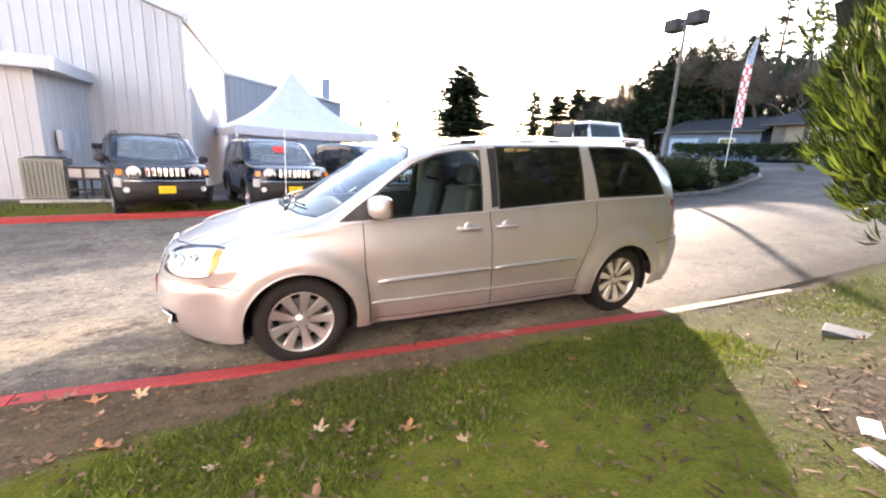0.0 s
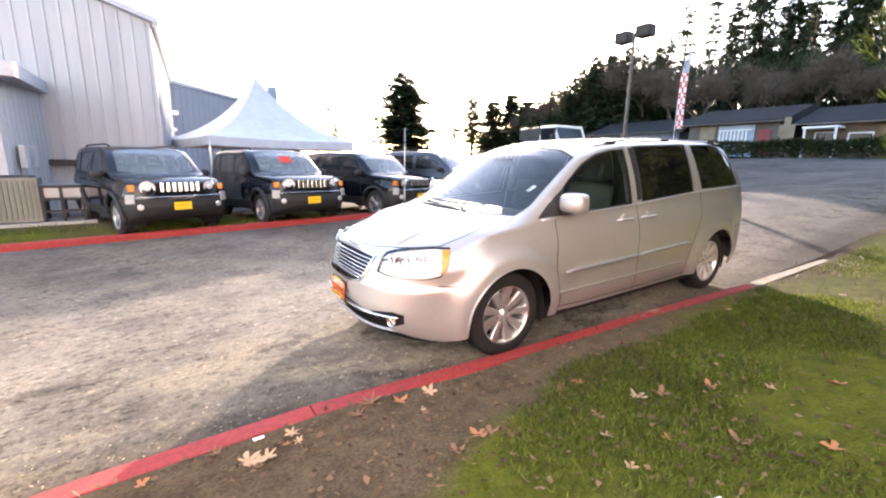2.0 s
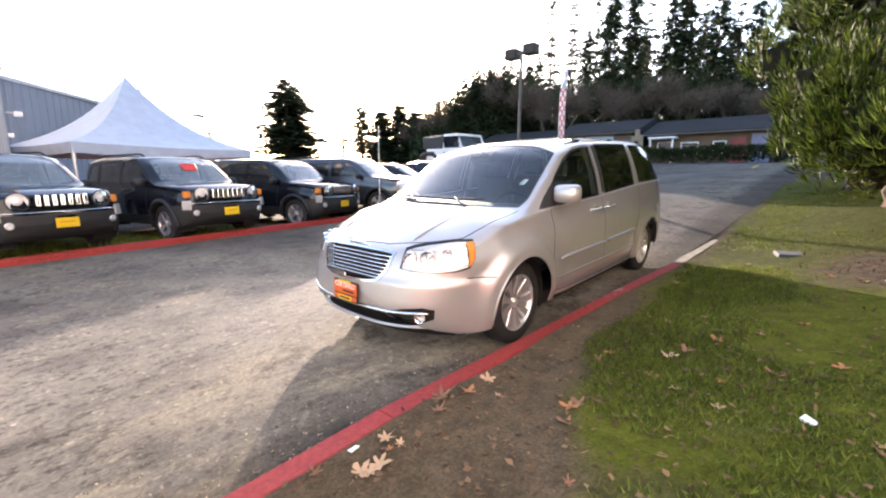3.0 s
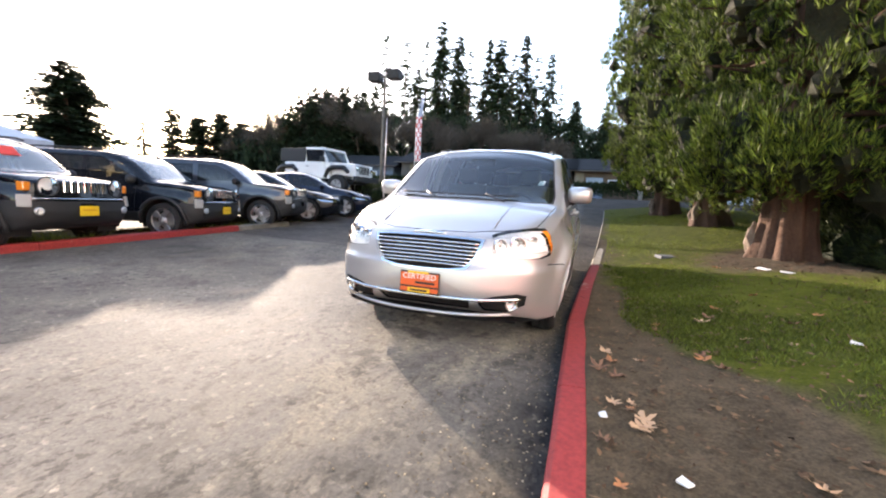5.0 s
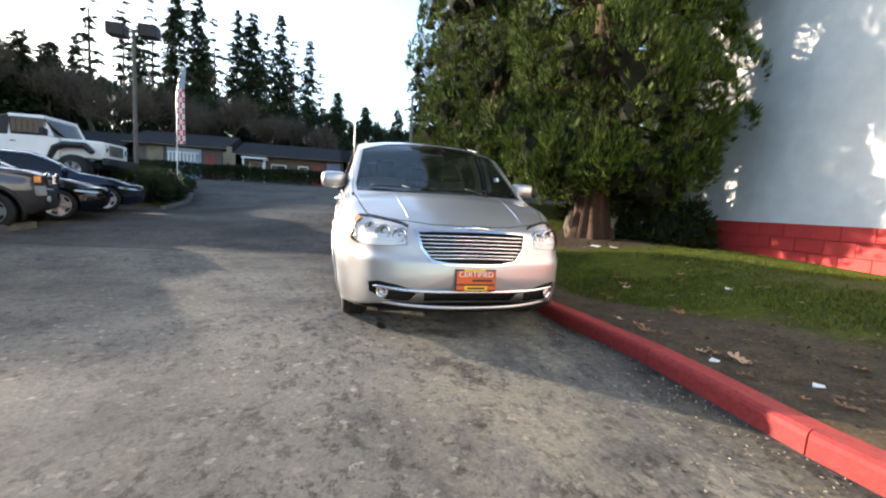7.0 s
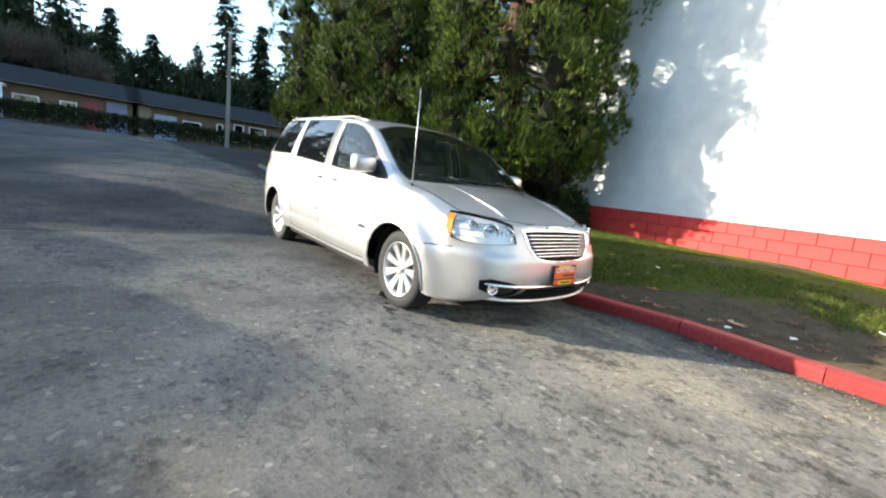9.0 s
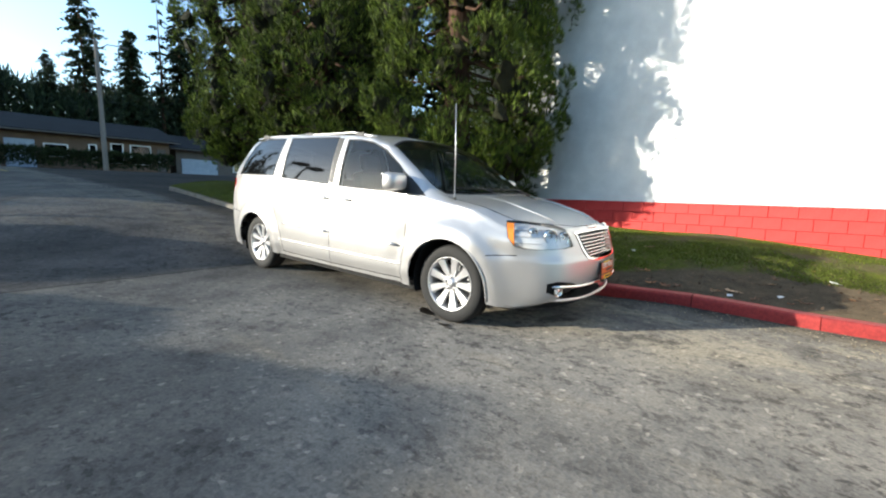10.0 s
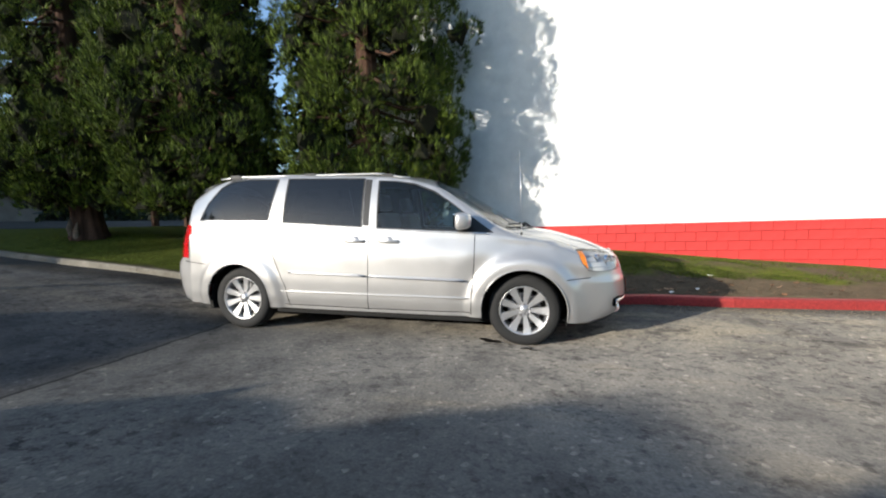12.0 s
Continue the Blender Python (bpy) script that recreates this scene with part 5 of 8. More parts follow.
def build_car(s, name, label, category, m, paint, suv=True):
    car = thing(name, label, category, m, group="cars parked along the far kerb")
    faces = car_shell(s)
    for cx in s["wheels"]:
        r = s["arch"]
        _, faces = cut_out(faces, arc_points(cx, s["wheel_r"], r, 0, 360, 28)[:-1], (0, 2), lambda p: abs(p[0].y) > 0.5)
        _, faces = cut_out(faces, [(cx - r, 0.05), (cx + r, 0.05), (cx + r, s["wheel_r"]), (cx - r, s["wheel_r"])], (0, 2), lambda p: abs(p[0].y) > 0.5 and p[0].z < 0.5)
    for outline in s["panes"]:
        for sg in (1, -1):
            pane, faces = cut_out(faces, outline, (0, 2), lambda p, k=sg: p[0].y * k > 0.4 and p[0].z > 0.7)
            sheet("side_window", pane, TINTED, car, "dark tinted side glass", inset=-0.006)
    scr = s["screen"] + [(x, -y) for x, y in s["screen"][-2:0:-1]]
    pane, faces = cut_out(faces, scr, (0, 1), lambda p: p[0].z > s["low"] + 0.55)
    sheet("windscreen", pane, SKY_HAZE_GLASS, car, "clear windscreen", inset=-0.006).visible_shadow = False
    if not suv:
        pane, faces = cut_out(faces, [(-3.15, 0.6), (-3.2, 0.0), (-3.15, -0.6), (-2.5, -0.5), (-2.42, 0.0), (-2.5, 0.5)], (0, 1), lambda p: p[0].z > 1.0)
        sheet("rear_window", pane, TINTED, car, inset=-0.006)
    nose = (lambda p: p[0].x > 0.25)
    nx = (lambda y, z: lerp_table(s["nose"], z) - s["bow"] * (abs(y) / 0.85) ** 3)
    if suv:
        low_, faces = cut_out(faces, [(-1.2, 0.1), (1.2, 0.1), (1.2, 0.7), (-1.2, 0.7)], (1, 2), nose)
        sheet("front_bumper", low_, BLACK_PLASTIC, car, "black plastic bumper")
        low_, faces = cut_out(faces, [(-3.6, 0.1), (0.6, 0.1), (0.6, s["clad"]), (-3.6, s["clad"])], (0, 2), lambda p: abs(p[0].y) > 0.5)
        sheet("sill_cladding", low_, BLACK_PLASTIC, car)
        mask, faces = cut_out(faces, [(-0.72, 0.8), (0.72, 0.8), (0.72, 1.01), (-0.72, 1.01)], (1, 2), lambda p: p[0].x > 0.5)
        grille = part("grille", None, car, "seven-slot chrome grille")
        sheet("grille_panel", mask, paint, grille)
        for i in range(7):
            y = (i - 3) * 0.1
            part("slot", from_bm("slot", box_bm(0.03, 0.066, 0.17, 0.012, (nx(y, 0.9) + 0.004, y, 0.905)), CHROME), grille)
            part("slot_hole", from_bm("slot_hole", box_bm(0.03, 0.02, 0.13, 0.006, (nx(y, 0.9) + 0.009, y, 0.905)), DARK_VOID), grille)
        for sg in (1, -1):
            lamp_ = part("headlamp", None, car, "round headlamp", pose(nx(0.53, 0.9) + 0.012, sg * 0.525, 0.9, 0, 0, -90 + sg * 8))
            lamp_.scale = (1.1, 1.1, 1.1)
            part("ring", from_bm("ring", spin_bm([(0.1, -0.03), (0.122, -0.01), (0.126, 0.01), (0.116, 0.018), (0.11, 0.0)], 24), BLACK_PLASTIC, True), lamp_)
            part("reflector", from_bm("reflector", spin_bm([(0.112, 0.0), (0.06, -0.012), (0.03, 0.01), (0.0, 0.014)], 24), LAMP_GREY, True), lamp_)
            part("lens", from_bm("lens", spin_bm([(0.114, 0.01), (0.08, 0.026), (0.0, 0.034)], 24), LENS, True), lamp_)
            part("turn_signal", from_bm("turn_signal", box_bm(0.1, 0.1, 0.12, 0.02, (nx(0.74, 0.9) - 0.045, sg * 0.745, 0.895)), AMBER), car, "amber turn signal", None)
            # pale grey block added on each black bumper corner
            part("corner_patch", from_bm("corner_patch", box_bm(0.07, 0.15, 0.17, 0.02), PALE_PATCH), car, "pale grey bumper corner", pose(nx(0.78, 0.72) - 0.03, sg * 0.775, 0.7, 0, -6, sg * 38))
            part("fog_lamp", from_bm("fog_lamp", spin_bm([(0.05, -0.02), (0.055, 0.01), (0.035, 0.014), (0.0, 0.004)], 16), ALLOY, True), car, "small round fog lamp", pose(nx(0.66, 0.55) + 0.01, sg * 0.66, 0.56, 0, 0, -90 + sg * 8))
        part("skid_bar", from_bm("skid_bar", tube_bm([(nx(y, 0.72) + 0.006, y, 0.735) for y in [0.75 * k / 8 for k in range(-8, 9)]], 0.01, 6), CHROME, True), car)
    else:
        gr, faces = cut_out(faces, [(-0.5, 0.5), (0.5, 0.5), (0.42, 0.28), (-0.42, 0.28)], (1, 2), nose)
        sheet("grille", gr, DARK_VOID, car, "black lower grille", shift=(-0.02, 0, 0))
        for sg in (1, -1):
            hl, faces = cut_out(faces, [(sg * 0.5, 0.6), (sg * 0.82, 0.7), (sg * 0.84, 0.62), (sg * 0.55, 0.52)], (1, 2), nose)
            lamp_ = part("headlamp", None, car, "clear swept-back headlamp")
            sheet("lens", hl, LENS, lamp_)
            sheet("reflector", hl, CHROME, lamp_, inset=-0.03)
    # tail lamps, door lines
    for sg in (1, -1):
        tl, faces = cut_out(faces, [(sg * 0.62, 1.1 if suv else 0.95), (sg * 0.9, 1.1 if suv else 0.95), (sg * 0.9, 0.85 if suv else 0.75), (sg * 0.6, 0.85 if suv else 0.75)], (1, 2), lambda p: p[0].x < s["x0"] + 0.05)
        sheet("tail_lamp", tl, TAIL_RED, car, "red tail lamp", inset=0.005)
    gaps = []
    for line in ([(-1.55, 1.05), (-1.56, 0.35)], [(-2.4, 1.1), (-2.3, 0.75), (-2.15, 0.5)], [(-0.5, 1.0), (-0.55, 0.4)]):
        for outline in strip(line, 0.01):
            got, faces = cut_out(faces, outline, (0, 2), lambda p: abs(p[0].y) > 0.5)
            gaps += got
    sheet("shut_line", gaps, DARK_VOID, car, inset=-0.008)
    sheet("body", faces, paint, car, "glossy painted steel body")
    for cx in s["wheels"]:
        for sg in (1, -1):
            build_wheel(car, pose(cx, sg * s["track"], s["wheel_r"], 0, 0, 0 if sg > 0 else 180), 5, s["wheel_r"], 0.225, 0.2, DARK_ALLOY if suv else None)
            if suv:
                pts = [(x, sg * (spec_side(s, min(max(x, s["x0"] + 0.1), 0.45), max(z, 0.3)) + 0.008), z) for x, z in arc_points(cx, s["wheel_r"], s["arch"] + 0.02, -10, 190, 20)]
                part("arch_cladding", from_bm("arch_cladding", tube_bm(pts, 0.038, 6), BLACK_PLASTIC, True), car)
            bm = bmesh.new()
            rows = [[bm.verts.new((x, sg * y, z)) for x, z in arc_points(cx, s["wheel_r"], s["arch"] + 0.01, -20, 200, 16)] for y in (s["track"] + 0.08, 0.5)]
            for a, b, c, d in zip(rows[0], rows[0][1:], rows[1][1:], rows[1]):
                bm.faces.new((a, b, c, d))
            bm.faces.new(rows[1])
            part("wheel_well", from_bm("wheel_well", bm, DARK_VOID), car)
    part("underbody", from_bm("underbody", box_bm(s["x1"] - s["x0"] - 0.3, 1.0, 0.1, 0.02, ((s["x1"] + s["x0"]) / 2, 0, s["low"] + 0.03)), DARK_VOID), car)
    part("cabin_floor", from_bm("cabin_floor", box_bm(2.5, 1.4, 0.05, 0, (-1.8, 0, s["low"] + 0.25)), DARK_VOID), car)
    hi = 0.55 if suv else 0.38
    for x in (-1.35, -2.2):
        for y in (0.36, -0.36):
            build_seat(car, pose(x, y, hi), 0.46)
    part("dashboard", from_bm("dashboard", box_bm(0.4, 1.35, 0.25, 0.08, (-0.55 if suv else -0.75, 0, s["low"] + 0.62)), BLACK_PLASTIC, True), car)
    part("inner_mirror", from_bm("inner_mirror", box_bm(0.03, 0.22, 0.07, 0.015, ((-0.72 if suv else -1.0), 0.0, (1.45 if suv else 1.24))), BLACK_PLASTIC), car)
    for sg in (1, -1):
        x = -0.55 if suv else -0.75
        zm = 1.12 if suv else 0.98
        bm = bmesh.new()
        bmesh.ops.create_uvsphere(bm, u_segments=14, v_segments=8, radius=1.0)
        for v in bm.verts:
            v.co = Vector((v.co.x * 0.07, v.co.y * 0.11, math.copysign(abs(v.co.z) ** 0.7, v.co.z) * 0.085))
        part("door_mirror", from_bm("door_mirror", bm, BLACK_PLASTIC if suv else paint, True), car, "", pose(x, sg * (spec_side(s, x, zm - 0.05) + 0.1), zm))
        for xx in (-1.3, -2.2):
            bm = tube_bm([(xx - 0.09, 0, 0), (xx - 0.06, sg * 0.03, 0), (xx + 0.06, sg * 0.03, 0), (xx + 0.09, 0, 0)], 0.013, 6)
            part("door_handle", from_bm("door_handle", bm, BLACK_PLASTIC, True), car, "", pose(0, sg * spec_side(s, xx, 0.9), 0.98 if suv else 0.8))
        if suv:
            pts = [(x_, sg * 0.6, 1.66 + 0.05 * sm(-3.0, -2.8, x_) * sm(-1.0, -1.2, x_) - 0.02) for x_ in [-3.0 + 2.0 * k / 14 for k in range(15)]]
            part("roof_rail", from_bm("roof_rail", tube_bm(pts, 0.018, 6), BLACK_PLASTIC, True), car, "black roof rail")
    return car


YELLOW = plain("yellow_plate", (0.75, 0.48, 0.01), 0.5)
PAPER_RED = plain("red_paper", (0.75, 0.05, 0.03), 0.7)


def dealer_plate(car, x, z, wide=0.3):
    plate = part("dealer_plate", from_bm("dealer_plate", box_bm(0.01, wide, 0.15, 0.004, (x, 0, z)), YELLOW), car, "yellow dealer plate")
    part("print_bar", from_bm("print_bar", box_bm(0.004, wide * 0.7, 0.022, 0.0, (x + 0.006, 0, z + 0.012)), plain("plate_ochre", (0.6, 0.3, 0.01), 0.5)), plate)


def lot_pose(front_x, front_y, turn, nose=0.8):
    """Where a car stands whose nose is at that place, turned from +y towards -x by some degrees."""
    a = radians(90 + turn)
    x, y = front_x - nose * math.cos(a), front_y - nose * math.sin(a)
    tail = (front_x - 3.5 * math.cos(a), front_y - 3.5 * math.sin(a))
    z0, z1 = lot_z(x, y), lot_z(*tail)
    pitch = math.degrees(math.atan2(z1 - z0, 2.6))
    return pose(x, y, z0, 0, 0, 90 + turn) @ pose(0, 0, 0, 0, pitch, 0)


suv_a = build_car(SUV, "compact_suv", "dark grey boxy compact suv with a yellow dealer plate", "suv", lot_pose(1.98, -6.03, 17.5), BLACK_PAINT)
dealer_plate(suv_a, 0.815, 0.56)
suv_b = build_car(SUV, "compact_suv", "dark blue boxy compact suv with a red paper in the windscreen", "suv", lot_pose(-0.47, -5.98, 12), BLACK_PAINT)
part("red_paper", from_bm("red_paper", box_bm(0.004, 0.27, 0.2, 0.0), PAPER_RED), suv_b, "bright red paper card", pose(-0.575, 0.02, 1.425, 0, -47, 0))
dealer_plate(suv_b, 0.815, 0.56)
suv_c = build_car(SUV, "compact_suv", "black boxy compact suv beside a grey one", "suv", lot_pose(-3.3, -6.26, 18), BLACK_PAINT)
dealer_plate(suv_c, 0.815, 0.56)
DARK_GREY = make_paint("dark_grey_paint", (0.045, 0.05, 0.06), 0.5, 0.3)
build_car(SUV, "compact_suv", "dark grey compact suv parked next to two sedans", "suv", lot_pose(-5.7, -6.1, 22), DARK_GREY)
build_car(SEDAN, "sedan", "black low sedan parked beside the suvs", "sedan", lot_pose(-7.75, -6.15, 24, 0.9), BLACK_PAINT, False)
build_car(SEDAN, "sedan", "dark blue sedan parked next to the planted bank", "sedan", lot_pose(-9.95, -6.3, 24, 0.9), make_paint("navy_paint", (0.012, 0.018, 0.035), 0.3, 0.25), False)
# the tail of a red car that shows between the suvs
build_car(SEDAN, "sedan", "red sedan parked behind the first row", "sedan", lot_pose(0.1, -16.2, 205, 0.9), RED_PAINT, False)

# ---- white building with the red block base ----
WALL_LEAN = math.degrees(math.atan2(-0.08, 1.0))
HALL = thing("commercial_building", "white-walled building on a red painted block base", "building", pose(0, 5.55, 0, 0, 0, WALL_LEAN))
TOP_OF_BLOCKS = 1.02
bm = box_bm(26.0, 0.25, 8.5, 0.0, (8.0, 0.16, TOP_OF_BLOCKS + 4.25))
part("wall", from_bm("wall", bm, WHITE_WALL), HALL, "plain white painted wall")
part("wall", from_bm("wall", box_bm(0.25, 14.0, 9.5, 0.0, (-4.87, 7.2, 4.75)), WHITE_WALL), HALL)
part("wall", from_bm("wall", box_bm(26.0, 0.2, 1.9, 0.0, (8.0, 0.2, TOP_OF_BLOCKS - 0.95)), worn("mortar", (0.46, 0.04, 0.035), (0.56, 0.055, 0.05), 0.8)), HALL, "recessed red mortar")
part("roof", from_bm("roof", box_bm(27.0, 15.0, 0.3, 0.05, (8.0, 7.4, TOP_OF_BLOCKS + 8.6)), CONCRETE), HALL)
block_me = from_bm("block", box_bm(0.4, 0.09, 0.198, 0.004, segs=1), BLOCK_RED)
for row in range(6):
    z = TOP_OF_BLOCKS - 0.103 - 0.203 * row
    for i in range(44):
        x = -5.0 + 0.406 * i + (0.203 if row % 2 else 0.0)
        ground = bank_z(x, 5.5)
        if z + 0.1 > ground - 0.05:
            part("block", block_me, HALL, "", pose(x, 0.058 + random.uniform(-0.0015, 0.0015), z))

# ---- trees on the lawn ----


def tuft(verts, faces, at, way, size, rng, blades=8):
    """A spray of short pointed blades round a way."""
    side = way.cross(Vector((0.3, 0.9, 0.1))).normalized()
    up = side.cross(way)
    for b in range(blades):
        a = rng.uniform(0, 6.283)
        lean = rng.uniform(0.1, 0.75)
        d = (way + (side * math.cos(a) + up * math.sin(a)) * lean).normalized()
        w = d.cross(Vector((rng.uniform(-1, 1), rng.uniform(-1, 1), rng.uniform(-1, 1)))).normalized() * size * rng.uniform(0.055, 0.11)
        ln = size * rng.uniform(0.8, 1.5)
        k = len(verts)
        mid = at + d * ln * 0.55
        verts += [at - w * 0.3, mid - w, at + d * ln, mid + w]
        faces.append((k, k + 1, k + 2, k + 3))


BALL = bmesh.new()
bmesh.ops.create_icosphere(BALL, subdivisions=1, radius=1.0)
BALL_V, BALL_F = [v.co.copy() for v in BALL.verts], [[v.index for v in f.verts] for f in BALL.faces]
BALL.free()


def lumpy(verts, faces, c, r, rz, rng):
    """A small uneven clump."""
    k = len(verts)
    for v in BALL_V:
        s = rng.uniform(0.4, 1.25)
        verts.append(c + Vector((v.x * r * s, v.y * r * s, v.z * rz * s)))
    faces += [tuple(k + i for i in f) for f in BALL_F]


def spray(verts, faces, at, way, size, rng, cords=8):
    """A plume of thin cord-like twigs that curve upwards from one foot."""
    side = way.cross(Vector((0.31, 0.9, 0.12))).normalized()
    up = side.cross(way)
    for b in range(cords):
        a, lean = rng.uniform(0, 6.283), rng.uniform(0.05, 0.8)
        d = (way + (side * math.cos(a) + up * math.sin(a)) * lean).normalized()
        ln = size * rng.uniform(0.7, 1.35)
        w = d.cross(Vector((rng.uniform(-1, 1), rng.uniform(-1, 1), rng.uniform(-1, 1)))).normalized() * size * rng.uniform(0.035, 0.065)
        k = len(verts)
        mid = at + d * ln * 0.55
        verts += [at + d * ln * 0.1 - w * 0.4, mid - w, at + d * ln + Vector((0, 0, 0.22 * ln)), mid + w]
        faces.append((k, k + 1, k + 2, k + 3))


def sequoia(x, y, radius, high, clumps, seed, lean=(0.0, -0.3), label="tall dark green sequoia with drooping foliage and red bark", bulge=(), cords=11, skirt=0.95, reach=(), open_low=0.0):
    """reach: long low boughs, each a bearing in degrees, a height and a length."""
    rng = random.Random(seed)
    z0 = bank_z(x, y) - 0.05
    tree = thing("sequoia_tree", label, "tree", pose(x, y, z0), group="sequoias on the lawn")
    # trunk with a flared, fluted foot
    bm = bmesh.new()
    rings = []
    for i, z in enumerate((0.0, 0.08, 0.2, 0.45, 0.9, 1.6, 3.0, 6.0, 10.0, high * 0.97)):
        r = 0.28 * (1 - z / high) + 0.13 * math.exp(-z / 0.35) + 0.02
        off = (lean[0] * min(1.0, z / 3.0), lean[1] * min(1.0, z / 3.0))
        ring = []
        for k in range(48):
            a = 6.283 * k / 48
            f = r * (1 + 0.15 * math.sin(5 * a + seed) * math.exp(-z / 0.7) + 0.07 * math.sin(11 * a + z * 0.6) + 0.035 * math.sin(23 * a + seed + z))
            ring.append(bm.verts.new((f * math.cos(a) + off[0], f * math.sin(a) + off[1], z)))
        rings.append(ring)
    for p, q in zip(rings, rings[1:]):
        for k in range(48):
            bm.faces.new((p[k], p[(k + 1) % 48], q[(k + 1) % 48], q[k]))
    part("trunk", from_bm("trunk", bm, BARK, True), tree, "flared reddish-brown fibrous trunk")
    # boughs, each carrying a rounded plume of upturned sprays; dark hollows stay open between the plumes
    limbs, verts, faces, inner_v, inner_f = bmesh.new(), [], [], [], []
    shape = [(0.0, 0.6), (0.9, 0.76), (1.3, 0.9), (1.9, 0.98), (3.0, 1.0), (4.5, 1.05), (7.0, 1.0), (10.0, 0.8), (high - 0.5, 0.25), (high, 0.05)]

    def plume(c, way, big, count, blades, size):
        for k in range(count):
            d = (Vector((rng.gauss(0, 1), rng.gauss(0, 1), rng.gauss(0.25, 0.9))) + way * 0.9).normalized()
            p = c + Vector((d.x * big, d.y * big, d.z * big * 1.2)) * rng.uniform(0.72, 1.0)
            spray(verts, faces, p, (d * 0.9 + Vector((0, 0, 0.9))).normalized(), size * rng.uniform(0.75, 1.3), rng, blades)

    for i in range(clumps):
        z = skirt + (high - skirt - 0.2) * ((i + 0.5) / clumps) ** 1.55
        a = i * 2.39996 + rng.uniform(-0.25, 0.25)
        lump = 1 + 0.3 * noise.noise((1.9 * math.cos(a) + seed, 1.9 * math.sin(a), z * 0.9)) + 0.05 * math.sin(3 * a + z * 1.1)
        edge = radius * lerp_table(shape, z) * lump * (1 + sum(k * max(0.0, math.cos(a - b)) ** 2 for k, b in bulge))
        gap = noise.noise((1.35 * edge * math.cos(a) + 2 * seed, 1.35 * edge * math.sin(a), z * 1.1 + seed))
        if gap < -0.15 + open_low * (0.35 + 0.65 * sm(4.6, 2.6, z)) and i % 9:
            continue
        r = edge * (rng.uniform(0.8, 1.04) if i % 5 else rng.uniform(0.4, 0.7))
        far = z > 8.0
        big = rng.uniform(0.22, 0.5) * (0.8 if z < skirt + 0.4 else 1.0) * (1.3 if far else 1.0)
        way = Vector((math.cos(a), math.sin(a), 0))
        c = way * max(r - big, 0.05) + Vector((lean[0], lean[1], 0)) * min(1.0, z / 3.0) + Vector((0, 0, z))
        stem = Vector((lean[0], lean[1], 0)) * min(1.0, z / 3.0)
        if i % 3 == 0:
            tube_bm([stem + Vector((0, 0, c.z + 0.3)), c.lerp(stem + Vector((0, 0, c.z)), 0.45) - Vector((0, 0, 0.06)), c], [0.045, 0.028, 0.01], 5, limbs, cap=False)
        # added dark clumps behind the plumes, their colour standing in for inner shade
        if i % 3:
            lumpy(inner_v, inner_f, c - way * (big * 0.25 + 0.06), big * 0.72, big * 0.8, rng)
        plume(c, way, big, int((12 if far else 46) * (big / 0.3) ** 1.4), cords if not far else 7, 0.115 if not far else 0.26)
    for bearing, z, long in reach:
        way = Vector((math.cos(radians(bearing)), math.sin(radians(bearing)), 0))
        pts = [way * long * f + Vector((0, 0, z + 0.25 * f - 0.5 * f * f)) for f in (0.0, 0.3, 0.6, 1.0)]
        tube_bm(pts, [0.06, 0.045, 0.03, 0.012], 6, limbs, cap=False)
        for k in range(9):
            f = 0.45 + 0.6 * k / 9
            c = way * long * f + Vector((rng.uniform(-0.3, 0.3), rng.uniform(-0.3, 0.3), z + 0.25 * f - 0.5 * f * f + rng.uniform(-0.25, 0.25)))
            plume(c, way, rng.uniform(0.18, 0.3), 42, cords, 0.11)
    part("branchwork", from_bm("branchwork", limbs, BARK, True), tree)
    part("crown", mesh_of("crown", verts, faces, NEEDLE), tree, "dense plumes of green needles with dark gaps")
    part("foliage_shade_core", mesh_of("foliage_shade_core", inner_v, inner_f, NEEDLE_SHADE), tree, "inner clumps coloured dark for the crown's shade")
    # splintered pale stubs round the foot
    for k in range(5):
        a = rng.uniform(2.9, 5.2)
        zz = rng.uniform(0.0, 0.2)
        bm = tube_bm([(0.36 * math.cos(a), 0.36 * math.sin(a), zz), (0.44 * math.cos(a + 0.1), 0.44 * math.sin(a + 0.1), zz + 0.2), (0.43 * math.cos(a + 0.2), 0.43 * math.sin(a + 0.2), zz + 0.42)], [0.08, 0.06, 0.015], 9)
        for v in bm.verts:
            v.co += Vector((noise.noise(v.co * 9), noise.noise(v.co * 9 + Vector((3, 0, 0))), 0)) * 0.04
        part("branch_stub", from_bm("branch_stub", bm, STUB), tree, "pale splintered branch stub")
    return tree


STUB = worn("weathered_stub", (0.1, 0.075, 0.055), (0.26, 0.2, 0.155), 0.9, big=8)
sequoia(-3.5, 3.85, 1.98, 14.0, 900, 3, (0.1, -0.05), bulge=((-0.17, 5.5), (0.18, 1.5)), cords=9, reach=((38, 2.3, 2.2), (25, 2.9, 2.1), (52, 3.4, 2.1), (60, 2.0, 1.8), (20, 4.0, 2.0)), open_low=0.22)
sequoia(-7.5, 3.85, 1.95, 14.5, 620, 8, (0.0, -0.5), "tall dark green sequoia beside a bigger one", cords=9)
sequoia(-10.8, 3.4, 1.9, 14.0, 560, 15, (-0.1, -0.1), "tall sequoia near the lawn's rounded tip", cords=9)

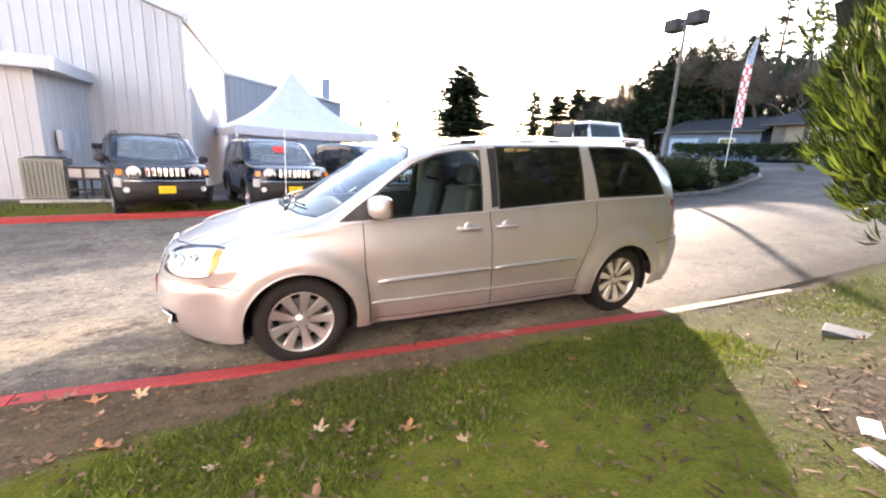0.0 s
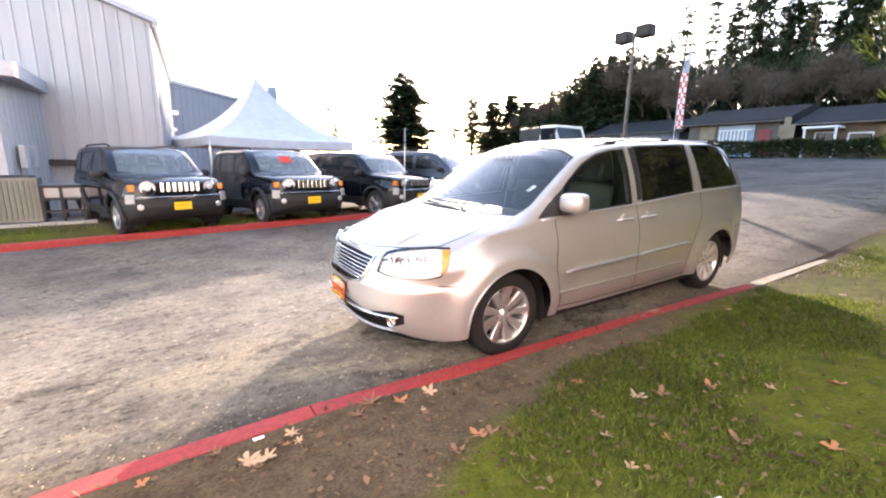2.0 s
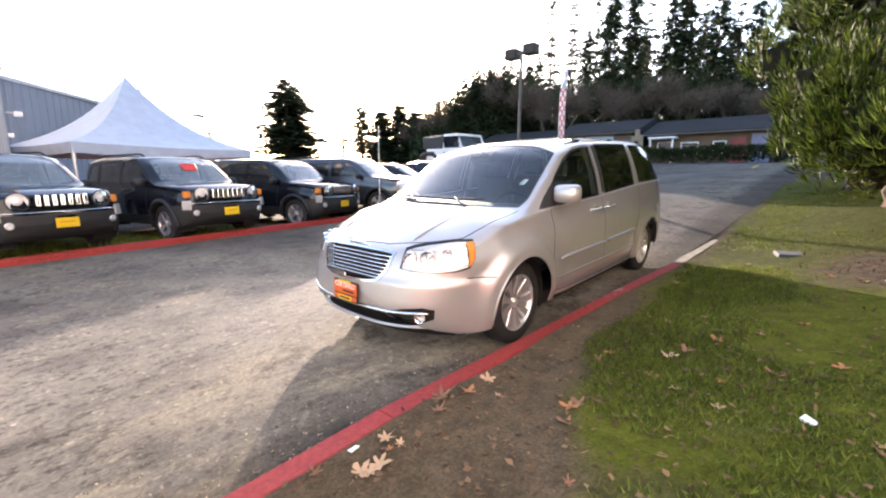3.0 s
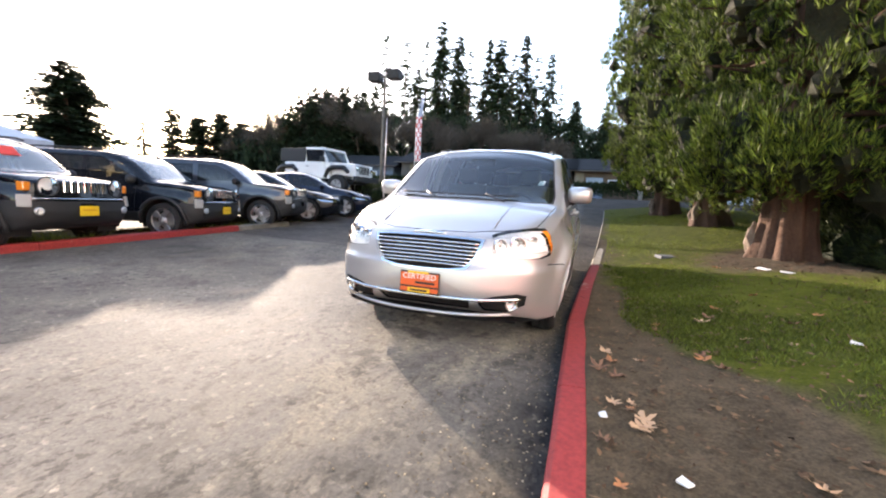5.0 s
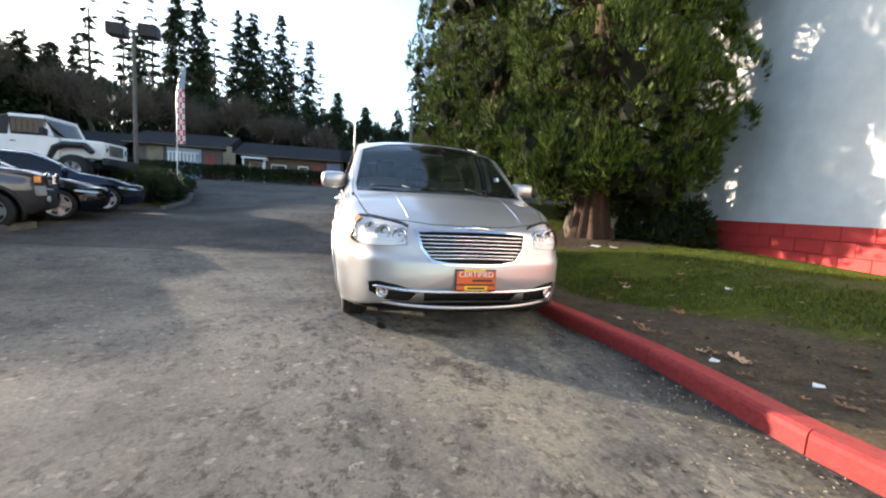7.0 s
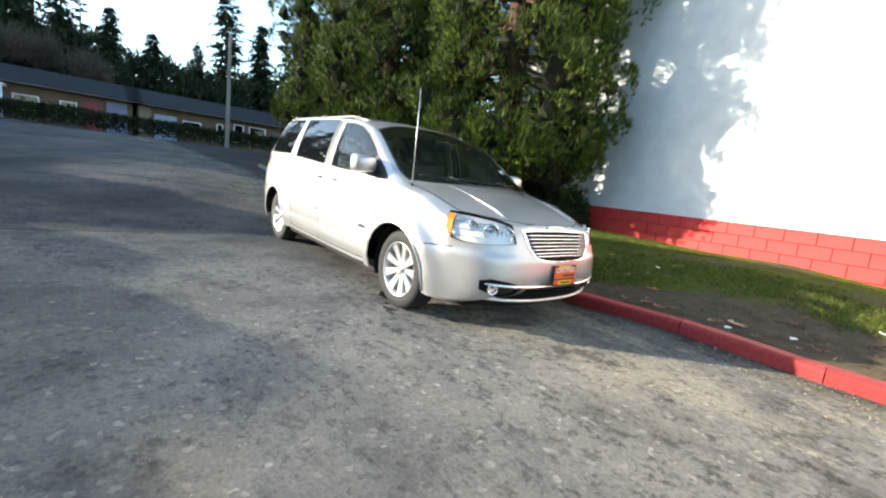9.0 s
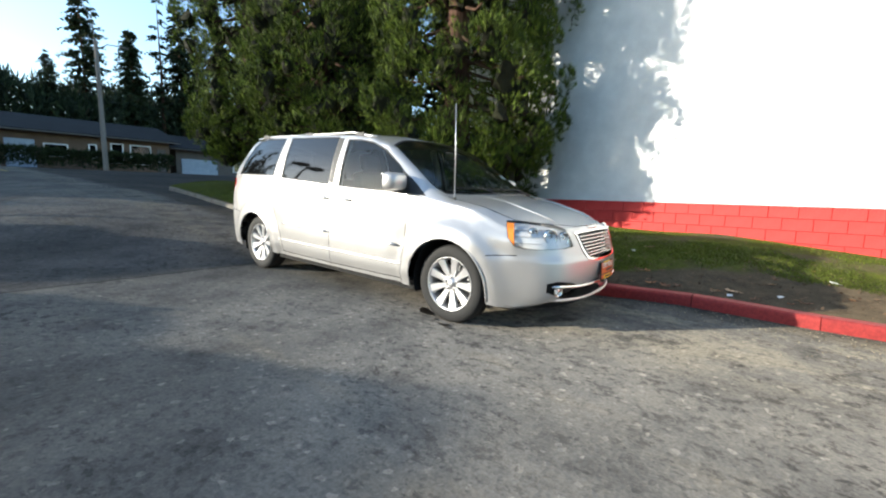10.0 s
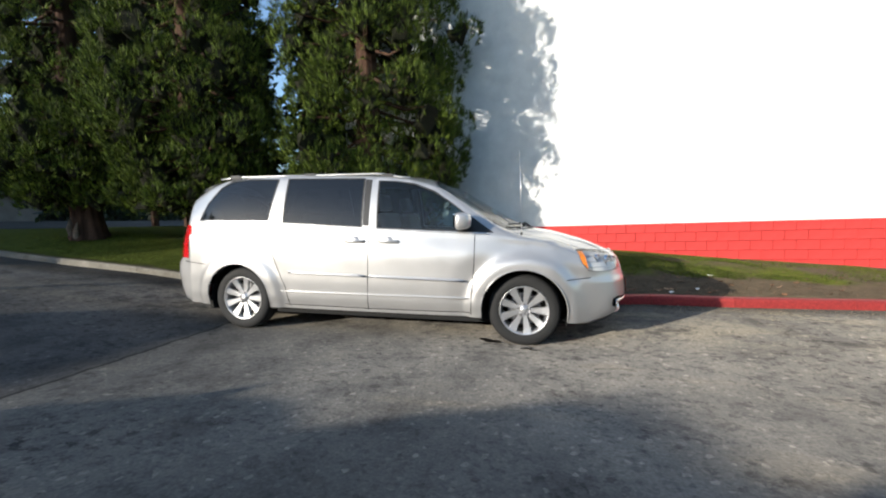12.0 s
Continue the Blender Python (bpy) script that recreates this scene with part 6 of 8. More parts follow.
# bark litter under the first tree
rng = random.Random(77)
verts, faces = [], []
for k in range(3200):
    a, r = rng.uniform(0, 6.283), abs(rng.gauss(0, 0.9)) + 0.25
    x, y = -3.1 + r * 1.5 * math.cos(a), 3.5 + r * math.sin(a)
    p, d = Vector((x, y, bank_z(x, y) + 0.012)), Vector((rng.uniform(-1, 1), rng.uniform(-1, 1), rng.uniform(-0.15, 0.25))).normalized()
    w = d.cross(Vector((0, 0, 1))) * rng.uniform(0.003, 0.012)
    ln = rng.uniform(0.02, 0.08)
    i = len(verts)
    verts += [p - w, p + d * ln - w * 0.4, p + d * ln + w * 0.4, p + w]
    faces.append((i, i + 1, i + 2, i + 3))
thing("bark_litter", "brown bark chips and twigs round the trunk", "litter", kind="stuff", me=mesh_of("bark_litter", verts, faces, make_leafy("bark_chips", (0.03, 0.019, 0.013), (0.11, 0.068, 0.045), 0.9, 0)))

# ---- grass, fallen leaves ----
rng = random.Random(5)
verts, faces = [], []
count = 0
while count < 110000:
    x = rng.uniform(-12.0, 8.0) if rng.random() < 0.35 else rng.uniform(-3.5, 4.0)
    y = kerb_y(x) + 0.2 + abs(rng.gauss(0, 1.7))
    if y > 5.3 - 0.08 * x:
        continue
    patch = noise.noise((x * 0.55, y * 0.8, 2.0)) + 0.35 * noise.noise((x * 2.2, y * 2.2, 7.0))
    strip_ = 0.3 + 0.28 * min(max(x - 0.2, 0.0), 1.8) + 0.12 * noise.noise((x * 1.3, 3.0, 1.0))
    bare = 1.1 * sm(strip_ + 0.5, strip_ - 0.2, y - kerb_y(x)) * sm(-3.5, -1.5, x) + 0.25 + 0.9 * sm(1.9, 1.0, math.hypot(x + 3.1, y - 3.8))
    if patch + 0.25 + 0.14 * sm(1.5, -1.0, x) - bare < rng.uniform(-0.15, 0.2):
        count += 0.25
        continue
    count += 1
    p = Vector((x, y, bank_z(x, y) - 0.004))
    h = rng.uniform(0.015, 0.042)
    a = rng.uniform(0, 6.283)
    d = Vector((math.cos(a), math.sin(a), 0))
    tip = p + Vector((rng.uniform(-0.03, 0.03), rng.uniform(-0.03, 0.03), h))
    i = len(verts)
    verts += [p - d * 0.004, p + d * 0.004, p.lerp(tip, 0.6) + d * 0.003, tip]
    faces.append((i, i + 1, i + 2, i + 3))
thing("grass", "short patchy green grass", "grass", kind="stuff", me=mesh_of("grass", verts, faces, GRASS))


def leaf_mesh(rng, lobes=5):
    """A dry lobed leaf, curled, about 12 cm across."""
    bm = bmesh.new()
    centre = bm.verts.new((0, 0, 0.004))
    ring = []
    n_ = lobes * 4
    for k in range(n_):
        a = 6.283 * k / n_
        r = (0.065, 0.045, 0.022, 0.045)[k % 4] * rng.uniform(0.8, 1.15) * (0.75 if 0.35 < (k / n_) < 0.65 else 1)
        ring.append(bm.verts.new((r * math.cos(a), r * math.sin(a), 0.006 + 0.035 * (r / 0.065) ** 2 * rng.uniform(0.1, 1.0))))
    for k in range(n_):
        bm.faces.new((centre, ring[k], ring[(k + 1) % n_]))
    stem = [bm.verts.new(v) for v in ((-0.02, -0.0015, 0.006), (-0.085, -0.001, 0.012), (-0.085, 0.001, 0.012), (-0.02, 0.0015, 0.006))]
    bm.faces.new(stem)
    return bm


LEAF_MATS = [plain("dry_leaf_orange", (0.36, 0.15, 0.06), 0.8), plain("dry_leaf_brown", (0.2, 0.1, 0.055), 0.85), plain("dry_leaf_tan", (0.42, 0.27, 0.16), 0.8)]
rng = random.Random(21)
leaf_meshes = [from_bm("fallen_leaf", leaf_mesh(rng, rng.choice((4, 5, 6))), LEAF_MATS[k % 3]) for k in range(9)]
spots = [(1.31, 1.25, 1.3), (1.42, 1.33, 1.0), (1.16, 1.32, 1.1), (0.03, 2.06, 1.2), (-0.1, 2.12, 1.2), (-0.38, 2.25, 1.0), (0.12, 2.6, 1.3), (1.97, 1.4, 1.1), (0.95, 1.3, 1.1), (1.75, 1.3, 0.9), (0.5, 2.2, 0.9), (0.25, 1.7, 0.8)]
for k in range(60):
    x = rng.uniform(-4.5, 6.0) if k % 3 else rng.uniform(-1.0, 2.6)
    y = kerb_y(x) + 0.22 + abs(rng.gauss(0, 1.3))
    if y < 5.2 - 0.08 * x:
        spots.append((x, y, rng.uniform(0.45, 1.1)))
for x, y, s in spots:
    ob = thing("fallen_leaf", "dry curled brown leaf lying on the lawn", "leaf", pose(x, y, bank_z(x, y) + 0.006, rng.uniform(-12, 12), rng.uniform(-12, 12), rng.uniform(0, 360)), group="fallen leaves", me=rng.choice(leaf_meshes))
    ob.scale = (s * 0.8, s * 0.8, s * 0.8)
SCRAP = plain("white_scrap", (0.75, 0.74, 0.72), 0.6)
for x, y, sx, sy, a in ((2.77, 2.36, 0.1, 0.05, 20), (0.62, 2.75, 0.06, 0.035, 60), (1.9, 1.25, 0.05, 0.03, 10), (2.3, 1.5, 0.05, 0.03, 40), (-2.31, 3.22, 0.15, 0.08, 30), (-2.02, 3.36, 0.14, 0.08, 75)):
    bm = box_bm(sx, sy, 0.008, 0.003)
    for v in bm.verts:
        v.co.z += 0.12 * v.co.x * v.co.x / sx + 0.02 * noise.noise(v.co * 30)
    thing("paper_scrap", "crumpled white paper scrap on the grass", "litter", pose(x, y, bank_z(x, y) + 0.012, 4, 6, a), group="paper scraps", me=from_bm("paper_scrap", bm, SCRAP))
thing("access_cover", "flat dark grey access cover set in the lawn", "cover", pose(-4.0, 2.48, bank_z(-4.0, 2.48) - 0.012, 3, 0, 110), me=from_bm("access_cover", box_bm(0.42, 0.22, 0.05, 0.01), worn("slate_cover", (0.07, 0.078, 0.09), (0.11, 0.12, 0.135), 0.7, big=4)))

# crumbled leaves, twigs and grit all over the lawn
rng = random.Random(91)
verts, faces = [], []
for k in range(3400):
    x = rng.uniform(-5.0, 7.0) if k % 2 else rng.uniform(-1.0, 4.2)
    y = kerb_y(x) + 0.18 + abs(rng.gauss(0, 1.4))
    if y > 5.2 - 0.08 * x:
        continue
    p = Vector((x, y, bank_z(x, y) + 0.014))
    d = Vector((rng.uniform(-1, 1), rng.uniform(-1, 1), rng.uniform(-0.25, 0.3))).normalized()
    w = d.cross(Vector((rng.uniform(-0.3, 0.3), rng.uniform(-0.3, 0.3), 1))) * rng.uniform(0.003, 0.014)
    ln = rng.uniform(0.008, 0.05)
    i = len(verts)
    verts += [p - w, p + d * ln * 0.6 - w * 1.2, p + d * ln, p + d * ln * 0.4 + w * 1.3]
    faces.append((i, i + 1, i + 2, i + 3))
thing("leaf_litter", "crumbled brown leaf bits and twigs on the lawn", "litter", kind="stuff", me=mesh_of("leaf_litter", verts, faces, make_leafy("leaf_bits", (0.045, 0.026, 0.015), (0.17, 0.105, 0.062), 0.9, 0)))

# blades on the far verge
rng = random.Random(17)
verts, faces = [], []
for k in range(9000):
    x, y = rng.uniform(-6.2, 7.5), -6.5 - abs(rng.gauss(0, 0.9))
    if y < -9.0 or noise.noise((x * 0.8, y * 0.8, 4)) < -0.12:
        continue
    p = Vector((x, y, lot_z(x, y) + 0.005))
    a = rng.uniform(0, 6.283)
    d = Vector((math.cos(a), math.sin(a), 0)) * 0.008
    i = len(verts)
    tip = p + Vector((rng.uniform(-0.05, 0.05), rng.uniform(-0.05, 0.05), rng.uniform(0.05, 0.13)))
    verts += [p - d, p + d, tip]
    faces.append((i, i + 1, i + 2))
thing("rough_grass", "rough green grass behind the far kerb", "grass", kind="stuff", me=mesh_of("rough_grass", verts, faces, GRASS))

# ---- far side: sheds, tent, cooling unit ----
ROOF_METAL = worn("roof_edge_metal", (0.4, 0.42, 0.45), (0.5, 0.52, 0.55), 0.5, big=1.0, fine=20, relief=0.05)
BLUE_METAL = worn("blue_grey_sheet", (0.19, 0.215, 0.26), (0.23, 0.26, 0.31), 0.55, big=0.8, fine=90, relief=0.02)


def ribbed_wall(name, a, b, z0, z1a, z1b, material, parent, pitch=0.3, depth=0.025, label=""):
    """A sheet-metal wall from a to b with upright ribs; its top runs from z1a to z1b."""
    a, b = Vector((*a, 0)), Vector((*b, 0))
    d = (b - a)
    n_ = Vector((d.y, -d.x, 0)).normalized()
    long = d.length
    prof = []
    u = 0.0
    while u < long:
        for du, o in ((0, 0), (pitch * 0.78, 0), (pitch * 0.84, depth), (pitch * 0.94, depth)):
            if u + du <= long:
                prof.append((u + du, o))
        u += pitch
    prof.append((long, 0))
    verts, faces = [], []
    for u, o in prof:
        p = a + d * (u / long) + n_ * o
        top = z1a + (z1b - z1a) * u / long
        verts += [(p.x, p.y, z0), (p.x, p.y, top)]
    for i in range(len(prof) - 1):
        faces.append((2 * i, 2 * i + 2, 2 * i + 3, 2 * i + 1))
    return part(name, mesh_of(name, verts, faces, material), parent, label)


SHED = thing("metal_shed", "tall grey ribbed sheet-metal shed", "building", pose(0, 0, 0))
ribbed_wall("wall", (14.0, -12.0), (2.2, -12.0), -0.3, 9.0, 5.15, METAL_WALL, SHED, label="ribbed grey wall in shade")
ribbed_wall("wall", (2.2, -12.0), (1.75, -21.8), -0.3, 5.15, 5.2, METAL_WALL, SHED, label="ribbed wall in low sun")
part("roof", mesh_of("roof", [(14.2, -11.85, 9.05), (2.0, -11.85, 5.12), (1.55, -22, 5.17), (14.2, -22, 9.05), (14.2, -11.85, 9.2), (2.0, -11.85, 5.27), (1.55, -22, 5.32), (14.2, -22, 9.2)],
                          [(0, 1, 2, 3), (4, 7, 6, 5), (0, 4, 5, 1), (1, 5, 6, 2), (2, 6, 7, 3), (3, 7, 4, 0)], ROOF_METAL), SHED)
part("gutter", from_bm("gutter", tube_bm([(2.1, -11.9, 5.1), (1.68, -21.9, 5.15)], 0.07, 8), ROOF_METAL), SHED)
part("core", from_bm("core", box_bm(11.6, 9.6, 4.8, 0, (8.1, -16.95, 2.1)), METAL_WALL), SHED)
for z, y in ((2.75, -15.0), (2.4, -19.5)):
    lamp_ = part("wall_lamp", None, SHED, "small white wall floodlight", pose(1.95, y, z + 0.3))
    part("bracket", from_bm("bracket", box_bm(0.2, 0.05, 0.05, 0.01, (-0.05, 0, 0)), ROOF_METAL), lamp_)
    part("lamp_head", from_bm("lamp_head", box_bm(0.18, 0.26, 0.14, 0.03, (-0.2, 0, -0.03)), SCRAP), lamp_)
HALL_B = thing("metal_hall", "long low blue-grey sheet-metal hall behind the tent", "building", pose(0, 0, 0))
ribbed_wall("wall", (1.8, -21.9), (-5.6, -30.0), -0.3, 5.0, 4.7, BLUE_METAL, HALL_B, 0.4)
part("roof", mesh_of("roof", [(1.9, -21.7, 5.0), (-5.8, -30.0, 4.7), (0, -38, 4.7), (9, -30, 5.2), (1.9, -21.7, 5.15), (-5.8, -30.0, 4.85), (0, -38, 4.85), (9, -30, 5.35)],
                          [(0, 1, 2, 3), (4, 7, 6, 5), (0, 4, 5, 1), (1, 5, 6, 2), (2, 6, 7, 3), (3, 7, 4, 0)], ROOF_METAL), HALL_B)
ribbed_wall("wall", (-5.6, -30.0), (0, -37.8), -0.3, 4.7, 4.7, BLUE_METAL, HALL_B, 0.4)
part("chimney", from_bm("chimney", box_bm(0.55, 0.55, 1.6, 0.03, (-4.4, -29.2, 5.5)), BLUE_METAL), HALL_B, "square sheet-metal flue")
ANNEX = thing("annex", "pale boarded annex with a flat metal eave", "building", pose(0, 0, 0))
ribbed_wall("wall", (9.0, -9.3), (5.05, -9.5), 0.0, 3.1, 3.1, METAL_WALL, ANNEX, 0.25, 0.012)
ribbed_wall("wall", (5.05, -9.5), (4.75, -12.0), 0.0, 3.1, 3.1, METAL_WALL, ANNEX, 0.25, 0.012)
part("eave", from_bm("eave", box_bm(4.6, 3.1, 0.3, 0.02, (6.9, -10.7, 3.2)), ROOF_METAL), ANNEX, "pale flat eave")
for y in (-10.1, -10.9):
    bm = box_bm(0.12, 0.34, 0.5, 0.03, (4.87, y, 1.45))
    part("meter_box", from_bm("meter_box", bm, ROOF_METAL), ANNEX, "grey meter box")

UNIT = thing("cooling_unit", "dull beige cooling unit with louvred front and dark steel frame", "air conditioner", pose(4.55, -9.0, lot_z(4.5, -9.0), 0, 0, 4))
BEIGE = worn("beige_enamel", (0.2, 0.2, 0.17), (0.27, 0.265, 0.225), 0.6, big=3, fine=60)
part("base", from_bm("base", box_bm(1.7, 1.0, 0.08, 0.01, (-0.1, 0, 0.04)), CONCRETE), UNIT)
part("cabinet", from_bm("cabinet", box_bm(0.78, 0.75, 0.9, 0.02, (0.32, 0, 0.55)), BEIGE), UNIT)
for k in range(9):
    part("louvre", from_bm("louvre", box_bm(0.045, 0.02, 0.8, 0.004, (0.0 + 0.08 * k, 0.385, 0.55)), plain("louvre_green", (0.13, 0.145, 0.12), 0.5)), UNIT)
part("fan_grille", from_bm("fan_grille", box_bm(0.6, 0.6, 0.03, 0.01, (0.32, 0, 1.02)), BLACK_PLASTIC), UNIT)
for x in (-0.75, -0.4, -0.1):
    for y in (-0.32, 0.32):
        part("frame_post", from_bm("frame_post", box_bm(0.05, 0.05, 0.75, 0.006, (x, y, 0.46)), BLACK_PLASTIC), UNIT)
for z in (0.3, 0.55, 0.82):
    part("frame_rail", from_bm("frame_rail", box_bm(0.75, 0.05, 0.05, 0.006, (-0.42, 0.33, z)), BLACK_PLASTIC), UNIT)
part("duct", from_bm("duct", box_bm(0.72, 0.6, 0.3, 0.05, (-0.42, 0, 0.7)), plain("galvanised_sheet", (0.3, 0.32, 0.34), 0.45, 0.6)), UNIT)
thing("steel_rail", "dark steel rail fixed along the shed wall", "rail", pose(4.35, -11.85, 1.3), me=from_bm("steel_rail", box_bm(1.5, 0.12, 0.16, 0.02), BLACK_PLASTIC))

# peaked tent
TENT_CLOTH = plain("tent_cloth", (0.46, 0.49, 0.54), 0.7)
TENT = thing("party_tent", "white peaked frame tent with scalloped edges", "tent", pose(-1.15, -16.0, lot_z(-1.1, -16.0), 0, 0, 12))
half, n_ = 2.75, 14
verts, faces = [], []
eave, peak = 2.4, 4.85
for side in range(4):
    rot = Matrix.Rotation(side * math.pi / 2, 3, "Z")
    k0 = len(verts)
    for i in range(n_ + 1):
        f = i / n_
        r = half * (1 - f)
        z = eave + (peak - eave) * (0.4 * f + 0.6 * f ** 2.6)
        for j in range(9):
            s = j / 8 * 2 - 1
            verts.append(tuple(rot @ Vector((r * s, -r, z - 0.05 * (1 - s * s) * (1 - f)))))
    for i in range(n_):
        for j in range(8):
            a = k0 + i * 9 + j
            faces.append((a, a + 1, a + 10, a + 9))
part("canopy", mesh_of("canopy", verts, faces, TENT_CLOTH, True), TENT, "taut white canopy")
for side in range(4):
    rot = Matrix.Rotation(side * math.pi / 2, 4, "Z")
    verts, faces = [], []
    for j in range(17):
        s = j / 8 - 1
        z = eave - 0.05 * (1 - s * s)
        verts += [(half * s, -half, z), (half * s, -half - 0.01, z - 0.3)]
    faces = [(2 * j, 2 * j + 2, 2 * j + 3, 2 * j + 1) for j in range(16)]
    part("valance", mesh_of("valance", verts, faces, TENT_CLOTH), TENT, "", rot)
for sx in (1, -1):
    for sy in (1, -1):
        part("pole", from_bm("pole", tube_bm([(sx * (half - 0.05), sy * (half - 0.05), 0), (sx * (half - 0.05), sy * (half - 0.05), eave)], 0.045, 8), ALLOY), TENT)
part("finial", from_bm("finial", tube_bm([(0, 0, peak - 0.1), (0, 0, peak + 0.1)], [0.05, 0.02], 8), ALLOY), TENT)

# ---- white off-roader on the raised bank ----
def back(x, y, k=1.0):
    """The planted bank and what stands on it, set out from one mark on the road."""
    return 3.85 + (x - 3.85) * k, -0.97 + (y + 0.97) * k


def build_offroader():
    m = pose(-12.4, -8.9, 1.05, 0, 0, 86)
    car = thing("off_road_vehicle", "white off-road vehicle with a black hard top on a bank", "off-roader", m)
    part("tub", from_bm("tub", box_bm(2.2, 1.56, 0.62, 0.05, (-1.35, 0, 0.98)), WHITE_PAINT), car, "white painted body tub")
    part("rocker", from_bm("rocker", box_bm(1.4, 1.5, 0.14, 0.03, (-1.2, 0, 0.62)), BLACK_PLASTIC), car)
    bm = box_bm(1.25, 1.3, 0.5, 0.06, (0.1, 0, 1.05))
    for v in bm.verts:
        if v.co.x > 0.3:
            v.co.y *= 0.88
            v.co.z -= 0.03
    part("bonnet", from_bm("bonnet", bm, WHITE_PAINT), car)
    grille = part("grille", from_bm("grille", box_bm(0.06, 1.15, 0.46, 0.03, (0.74, 0, 1.02)), WHITE_PAINT), car, "white seven-slot grille")
    for i in range(7):
        part("slot", from_bm("slot", box_bm(0.03, 0.055, 0.3, 0.01, (0.77, (i - 3) * 0.1, 1.04)), DARK_VOID), grille)
    for s in (1, -1):
        lamp_ = part("headlamp", from_bm("headlamp", spin_bm([(0.1, -0.02), (0.1, 0.01), (0.06, 0.025), (0.0, 0.03)], 18), LENS, True), car, "round headlamp", pose(0.76, s * 0.46, 1.08, 0, 0, -90))
        for x in (0.1, -2.3):
            pts = [(x - 0.56, s * 0.8, 0.72), (x - 0.42, s * 0.8, 1.0), (x - 0.2, s * 0.8, 1.1), (x + 0.3, s * 0.8, 1.1), (x + 0.5, s * 0.8, 0.92)]
            bm = tube_bm(pts, [0.07, 0.09, 0.1, 0.1, 0.07], 6)
            part("fender_flare", from_bm("fender_flare", bm, BLACK_PLASTIC), car, "black plastic flare")
        door = part("door", from_bm("door", box_bm(0.95, 0.03, 0.6, 0.02, (-0.95, s * 0.79, 1.0)), WHITE_PAINT), car)
        part("handle", from_bm("handle", box_bm(0.12, 0.03, 0.03, 0.008, (-1.3, s * 0.82, 1.12)), BLACK_PLASTIC), door)
        part("door_window", from_bm("door_window", box_bm(0.85, 0.02, 0.42, 0.02, (-0.98, s * 0.74, 1.55)), TINTED), car)
        part("window_frame", from_bm("window_frame", tube_bm([(-0.48, s * 0.745, 1.3), (-0.66, s * 0.7, 1.78), (-1.42, s * 0.7, 1.8), (-1.42, s * 0.745, 1.3)], 0.035, 6), WHITE_PAINT), car)
        part("door_mirror", from_bm("door_mirror", box_bm(0.1, 0.2, 0.18, 0.03, (-0.5, s * 0.92, 1.4)), BLACK_PLASTIC), car)
    part("windscreen", from_bm("windscreen", box_bm(0.02, 1.3, 0.5, 0.01), GLASS), car, "upright windscreen", pose(-0.55, 0, 1.54, 0, -24, 0))
    part("screen_frame", from_bm("screen_frame", tube_bm([(-0.43, -0.7, 1.3), (-0.66, -0.68, 1.8), (-0.66, 0.68, 1.8), (-0.43, 0.7, 1.3)], 0.04, 6), WHITE_PAINT), car)
    part("hard_top", from_bm("hard_top", box_bm(1.3, 1.42, 0.52, 0.06, (-2.1, 0, 1.56)), BLACK_PLASTIC), car, "black hard top")
    part("roof_panel", from_bm("roof_panel", box_bm(0.85, 1.4, 0.06, 0.02, (-1.05, 0, 1.83)), WHITE_PAINT), car)
    part("bumper", from_bm("bumper", box_bm(0.16, 1.6, 0.2, 0.03, (0.9, 0, 0.7)), BLACK_PLASTIC), car, "black steel bumper")
    part("chassis", from_bm("chassis", box_bm(3.2, 0.9, 0.2, 0.03, (-1.0, 0, 0.6)), DARK_VOID), car)
    for x in (0.1, -2.3):
        for s in (1, -1):
            build_wheel(car, pose(x, s * 0.74, 0.42, 0, 0, 0 if s > 0 else 180), 5, 0.42, 0.23, 0.27)
    return car


off_roader = build_offroader()
off_roader.scale = (1.1, 1.1, 1.1)


def mound(name, label, x, y, rx, ry, high, material, n_=22, base=None):
    verts, faces = [], []
    for i in range(9):
        f = i / 8
        for k in range(n_):
            a = 6.283 * k / n_
            px, py = x + rx * f * math.cos(a), y + ry * f * math.sin(a)
            verts.append((px, py, (ground_z(px, py) - 0.05 if base is None else base) + high * (1 - f ** 2.2) * (1 + 0.1 * noise.noise((px, py, 1))) - (0.1 if i == 8 else 0)))
    for i in range(8):
        for k in range(n_):
            faces.append((i * n_ + k, i * n_ + (k + 1) % n_, (i + 1) * n_ + (k + 1) % n_, (i + 1) * n_ + k))
    return thing(name, label, "bank", kind="structure", me=mesh_of(name, verts, faces, material, True))


mound("bank", "raised earth bank with low plants beside the road", *back(-14.2, -10.6), 6.4, 3.6, 1.05, VERGE, 28)


